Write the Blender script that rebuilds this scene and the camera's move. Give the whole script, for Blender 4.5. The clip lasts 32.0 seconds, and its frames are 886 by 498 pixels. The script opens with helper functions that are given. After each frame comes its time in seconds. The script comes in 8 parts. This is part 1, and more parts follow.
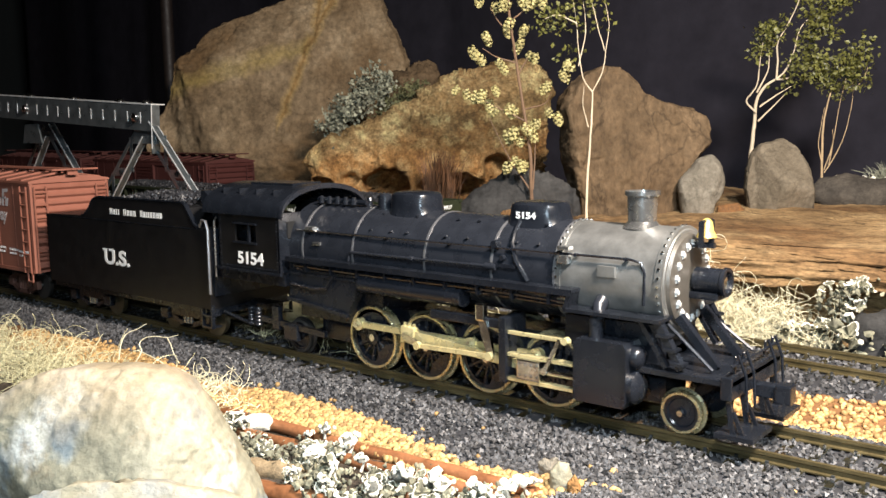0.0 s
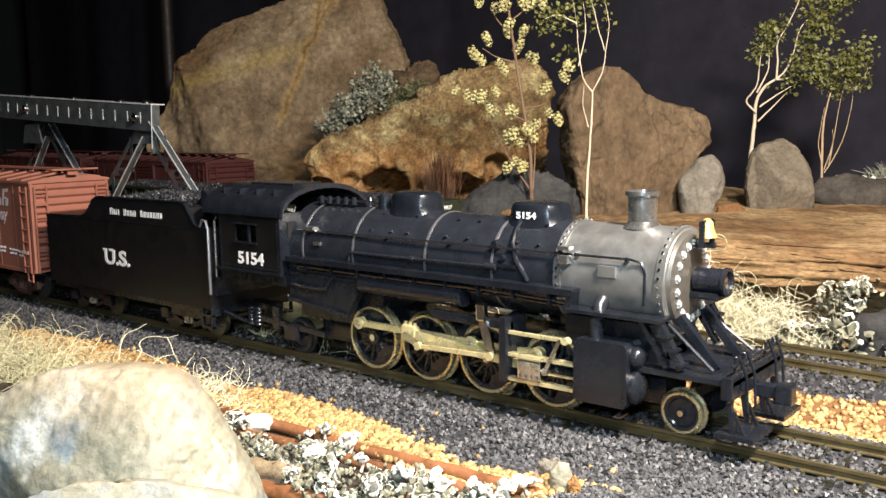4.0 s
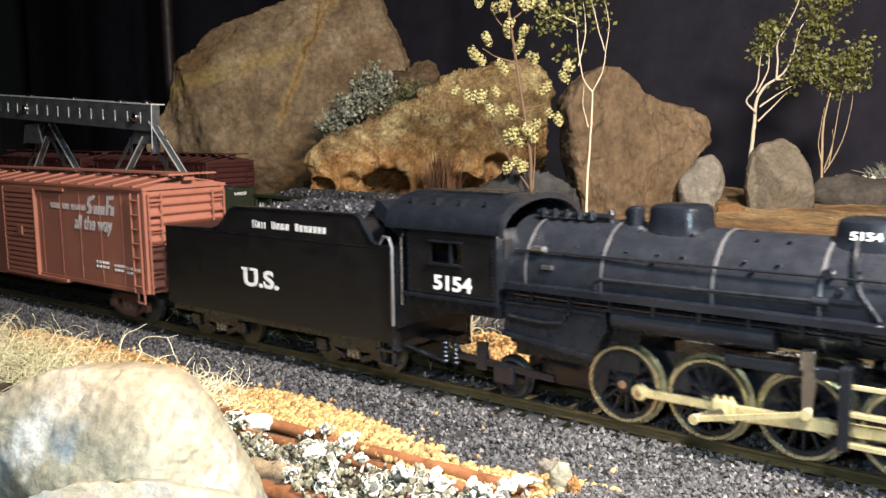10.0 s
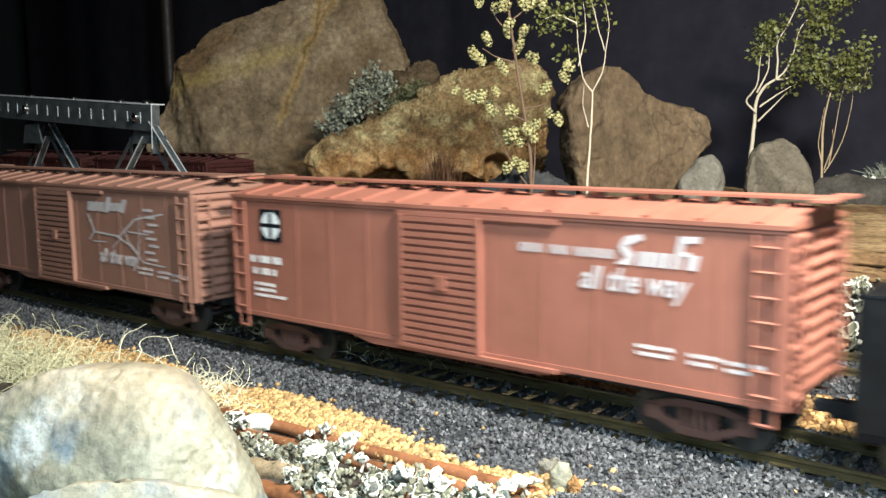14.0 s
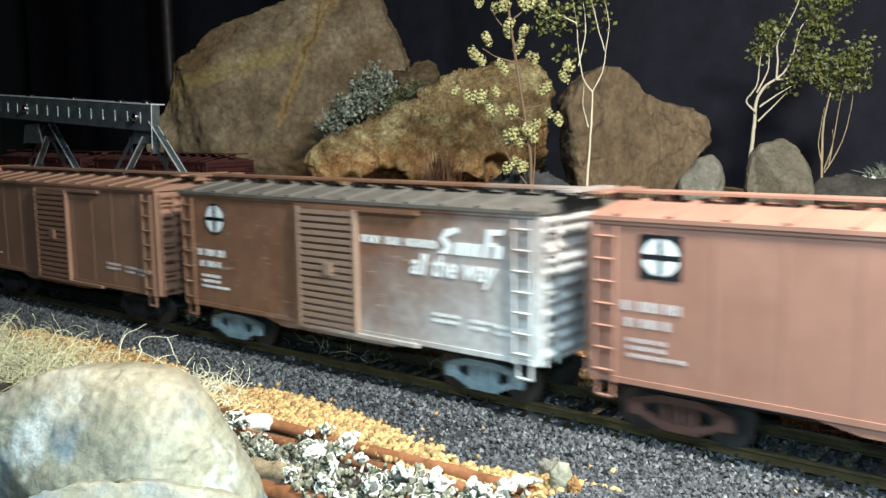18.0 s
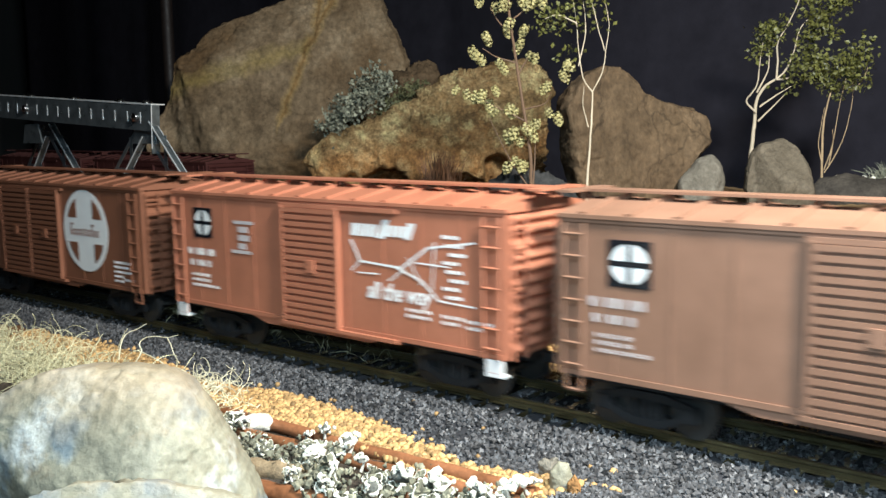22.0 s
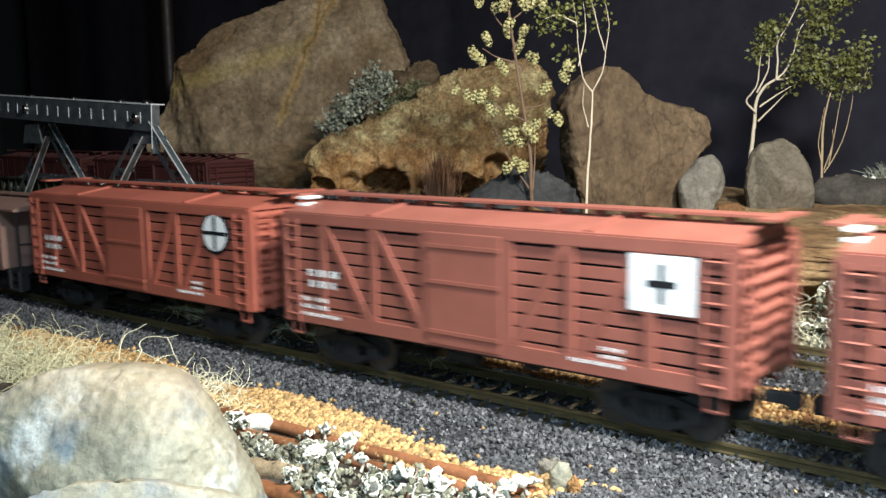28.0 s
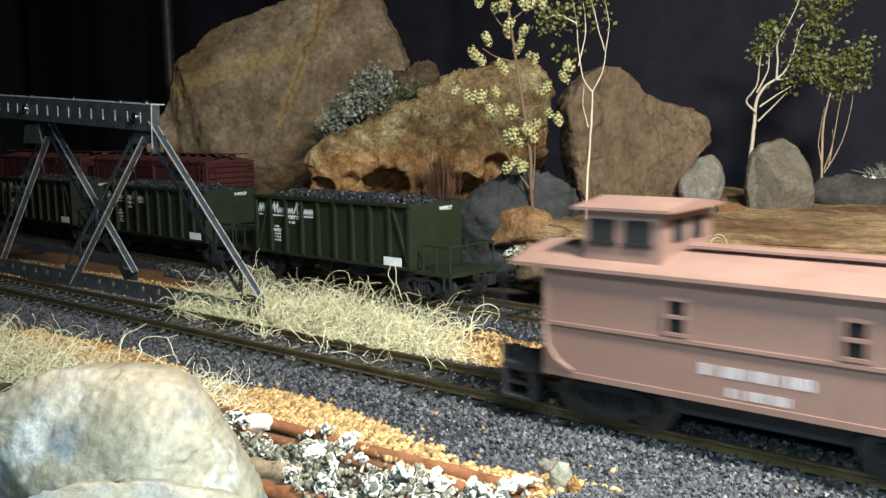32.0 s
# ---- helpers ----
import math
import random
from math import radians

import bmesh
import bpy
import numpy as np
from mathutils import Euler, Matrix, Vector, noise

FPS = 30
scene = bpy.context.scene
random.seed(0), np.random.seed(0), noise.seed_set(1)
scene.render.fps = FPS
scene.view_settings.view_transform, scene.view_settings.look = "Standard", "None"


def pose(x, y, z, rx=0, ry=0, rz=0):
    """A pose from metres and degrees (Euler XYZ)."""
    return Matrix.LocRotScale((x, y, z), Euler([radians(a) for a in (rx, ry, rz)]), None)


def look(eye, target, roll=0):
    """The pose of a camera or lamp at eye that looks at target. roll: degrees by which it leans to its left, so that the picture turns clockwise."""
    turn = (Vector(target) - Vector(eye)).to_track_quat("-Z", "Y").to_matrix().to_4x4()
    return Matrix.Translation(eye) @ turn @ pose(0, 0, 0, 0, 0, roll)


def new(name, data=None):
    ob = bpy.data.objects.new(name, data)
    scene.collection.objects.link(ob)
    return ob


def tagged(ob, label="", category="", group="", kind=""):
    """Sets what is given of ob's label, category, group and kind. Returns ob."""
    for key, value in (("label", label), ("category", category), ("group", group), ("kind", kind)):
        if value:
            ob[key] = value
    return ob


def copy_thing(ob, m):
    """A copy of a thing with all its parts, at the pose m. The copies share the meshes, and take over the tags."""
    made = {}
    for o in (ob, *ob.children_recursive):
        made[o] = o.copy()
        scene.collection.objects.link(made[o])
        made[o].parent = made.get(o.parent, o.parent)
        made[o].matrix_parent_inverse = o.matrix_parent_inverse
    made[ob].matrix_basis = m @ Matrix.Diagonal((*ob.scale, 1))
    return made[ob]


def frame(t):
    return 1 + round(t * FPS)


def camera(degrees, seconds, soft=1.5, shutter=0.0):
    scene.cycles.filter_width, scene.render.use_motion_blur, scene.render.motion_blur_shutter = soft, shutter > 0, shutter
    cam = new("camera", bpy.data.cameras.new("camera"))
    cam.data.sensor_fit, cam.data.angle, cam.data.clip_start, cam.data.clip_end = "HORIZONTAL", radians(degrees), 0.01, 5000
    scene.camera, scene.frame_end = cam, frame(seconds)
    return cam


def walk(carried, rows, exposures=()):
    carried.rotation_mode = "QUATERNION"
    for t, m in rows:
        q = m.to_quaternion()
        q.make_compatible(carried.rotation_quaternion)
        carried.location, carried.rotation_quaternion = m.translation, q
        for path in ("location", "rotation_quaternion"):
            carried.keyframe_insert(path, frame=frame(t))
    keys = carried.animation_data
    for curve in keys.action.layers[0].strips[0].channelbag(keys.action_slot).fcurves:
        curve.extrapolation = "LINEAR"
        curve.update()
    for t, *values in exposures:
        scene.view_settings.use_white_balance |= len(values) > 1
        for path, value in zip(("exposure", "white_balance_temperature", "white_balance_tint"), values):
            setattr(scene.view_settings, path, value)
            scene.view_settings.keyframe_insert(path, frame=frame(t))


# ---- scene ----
# A model railway on a table: a goods train starts and passes. Scene lengths below are in millimetres (MM turns them into metres).
MM = 0.001
from mathutils import Quaternion

# camera: stands still on the layout's near side
cam = camera(52.03, 32.0, soft=1.5, shutter=0.9)
EYE = Vector((0.0, -193.62, 69.31)) * MM
AHEAD = Vector((-0.62548, 0.76822, -0.13639))
CAM = look(EYE, EYE + AHEAD, -0.82)
walk(cam, [(0.0, CAM), (32.0, CAM)],
     exposures=[(0.0, 0.04, 6600, 15), (12.0, 0.04, 6600, 16), (14.0, -0.08, 5950, 5), (17.0, -0.27, 5750, 1), (18.0, -0.30, 5700, 1), (19.0, -0.18, 6200, 10), (20.0, -0.24, 6200, 8), (22.0, -0.30, 5850, 6), (24.0, -0.26, 6200, 8), (28.0, -0.33, 5850, 7), (30.5, -0.25, 6150, 8), (32.0, -0.34, 5850, 6)])

# light: one work lamp above the near right side, a dim room behind
world = bpy.data.worlds.new("room_air")
scene.world = world
world.use_nodes = True
world.node_tree.nodes["Background"].inputs[0].default_value = (0.8, 0.85, 1.0, 1)
world.node_tree.nodes["Background"].inputs[1].default_value = 0.03


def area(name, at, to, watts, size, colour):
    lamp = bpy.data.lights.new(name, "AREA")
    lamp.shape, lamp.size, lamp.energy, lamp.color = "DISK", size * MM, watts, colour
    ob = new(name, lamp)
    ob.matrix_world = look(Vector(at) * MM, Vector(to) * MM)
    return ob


area("work_lamp", (52, -66, 240), (-75, 35, 0), 3.7, 40, (1.0, 0.91, 0.78))
# cool fill lamp, added unseen behind the camera to brighten the car sides
area("cool_fill_lamp", (65, -205, 255), (-80, 10, 10), 1.4, 50, (0.80, 0.93, 1.0))

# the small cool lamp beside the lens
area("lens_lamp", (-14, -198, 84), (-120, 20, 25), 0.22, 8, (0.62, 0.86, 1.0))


# ---- materials ----
def nodes_of(name):
    m = bpy.data.materials.new(name)
    m.use_nodes = True
    t = m.node_tree
    return m, t.nodes, t.links, t.nodes["Principled BSDF"]


def noise_node(n, l, coords, scale, detail=4.0, rough=0.6):
    k = n.new("ShaderNodeTexNoise")
    k.inputs["Scale"].default_value, k.inputs["Detail"].default_value, k.inputs["Roughness"].default_value = scale, detail, rough
    l.new(coords, k.inputs["Vector"])
    return k.outputs["Fac"]


def ramp(n, l, fac, stops):
    r = n.new("ShaderNodeValToRGB")
    while len(r.color_ramp.elements) < len(stops):
        r.color_ramp.elements.new(0.5)
    for e, (p, c) in zip(r.color_ramp.elements, stops):
        e.position, e.color = p, (*c, 1)
    l.new(fac, r.inputs[0])
    return r.outputs[0]


def mix(n, l, fac, a, b, blend="MIX"):
    k = n.new("ShaderNodeMix")
    k.data_type, k.blend_type = "RGBA", blend
    for socket, v in ((k.inputs[0], fac), (k.inputs[6], a), (k.inputs[7], b)):
        if isinstance(v, (int, float)):
            socket.default_value = v
        elif isinstance(v, tuple):
            socket.default_value = (*v, 1)
        else:
            l.new(v, socket)
    return k.outputs[2]


def bump(n, l, bsdf, height, dist, strength=0.6):
    b = n.new("ShaderNodeBump")
    b.inputs["Distance"].default_value, b.inputs["Strength"].default_value = dist, strength
    l.new(height, b.inputs["Height"])
    l.new(b.outputs[0], bsdf.inputs["Normal"])


def plain(name, colour, rough=0.5, metal=0.0, vary=0.25, scale=220.0, fine=1800.0, relief=0.00004, spec=0.5, island=0.0, each=0.0):
    """Paint, plastic or metal with two scales of variation; island, each: spread of tone from piece to piece."""
    m, n, l, b = nodes_of(name)
    co = n.new("ShaderNodeTexCoord").outputs["Object"]
    big, small = noise_node(n, l, co, scale), noise_node(n, l, co, fine, 2.0)
    dark = tuple(c * (1 - vary) for c in colour)
    light = tuple(min(1, c * (1 + vary)) for c in colour)
    c = ramp(n, l, big, [(0.3, dark), (0.7, light)])
    c = mix(n, l, 0.35 * min(1, vary * 2), c, ramp(n, l, small, [(0.35, dark), (0.65, light)]))
    for amount, node, out in ((island, "ShaderNodeNewGeometry", "Random Per Island"), (each, "ShaderNodeObjectInfo", "Random")):
        if amount:
            r = n.new(node).outputs[out]
            c = mix(n, l, 1.0, c, ramp(n, l, r, [(0.0, (1 - amount,) * 3), (1.0, (1.0,) * 3)]), "MULTIPLY")
    l.new(c, b.inputs["Base Color"])
    b.inputs["Metallic"].default_value = metal
    b.inputs["Specular IOR Level"].default_value = spec
    l.new(ramp(n, l, big, [(0.2, (max(0.03, rough - 0.12),) * 3), (0.8, (min(1, rough + 0.12),) * 3)]), b.inputs["Roughness"])
    if relief:
        bump(n, l, b, small, relief)
    return m


def stone(name, low, mid, high, stain, stain_at=0.6, scale=28.0, rough=0.85, relief=0.0012, stain_scale=14.0, extra=None, stretch=None, grain=0.8, cracks=0.35):
    """Natural rock: mottled tone, mineral stains, pits and fine grain."""
    m, n, l, b = nodes_of(name)
    co = n.new("ShaderNodeTexCoord").outputs["Object"]
    if stretch:
        mp = n.new("ShaderNodeMapping")
        mp.inputs["Scale"].default_value = stretch
        l.new(co, mp.inputs[0])
        co = mp.outputs[0]
    a = noise_node(n, l, co, scale, 8.0, 0.68)
    f = noise_node(n, l, co, scale * 14, 5.0, 0.7)
    s = noise_node(n, l, co, stain_scale, 5.0, 0.6)
    c = ramp(n, l, a, [(0.3, low), (0.5, mid), (0.72, high)])
    c = mix(n, l, ramp(n, l, s, [(stain_at - 0.08, (0, 0, 0)), (stain_at + 0.1, (1, 1, 1))]), c, stain)
    if extra:
        c = extra(n, l, co, c)
    c = mix(n, l, grain, c, ramp(n, l, f, [(0.28, (0.25,) * 3), (0.5, (0.95,) * 3), (0.72, (1.6,) * 3)]), "MULTIPLY")
    g = noise_node(n, l, co, scale * 4.5, 6.0, 0.75)
    c = mix(n, l, grain, c, ramp(n, l, g, [(0.32, (0.42,) * 3), (0.5, (1.0,) * 3), (0.7, (1.4,) * 3)]), "MULTIPLY")
    v = n.new("ShaderNodeTexVoronoi")
    v.inputs["Scale"].default_value = scale * 9
    l.new(co, v.inputs["Vector"])
    pits = ramp(n, l, v.outputs["Distance"], [(0.05, (0.55,) * 3), (0.22, (1,) * 3)])
    c = mix(n, l, 0.35, c, pits, "MULTIPLY")
    w = n.new("ShaderNodeVectorMath")
    w.operation = "MULTIPLY_ADD"
    k = n.new("ShaderNodeTexNoise")
    k.inputs["Scale"].default_value, k.inputs["Detail"].default_value = scale * 2.5, 5.0
    l.new(co, k.inputs["Vector"])
    l.new(k.outputs["Color"], w.inputs[0])
    w.inputs[1].default_value = (0.02, 0.02, 0.02)
    l.new(co, w.inputs[2])
    v = n.new("ShaderNodeTexVoronoi")
    v.feature = "DISTANCE_TO_EDGE"
    v.inputs["Scale"].default_value = scale * 1.1
    l.new(w.outputs[0], v.inputs["Vector"])
    split = ramp(n, l, calc(n, l, "ADD", v.outputs["Distance"], calc(n, l, "MULTIPLY", s, 0.05)), [(0.022, (0.2,) * 3), (0.05, (1,) * 3)])
    c = mix(n, l, cracks, c, split, "MULTIPLY")
    l.new(c, b.inputs["Base Color"])
    b.inputs["Roughness"].default_value = rough
    b.inputs["Specular IOR Level"].default_value = 0.25
    bump(n, l, b, mix(n, l, 0.35, mix(n, l, 0.5, a, g), f), relief, 0.9)
    return m


def calc(n, l, op, a, b, c=None):
    k = n.new("ShaderNodeMath")
    k.operation = op
    for socket, v in zip(k.inputs, (a, b, c)):
        if isinstance(v, (int, float)):
            socket.default_value = v
        elif v is not None:
            l.new(v, socket)
    return k.outputs[0]


def rusty_veins(n, l, co, c):
    """Two thin rust veins that meet, and a yellow stain across the boulder's upper face."""
    sep = n.new("ShaderNodeSeparateXYZ")
    l.new(co, sep.inputs[0])
    x, z = sep.outputs[0], sep.outputs[2]
    wob = calc(n, l, "MULTIPLY_ADD", noise_node(n, l, co, 70.0, 5.0), 0.012, -0.006)
    z1 = calc(n, l, "MAXIMUM", calc(n, l, "SUBTRACT", 0.106, z), 0.0)
    mid = calc(n, l, "MULTIPLY_ADD", z1, -0.40, 0.026)
    d1 = calc(n, l, "ABSOLUTE", calc(n, l, "ADD", calc(n, l, "SUBTRACT", x, mid), wob), 0)
    d2 = calc(n, l, "ABSOLUTE", calc(n, l, "ADD", calc(n, l, "SUBTRACT", x, calc(n, l, "MULTIPLY_ADD", z, 0.50, -0.027)), wob), 0)
    d2 = calc(n, l, "ADD", d2, calc(n, l, "MULTIPLY", calc(n, l, "MAXIMUM", calc(n, l, "SUBTRACT", 0.104, z), 0.0), 2.0))
    d = calc(n, l, "MINIMUM", d1, d2)
    d = calc(n, l, "ADD", d, calc(n, l, "MULTIPLY", calc(n, l, "MAXIMUM", calc(n, l, "SUBTRACT", 0.050, z), 0.0), 0.3))
    band = calc(n, l, "ABSOLUTE", calc(n, l, "ADD", calc(n, l, "SUBTRACT", z, calc(n, l, "MULTIPLY_ADD", x, 0.30, 0.090)), calc(n, l, "MULTIPLY", wob, 2.0)), 0)
    band = calc(n, l, "ADD", band, calc(n, l, "MULTIPLY", calc(n, l, "MAXIMUM", calc(n, l, "SUBTRACT", x, 0.020), 0.0), 2.0))
    c = mix(n, l, ramp(n, l, calc(n, l, "MULTIPLY", band, 100.0), [(0.1, (0.42,) * 3), (0.9, (0,) * 3)]), c, (0.36, 0.27, 0.075))
    c = mix(n, l, ramp(n, l, calc(n, l, "MULTIPLY", d, 100.0), [(0.12, (0.55,) * 3), (0.5, (0,) * 3)]), c, (0.42, 0.28, 0.10))
    return mix(n, l, ramp(n, l, calc(n, l, "MULTIPLY", d, 100.0), [(0.03, (0.6,) * 3), (0.22, (0,) * 3)]), c, (0.17, 0.085, 0.028))


def orange_foot(n, l, co, c):
    """Raw orange stone low down, yellow lichen crust above."""
    sep = n.new("ShaderNodeSeparateXYZ")
    l.new(co, sep.inputs[0])
    h = calc(n, l, "MULTIPLY_ADD", noise_node(n, l, co, 38.0, 5.0), 0.05, sep.outputs[2])
    c = mix(n, l, ramp(n, l, noise_node(n, l, co, 85.0, 6.0, 0.75), [(0.52, (0,) * 3), (0.64, (0.8,) * 3)]), c, (0.50, 0.42, 0.20))
    m = n.new("ShaderNodeMapRange")
    m.inputs[1].default_value, m.inputs[2].default_value, m.inputs[3].default_value, m.inputs[4].default_value = 0.040, 0.058, 1.0, 0.0
    l.new(h, m.inputs[0])
    return mix(n, l, m.outputs[0], c, ramp(n, l, noise_node(n, l, co, 60.0, 6.0, 0.7), [(0.35, (0.13, 0.06, 0.02)), (0.5, (0.36, 0.185, 0.065)), (0.68, (0.50, 0.34, 0.16))]))


def blue_spots(n, l, co, c):
    """A pale stone: browner towards its crown, whiter patches and blue-grey spots below."""
    sep = n.new("ShaderNodeSeparateXYZ")
    l.new(co, sep.inputs[0])
    h = calc(n, l, "MULTIPLY_ADD", noise_node(n, l, co, 75.0, 5.0), 0.018, sep.outputs[2])
    c = mix(n, l, ramp(n, l, noise_node(n, l, co, 62.0, 5.0, 0.55), [(0.52, (0,) * 3), (0.62, (0.8,) * 3)]), c, (0.52, 0.54, 0.52))
    c = mix(n, l, ramp(n, l, noise_node(n, l, co, 80.0, 4.0, 0.5), [(0.52, (0,) * 3), (0.62, (0.9,) * 3)]), c, (0.13, 0.165, 0.185))
    m = n.new("ShaderNodeMapRange")
    m.inputs[1].default_value, m.inputs[2].default_value, m.inputs[4].default_value = 0.033, 0.042, 0.85
    l.new(h, m.inputs[0])
    c = mix(n, l, m.outputs[0], c, (0.27, 0.215, 0.14))
    return mix(n, l, ramp(n, l, noise_node(n, l, co, 130.0, 5.0, 0.7), [(0.56, (0,) * 3), (0.7, (0.7,) * 3)]), c, (0.25, 0.20, 0.13))


BLACK = plain("black_paint", (0.0085, 0.0102, 0.0140), 0.25, vary=0.2, spec=0.5, relief=0.000012)
TENDER_BLACK = plain("tender_black", (0.0055, 0.0053, 0.0058), 0.42, vary=0.2, spec=0.35, relief=0.00001)
BOILER = plain("boiler_jacket", (0.014, 0.016, 0.021), 0.28, vary=0.2, relief=0.000012)
BAND = plain("thin_band", (0.24, 0.24, 0.25), 0.35, metal=0.7, vary=0.08, relief=0)
TENDER_WHEEL = plain("dull_brass_wheel", (0.11, 0.095, 0.06), 0.4, metal=0.6)
FRONT_GREY = plain("dusty_front", (0.075, 0.068, 0.058), 0.4, metal=0.3, vary=0.3)
GRAPHITE = plain("graphite_smokebox", (0.225, 0.225, 0.215), 0.42, metal=0.7, vary=0.2)
STACKM = plain("bright_iron", (0.36, 0.36, 0.35), 0.26, metal=0.9, vary=0.15)
BRASS = plain("pale_brass", (0.70, 0.61, 0.33), 0.28, metal=0.55, vary=0.2)
TYRE = plain("brass_tyre", (0.58, 0.52, 0.32), 0.26, metal=0.85, vary=0.25)
# paler metal: light caught on edges and clamps is put into the colour
STRIP = plain("glint_metal", (0.72, 0.73, 0.72), 0.3, metal=0.45, vary=0.1)
NICKEL = plain("nickel", (0.62, 0.62, 0.60), 0.2, metal=1.0, vary=0.1)
GOLD = plain("gold_bell", (0.92, 0.68, 0.20), 0.24, metal=0.6, vary=0.1)
WHITE = plain("white_lettering", (0.80, 0.80, 0.78), 0.6, vary=0.05, relief=0)
FADED = plain("faded_lettering", (0.52, 0.47, 0.46), 0.6, vary=0.1, relief=0)
COAL = plain("coal", (0.028, 0.028, 0.032), 0.45, vary=0.5, scale=900, island=0.6)
# black underframe paint, deepened to stand for shade under the cars
UNDER = plain("shaded_underframe_black", (0.006, 0.006, 0.0065), 0.8, vary=0.3)
WHEEL = plain("wheel_metal", (0.05, 0.048, 0.045), 0.45, metal=0.5)


def paint(name, colour, **k):
    return plain(name, colour, k.pop("rough", 0.55), vary=0.12, scale=90, fine=900, relief=0.00003, spec=0.3, **k)


RED_A = paint("mineral_red", (0.28, 0.108, 0.072))
RED_B = paint("dull_mineral_red", (0.28, 0.142, 0.10))
RED_C = paint("brown_freight_red", (0.225, 0.122, 0.078))
RED_D = paint("orange_freight_red", (0.38, 0.145, 0.082))
RED_E = paint("dark_freight_red", (0.195, 0.078, 0.042))
RED_F = paint("stock_red", (0.25, 0.085, 0.06))
RED_G = paint("bright_stock_red", (0.30, 0.085, 0.055))
CABOOSE_M = paint("caboose_brown_red", (0.205, 0.122, 0.094))
TRUCK_RED = plain("truck_red", (0.10, 0.045, 0.032), 0.7)
GREEN = paint("olive_green", (0.016, 0.021, 0.010))
# red darkened evenly to stand for shade behind the hoppers
SHADE_RED = paint("shaded_red", (0.07, 0.022, 0.019))


def worn_with_sheen():
    """Worn freight red; a cool light's reflection is painted pale towards one lower end."""
    m, n, l, b = nodes_of("sheen_freight_red")
    co = n.new("ShaderNodeTexCoord").outputs["Object"]
    sep = n.new("ShaderNodeSeparateXYZ")
    l.new(co, sep.inputs[0])
    add = n.new("ShaderNodeMath")
    add.operation = "MULTIPLY_ADD"
    l.new(sep.outputs[2], add.inputs[0])
    add.inputs[1].default_value = -1.6
    l.new(sep.outputs[0], add.inputs[2])
    wob = n.new("ShaderNodeMath")
    wob.operation = "MULTIPLY_ADD"
    l.new(noise_node(n, l, co, 70.0, 6.0), wob.inputs[0])
    wob.inputs[1].default_value = 0.07
    l.new(add.outputs[0], wob.inputs[2])
    mr = n.new("ShaderNodeMapRange")
    mr.inputs[1].default_value, mr.inputs[2].default_value = -0.078, 0.034
    l.new(wob.outputs[0], mr.inputs[0])
    base = ramp(n, l, noise_node(n, l, co, 160.0), [(0.3, (0.15, 0.073, 0.042)), (0.7, (0.215, 0.108, 0.064))])
    c = mix(n, l, mr.outputs[0], base, ramp(n, l, noise_node(n, l, co, 400.0), [(0.3, (0.45, 0.47, 0.46)), (0.7, (0.74, 0.78, 0.78))]))
    mp = n.new("ShaderNodeMapping")
    mp.inputs["Scale"].default_value = (0.12, 1.0, 1.0)
    l.new(co, mp.inputs[0])
    c = mix(n, l, ramp(n, l, noise_node(n, l, mp.outputs[0], 900.0, 3.0, 0.7), [(0.62, (0,) * 3), (0.72, (0.55,) * 3)]), c, (0.50, 0.44, 0.38))
    l.new(c, b.inputs["Base Color"])
    b.inputs["Roughness"].default_value = 0.45
    return m


SHEEN_RED = worn_with_sheen()
# even paler brown for the door ribs of the car with the painted sheen
PIECE = paint("greyed_brown_red", (0.27, 0.18, 0.13))
# truck colour with the cool light's blue cast painted in
COOL_TRUCK = plain("cool_lit_truck", (0.25, 0.32, 0.345), 0.6, vary=0.5)
ROOF_GREY = plain("weathered_roof", (0.10, 0.085, 0.07), 0.7, vary=0.3)

ROCK_TAN = stone("tan_boulder", (0.085, 0.056, 0.031), (0.225, 0.160, 0.094), (0.40, 0.31, 0.20), (0.13, 0.078, 0.036), 0.53, scale=24, relief=0.0014, extra=rusty_veins, grain=0.55, cracks=0.2)
ROCK_RUST = stone("rusty_boulder", (0.065, 0.040, 0.018), (0.23, 0.15, 0.065), (0.46, 0.345, 0.18), (0.15, 0.078, 0.028), 0.56, scale=42, relief=0.003, extra=orange_foot)
ROCK_BROWN = stone("brown_boulder", (0.055, 0.035, 0.018), (0.125, 0.083, 0.046), (0.20, 0.14, 0.084), (0.09, 0.056, 0.029), 0.55, scale=30, relief=0.0020, stretch=(1.0, 1.0, 0.6), grain=0.5, cracks=0.6)
ROCK_GREY = stone("grey_stone", (0.12, 0.105, 0.08), (0.19, 0.17, 0.135), (0.26, 0.235, 0.19), (0.15, 0.12, 0.085), 0.62, scale=45, grain=0.4)
ROCK_TAUPE = stone("taupe_stone", (0.085, 0.068, 0.046), (0.155, 0.128, 0.092), (0.22, 0.185, 0.14), (0.12, 0.088, 0.055), 0.58, scale=45, grain=0.35)
ROCK_UMBER = stone("umber_stone", (0.030, 0.026, 0.022), (0.062, 0.053, 0.043), (0.10, 0.085, 0.068), (0.045, 0.038, 0.030), 0.58, scale=45, grain=0.45)
ROCK_DARK = stone("dark_stone", (0.022, 0.0215, 0.021), (0.042, 0.041, 0.040), (0.068, 0.065, 0.061), (0.055, 0.052, 0.05), 0.62, scale=40, grain=0.4)
ROCK_PALE = stone("pale_boulder", (0.13, 0.125, 0.095), (0.25, 0.235, 0.17), (0.42, 0.40, 0.31), (0.19, 0.155, 0.10), 0.56, scale=42, stain_scale=38, relief=0.0008, rough=0.5, extra=blue_spots, grain=0.35, cracks=0.0)
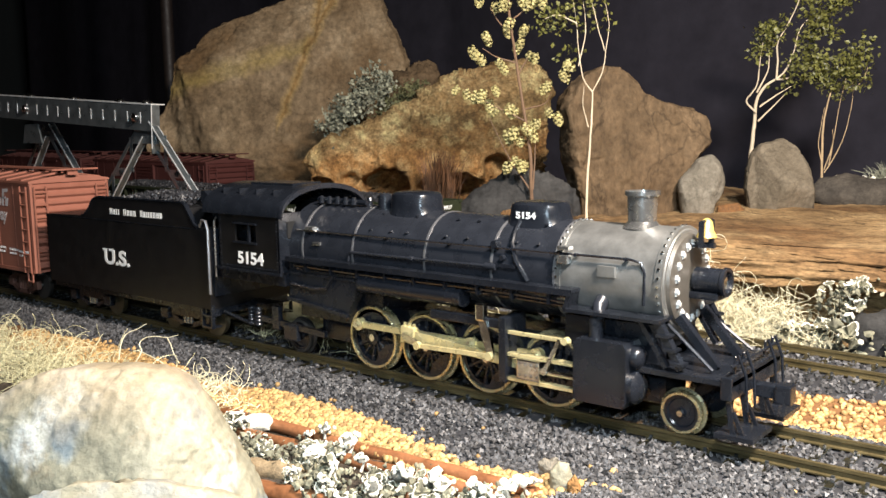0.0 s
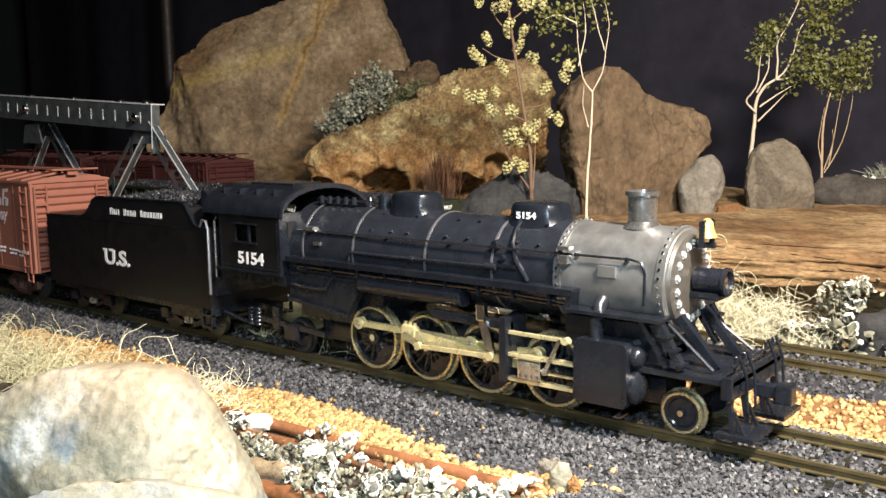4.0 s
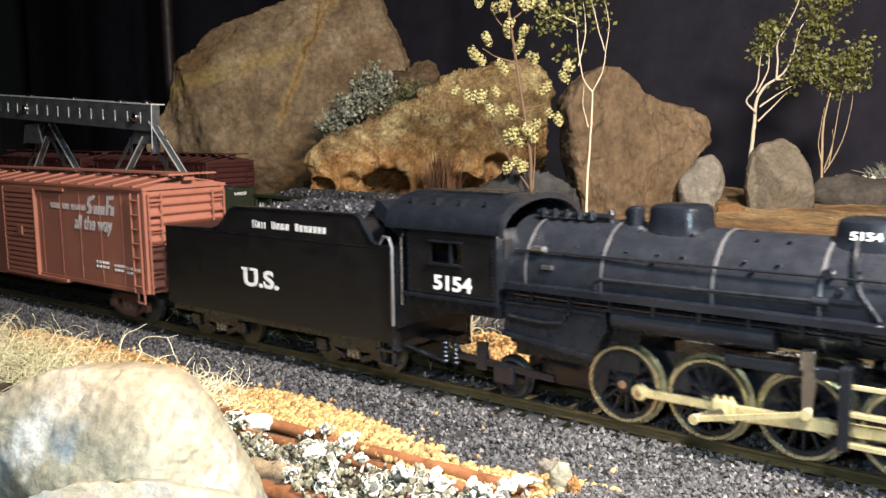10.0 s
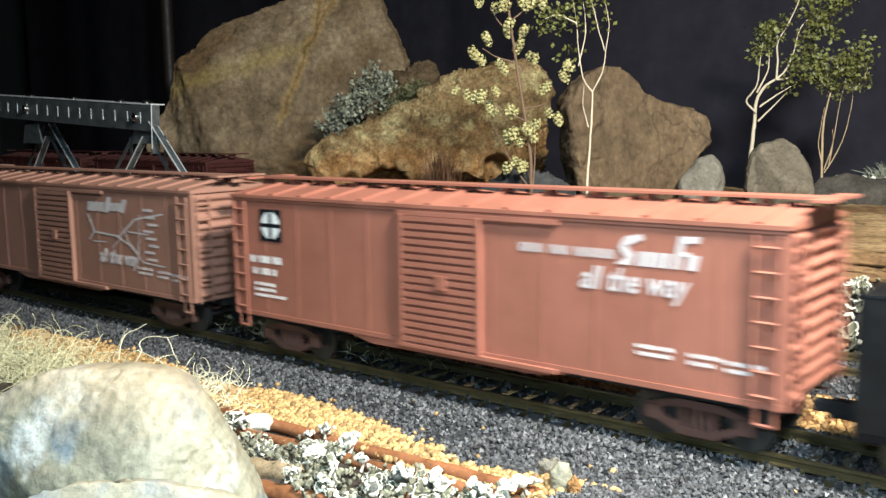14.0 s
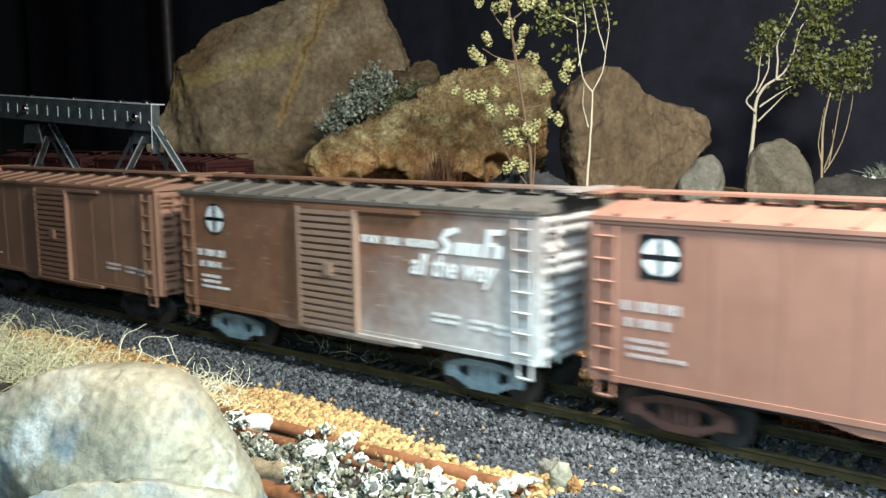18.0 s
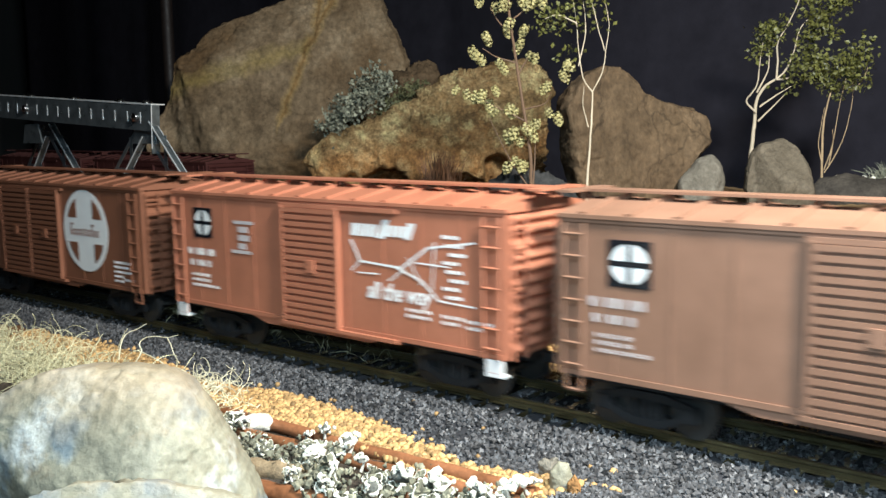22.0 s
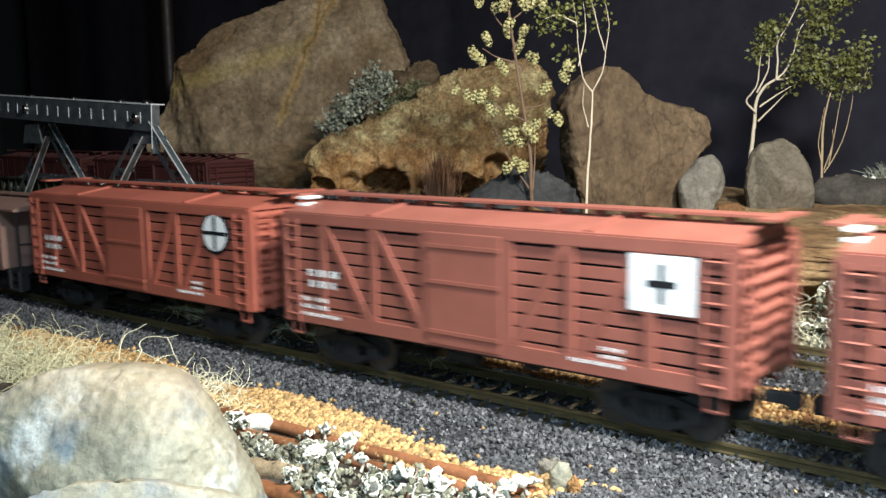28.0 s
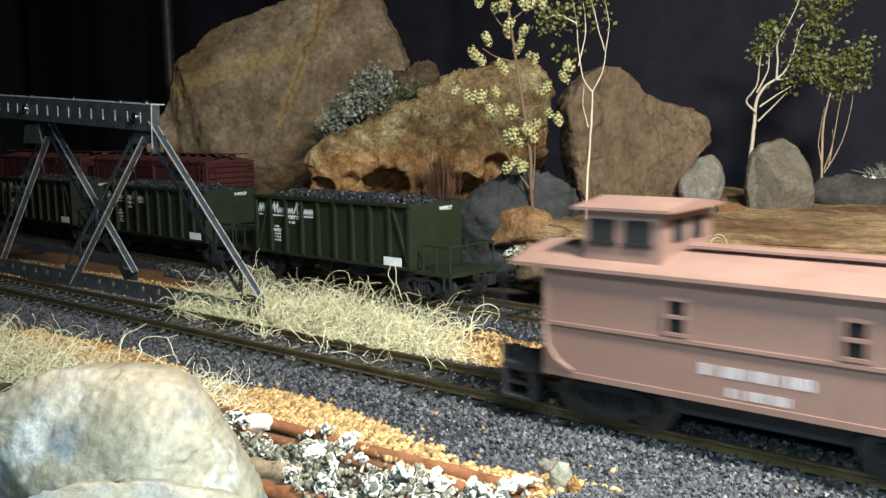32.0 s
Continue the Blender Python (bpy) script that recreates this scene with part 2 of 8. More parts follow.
LEDGE = stone("brown_ledge_stone", (0.085, 0.048, 0.022), (0.29, 0.185, 0.088), (0.50, 0.36, 0.19), (0.14, 0.075, 0.032), 0.55, scale=46, stretch=(0.5, 1.2, 2.2), relief=0.0022, cracks=0.7)
MOUND = stone("orange_earth", (0.10, 0.05, 0.02), (0.24, 0.13, 0.055), (0.36, 0.21, 0.09), (0.13, 0.075, 0.035), 0.6, scale=60)
EARTH = stone("dark_earth", (0.02, 0.017, 0.014), (0.05, 0.04, 0.03), (0.08, 0.06, 0.045), (0.10, 0.055, 0.025), 0.6, scale=90)
BALLAST = plain("grey_ballast", (0.098, 0.096, 0.099), 0.55, vary=0.5, scale=700, island=0.85, spec=0.5)
BALLAST_BED = plain("ballast_bed", (0.018, 0.018, 0.021), 0.85, vary=0.5, scale=500, fine=1500, relief=0.0004)
ORANGE = plain("orange_gravel", (0.60, 0.37, 0.15), 0.65, vary=0.35, scale=500, island=0.7, spec=0.3)
ORANGE_BED = plain("orange_gravel_bed", (0.15, 0.068, 0.022), 0.85, vary=0.5, scale=400, fine=1200, relief=0.0006)
STRAW = plain("pale_straw", (0.72, 0.66, 0.40), 0.6, vary=0.2, island=0.4, relief=0)
STRAW_W = plain("bleached_straw", (0.78, 0.72, 0.50), 0.6, vary=0.2, island=0.4, relief=0)
RAIL = plain("rail_steel", (0.10, 0.078, 0.036), 0.42, metal=0.5, vary=0.35, scale=120)
TIE = plain("tie_plastic", (0.012, 0.015, 0.017), 0.75, vary=0.4)
GANTRY = plain("galvanised_strip", (0.20, 0.225, 0.235), 0.33, metal=0.8, vary=0.3)
BARK = plain("white_bark", (0.60, 0.50, 0.36), 0.7, vary=0.2)
TWIG = plain("brown_twig", (0.15, 0.088, 0.05), 0.7, vary=0.3)
TAN_BARK = plain("tan_bark", (0.42, 0.30, 0.17), 0.7, vary=0.3)
LEAF = plain("green_leaf", (0.175, 0.175, 0.045), 0.5, vary=0.35, island=0.6, relief=0)
HOP = plain("hop_flower", (0.50, 0.44, 0.19), 0.65, vary=0.3, island=0.4, relief=0)
SAGE = plain("sage_leaf", (0.38, 0.385, 0.28), 0.7, vary=0.25, island=0.75, relief=0)
GRASSY = plain("dull_green_tuft", (0.16, 0.16, 0.07), 0.7, vary=0.3, island=0.5, relief=0)
RUST_TUFT = plain("rust_tuft", (0.21, 0.095, 0.042), 0.7, vary=0.4, island=0.6, relief=0)
LOG = plain("red_brown_stick", (0.21, 0.085, 0.035), 0.5, vary=0.45, scale=150, fine=900, relief=0.0002)
CORK = plain("cork_bark", (0.22, 0.16, 0.09), 0.8, vary=0.5, scale=400, fine=1400, relief=0.0004)
LICHEN_W = plain("white_lichen", (0.72, 0.69, 0.58), 0.7, vary=0.3, scale=450, relief=0.0001)
LICHEN_D = plain("dark_lichen", (0.10, 0.10, 0.085), 0.8, vary=0.6, scale=500, fine=1500, relief=0.0003)
LICHEN_G = plain("grey_lichen", (0.25, 0.24, 0.165), 0.8, vary=0.7, scale=350, fine=900, island=0.6)
CURTAIN = plain("dark_curtain", (0.033, 0.031, 0.041), 0.95, vary=0.2, scale=60, fine=2500, relief=0.0002, spec=0.1)
POLE = plain("dark_pole", (0.016, 0.010, 0.008), 0.6)
WALLM = plain("room_wall", (0.25, 0.24, 0.22), 0.9, vary=0.08, scale=3, fine=60)
# near-black colour that stands for unlit insides; window panes use it too
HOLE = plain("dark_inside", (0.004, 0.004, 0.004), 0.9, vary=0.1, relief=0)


# ---- mesh helpers (millimetres) ----
def box(bm, x0, x1, y0, y1, z0, z1, bevel=0.0):
    r = bmesh.ops.create_cube(bm, size=1.0, matrix=Matrix.Translation(((x0 + x1) / 2, (y0 + y1) / 2, (z0 + z1) / 2)) @ Matrix.Diagonal((abs(x1 - x0), abs(y1 - y0), abs(z1 - z0), 1)))
    if bevel:
        edges = list({e for v in r["verts"] for e in v.link_edges})
        bmesh.ops.bevel(bm, geom=edges, offset=bevel, segments=2, affect="EDGES", profile=0.6)
    return bm


def rod(bm, a, b, r, seg=8, r2=None, caps=True):
    a, b = Vector(a), Vector(b)
    d = b - a
    m = Matrix.Translation((a + b) / 2) @ d.to_track_quat("Z", "Y").to_matrix().to_4x4()
    bmesh.ops.create_cone(bm, cap_ends=caps, segments=seg, radius1=r, radius2=r if r2 is None else r2, depth=d.length, matrix=m)
    return bm


def tube(bm, pts, radii, seg=6):
    """A bent tapered tube through points."""
    pts = [Vector(p) for p in pts]
    rings = []
    up = Vector((0.31, 0.17, 0.93))
    for i, p in enumerate(pts):
        d = (pts[min(i + 1, len(pts) - 1)] - pts[max(i - 1, 0)]).normalized()
        s = d.cross(up)
        s = s.normalized() if s.length > 1e-4 else Vector((1, 0, 0))
        u = s.cross(d)
        r = radii[i] if isinstance(radii, (list, tuple)) else radii
        rings.append([bm.verts.new(p + (s * math.cos(k * math.tau / seg) + u * math.sin(k * math.tau / seg)) * r) for k in range(seg)])
    for a, b in zip(rings, rings[1:]):
        for k in range(seg):
            bm.faces.new((a[k], a[(k + 1) % seg], b[(k + 1) % seg], b[k]))
    bm.faces.new(rings[0][::-1])
    bm.faces.new(rings[-1])
    return bm


def lathe(bm, prof, origin, axis="z", seg=24):
    """Turn a profile of (along, radius) round an axis."""
    o = Vector(origin)
    ax = {"x": (Vector((1, 0, 0)), Vector((0, 1, 0)), Vector((0, 0, 1))), "y": (Vector((0, 1, 0)), Vector((0, 0, 1)), Vector((1, 0, 0))),
          "z": (Vector((0, 0, 1)), Vector((1, 0, 0)), Vector((0, 1, 0)))}[axis]
    rings = [[bm.verts.new(o + ax[0] * h + (ax[1] * math.cos(k * math.tau / seg) + ax[2] * math.sin(k * math.tau / seg)) * max(r, 0.01)) for k in range(seg)] for h, r in prof]
    for a, b in zip(rings, rings[1:]):
        for k in range(seg):
            bm.faces.new((a[k], a[(k + 1) % seg], b[(k + 1) % seg], b[k]))
    bm.faces.new(rings[0][::-1])
    bm.faces.new(rings[-1])
    return bm


def prism(bm, outline, y0, y1):
    """An outline in x and z, thick from y0 to y1."""
    a = [bm.verts.new((x, y0, z)) for x, z in outline]
    b = [bm.verts.new((x, y1, z)) for x, z in outline]
    bm.faces.new(a)
    bm.faces.new(b[::-1])
    for i in range(len(a)):
        j = (i + 1) % len(a)
        bm.faces.new((a[j], a[i], b[i], b[j]))
    return bm


def ring(bm, prof, origin, axis="y", seg=32):
    """A closed profile turned into a ring, with no caps."""
    n0 = len(bm.verts)
    o = Vector(origin)
    u, v, w = (Vector((0, 1, 0)), Vector((0, 0, 1)), Vector((1, 0, 0))) if axis == "y" else (Vector((1, 0, 0)), Vector((0, 1, 0)), Vector((0, 0, 1)))
    rows = [[bm.verts.new(o + u * h + (v * math.cos(k * math.tau / seg) + w * math.sin(k * math.tau / seg)) * r) for k in range(seg)] for h, r in prof]
    for a, b in zip(rows, rows[1:] + rows[:1]):
        for k in range(seg):
            bm.faces.new((a[k], a[(k + 1) % seg], b[(k + 1) % seg], b[k]))
    return bm


def slab(bm, a, b, width, y0, y1):
    """A straight bar in the x-z plane from a to b, thick from y0 to y1."""
    a, b = Vector(a), Vector(b)
    n = (b - a).normalized()
    n = Vector((-n.y, n.x)) * width / 2
    return prism(bm, [tuple(a + n), tuple(b + n), tuple(b - n), tuple(a - n)], y0, y1)


def finish(bm, name, mat, smooth=False):
    bmesh.ops.recalc_face_normals(bm, faces=bm.faces)
    me = bpy.data.meshes.new(name)
    bm.transform(Matrix.Scale(MM, 4))
    bm.to_mesh(me)
    bm.free()
    me.materials.append(mat)
    if smooth:
        me.polygons.foreach_set("use_smooth", [True] * len(me.polygons))
        me.set_sharp_from_angle(angle=radians(38))
    return me


def part(name, bm, mat, parent, label="", smooth=False, at=None):
    ob = new(name, finish(bm, name, mat, smooth))
    ob.parent = parent
    if at is not None:
        ob.location = Vector(at) * MM
    return tagged(ob, label)


def again(name, mesh, parent, at, rz=0.0):
    """One more piece on shared mesh data."""
    ob = new(name, mesh)
    ob.parent = parent
    ob.location = Vector(at) * MM
    ob.rotation_euler[2] = radians(rz)
    return ob


def thing(name, at, label, category, group="", rz=0.0, kind=""):
    ob = new(name)
    ob.empty_display_size = 0.01
    ob.matrix_basis = pose(at[0] * MM, at[1] * MM, at[2] * MM, 0, 0, rz)
    return tagged(ob, label, category, group, kind)


def solid(name, bm, mat, at, label, category="", group="", kind="", rz=0.0, smooth=False):
    ob = new(name, finish(bm, name, mat, smooth))
    ob.matrix_basis = pose(at[0] * MM, at[1] * MM, at[2] * MM, 0, 0, rz)
    return tagged(ob, label, category, group, kind)


def B():
    return bmesh.new()


def letters(name, text, size, mat, parent, at, bold=0.0, width=1.0, label="", sheared=0.0):
    """Raised letters on a side that faces -y; at is the lower left corner."""
    cu = bpy.data.curves.new(name, "FONT")
    cu.body, cu.size, cu.extrude, cu.offset = text, size * MM, 0.05 * MM, bold * MM
    tmp = bpy.data.objects.new(name, cu)
    scene.collection.objects.link(tmp)
    bpy.context.view_layer.update()
    me = bpy.data.meshes.new_from_object(tmp.evaluated_get(bpy.context.evaluated_depsgraph_get()))
    bpy.data.objects.remove(tmp)
    bpy.data.curves.remove(cu)
    me.materials.clear()
    me.materials.append(mat)
    me.transform(Matrix.Rotation(radians(90), 4, "X") @ Matrix(((width, sheared, 0, 0), (0, 1, 0, 0), (0, 0, 1, 0), (0, 0, 0, 1))))
    ob = new(name, me)
    ob.parent = parent
    ob.location = Vector(at) * MM
    return tagged(ob, label)


def bars(bm, x, z, widths, height, y, gap=0.35, slant=0.0):
    """Plain upright bars, one for each sign of a word; returns the end."""
    for w in widths:
        if w:
            prism(bm, [(x, z), (x + w, z), (x + w + slant * height, z + height), (x + slant * height, z + height)], y - 0.06, y)
            x += w + gap
        else:
            x += height * 0.7
    return x


# ---- the ground and the tracks ----
def track_two(x):
    return 80.5 - 0.055 * (x + 110)


def smooth01(v):
    v = min(1.0, max(0.0, v))
    return v * v * (3 - 2 * v)


def orange_near(x):
    """Upper and lower edge of the orange gravel on the near side."""
    w = noise.noise((x * 0.02, 3.1, 0)) * 5 + noise.noise((x * 0.09, 1.1, 0)) * 2 + noise.noise((x * 0.3, 6.1, 0)) * 1.6
    return -31.5 - 6.5 * smooth01((x + 210) / 110) + w, -49 - 0 * x + w * 0.4


def height(x, y):
    z = -7.0 + 1.2 * noise.noise((x * 0.03, y * 0.03, 5))
    for centre in (0.0, track_two(x)):
        d = abs(y - centre)
        z = z + (-2.9 - z) * smooth01((33 - d) / 18)
    lo = orange_near(x)
    if lo[1] < y < lo[0]:
        z += 1.0
    z += -6 * smooth01((-60 - y) / 60)
    return z


def zone(x, y):
    up, low = orange_near(x)
    w = noise.noise((x * 0.03, y * 0.03, 9)) * 5
    if low < y < up and x < -93 + w:
        return 1
    if y <= low or y > track_two(x) + 32:
        return 2
    if 21 + w < y < track_two(x) - 24 + w:
        return 1
    return 0


bm = B()
xs = list(range(-2400, -760, 200)) + list(range(-760, 240, 5)) + list(range(240, 2500, 200))
ys = list(range(-2400, -260, 200)) + list(range(-260, 340, 5)) + list(range(340, 2600, 200))
grid = [[bm.verts.new((x, y, height(x, y))) for y in ys] for x in xs]
for i in range(len(xs) - 1):
    for j in range(len(ys) - 1):
        f = bm.faces.new((grid[i][j], grid[i + 1][j], grid[i + 1][j + 1], grid[i][j + 1]))
        f.material_index = zone((xs[i] + xs[i + 1]) / 2, (ys[j] + ys[j + 1]) / 2)
        f.smooth = True
ground = solid("ground", bm, BALLAST_BED, (0, 0, 0), "scenery base with grey ballast, orange gravel and dark earth", "ground", kind="structure")
ground.data.materials.append(ORANGE_BED)
ground.data.materials.append(EARTH)

# the room round the table: plain dark walls far behind the camera, and a ceiling
for name, b6 in {"wall_south": (-2400, 2400, -2450, -2400, -800, 1900), "wall_east": (2400, 2450, -2400, 2600, -800, 1900), "wall_west": (-2450, -2400, -2400, 2600, -800, 1900),
                 "wall_north": (-2400, 2400, 2600, 2650, -800, 1900), "ceiling": (-2450, 2450, -2450, 2650, 1900, 1950)}.items():
    bm = B()
    box(bm, *b6)
    solid(name, bm, WALLM, (0, 0, 0), "plain wall of the dim room" if "wall" in name else "plain ceiling of the dim room", "wall" if "wall" in name else "ceiling", kind="structure")

UNIT = {
    8: (np.array([(1, 0, 0), (-1, 0, 0), (0, 1, 0), (0, -1, 0), (0, 0, 1), (0, 0, -1)], float),
        np.array([(0, 2, 4), (2, 1, 4), (1, 3, 4), (3, 0, 4), (2, 0, 5), (1, 2, 5), (3, 1, 5), (0, 3, 5)])),
}
_ico = bmesh.new()
bmesh.ops.create_icosphere(_ico, subdivisions=1, radius=1.0)
_ico.verts.index_update()
UNIT[20] = (np.array([v.co[:] for v in _ico.verts]), np.array([[v.index for v in f.verts] for f in _ico.faces]))
_ico.free()


def mesh_of(name, verts, faces, mat, smooth=False):
    me = bpy.data.meshes.new(name)
    k = len(faces[0])
    me.vertices.add(len(verts))
    me.vertices.foreach_set("co", (verts * MM).astype(np.float32).ravel())
    me.loops.add(len(faces) * k)
    me.loops.foreach_set("vertex_index", faces.astype(np.int32).ravel())
    me.polygons.add(len(faces))
    me.polygons.foreach_set("loop_start", np.arange(0, len(faces) * k, k, dtype=np.int32))
    me.polygons.foreach_set("loop_total", np.full(len(faces), k, dtype=np.int32))
    me.polygons.foreach_set("use_smooth", np.full(len(faces), smooth))
    me.update(calc_edges=True)
    me.validate()
    me.materials.append(mat)
    return me


def grains(centres, sizes, rng, form=8, squash=0.75, lumpy=0.3):
    """Many small stones: vertices and faces of one mesh."""
    v0, f0 = UNIT[form]
    n = len(centres)
    q = rng.normal(size=(n, 4))
    q /= np.linalg.norm(q, axis=1)[:, None]
    a, b, c, d = q.T
    rot = np.stack([1 - 2 * (c * c + d * d), 2 * (b * c - a * d), 2 * (b * d + a * c), 2 * (b * c + a * d), 1 - 2 * (b * b + d * d), 2 * (c * d - a * b),
                    2 * (b * d - a * c), 2 * (c * d + a * b), 1 - 2 * (b * b + c * c)], 1).reshape(n, 3, 3)
    local = v0[None] * (1 + lumpy * rng.uniform(-1, 1, (n, len(v0), 1))) * rng.uniform(squash, 1.0, (n, 1, 3)) * sizes[:, None, None]
    v = np.einsum("nij,nkj->nki", rot, local) + centres[:, None, :]
    f = f0[None] + (np.arange(n) * len(v0))[:, None, None]
    return v.reshape(-1, 3), f.reshape(-1, 3)


def spread(rng, n, x0, x1, y0, y1, ok, lift, size):
    pts, sz = [], []
    while len(pts) < n:
        x, y = rng.uniform(x0, x1), rng.uniform(y0, y1)
        if ok(x, y):
            s = size * rng.uniform(0.6, 1.25)
            pts.append((x, y, height(x, y) + s * lift))
            sz.append(s)
    return np.array(pts), np.array(sz)


def bed_ok(x, y):
    # grey stones lie up to the tie tops but leave the rails free
    if abs(y) < 15.4 + 1.2 * noise.noise((x * 0.15, 2, y * 0.1)) and noise.noise((x * 0.9, y * 0.9, 3)) < (0.33 if x < -105 else -0.05):
        return False
    return zone(x, y) == 0 and min(abs(abs(y) - 8.7), abs(abs(y - track_two(x)) - 8.7)) > 1.3


rng = np.random.default_rng(4)
a = spread(rng, 25000, -400, 60, -46, 20, bed_ok, 0.45, 0.76)
b = spread(rng, 8000, -120, 20, -58, -20, lambda x, y: zone(x, y) == 0 or x > -96, 0.6, 0.78)
c = spread(rng, 9000, -420, 60, 50, 112, bed_ok, 0.25, 0.95)
v, f = grains(np.concatenate([a[0], b[0], c[0]]), np.concatenate([a[1], b[1], c[1]]), rng)
tagged(new("ballast", mesh_of("ballast", v, f, BALLAST)), "dark grey crushed stone ballast round the tracks", "ballast", kind="stuff")
a = spread(rng, 6800, -330, -85, -54, -24, lambda x, y: zone(x, y) == 1, 0.7, 0.95)
b = spread(rng, 10500, -540, 50, 16, 62, lambda x, y: zone(x, y) == 1, 0.4, 0.95)
c = spread(rng, 26, -170, -30, -42, -18, lambda x, y: True, 0.7, 0.9)
d = spread(rng, 170, -300, -85, -44, -24, lambda x, y: 0 < y - orange_near(x)[0] < 5 * rng.uniform(0, 1) ** 2 + 1, 0.8, 0.85)
v, f = grains(np.concatenate([a[0], b[0], c[0], d[0]]), np.concatenate([a[1], b[1], c[1], d[1]]), rng, 20, 0.7, 0.2)
tagged(new("orange_gravel", mesh_of("orange_gravel", v, f, ORANGE, True)), "orange-brown gravel strewn in strips beside the tracks", "gravel", kind="stuff")


def lay_track(name, at, rz, x0, x1, label):
    t = thing(name, at, label, "track", "railway tracks", rz)
    for y in (-8.7, 8.7):
        bm = B()
        w = [(0.5, 0.0), (0.5, -0.7), (0.22, -0.95), (0.22, -1.8), (0.85, -2.0), (0.85, -2.3)]
        prof = [(y + p, q) for p, q in w] + [(y - p, q) for p, q in w[::-1]]
        ends = [[bm.verts.new((x, p, q)) for p, q in prof] for x in (x0, x1)]
        for i in range(len(prof)):
            j = (i + 1) % len(prof)
            bm.faces.new((ends[0][i], ends[0][j], ends[1][j], ends[1][i]))
        bm.faces.new(ends[0][::-1]), bm.faces.new(ends[1])
        part("rail", bm, RAIL, t, "narrow steel rail with a brassy worn head")
    bm = B()
    box(bm, -1.3, 1.3, -15, 15, -4.0, -2.32, 0.15)
    for y in (-8.7, 8.7):
        for s in (-1.15, 1.15):
            n0 = len(bm.faces)
            box(bm, -0.35, 0.35, y + s - 0.3, y + s + 0.3, -2.32, -1.6)
            bm.faces.ensure_lookup_table()
            for f in bm.faces[n0:]:
                f.material_index = 1
    mesh = finish(bm, "tie", TIE)
    mesh.materials.append(NICKEL)
    k = 0
    for x in np.arange(x0 + 4, x1 - 2, 6.6):
        again("tie", mesh, t, (float(x), 0.25 * math.sin(k * 1.7), 0), 0.8 * math.sin(k * 2.3))
        k += 1
    return t


lay_track("railway_track", (0, 0, 0), 0, -760, 200, "model track with brassy rails and black ties in grey ballast")
lay_track("railway_track", (-110, 80.5, 0), math.degrees(math.atan(-0.055)), -520, 260, "far model track with dull rails in grey ballast")
lay_track("railway_track", (-450, 152, 0), math.degrees(math.atan(-0.055)), -260, 60, "shaded rear track below the great boulder")


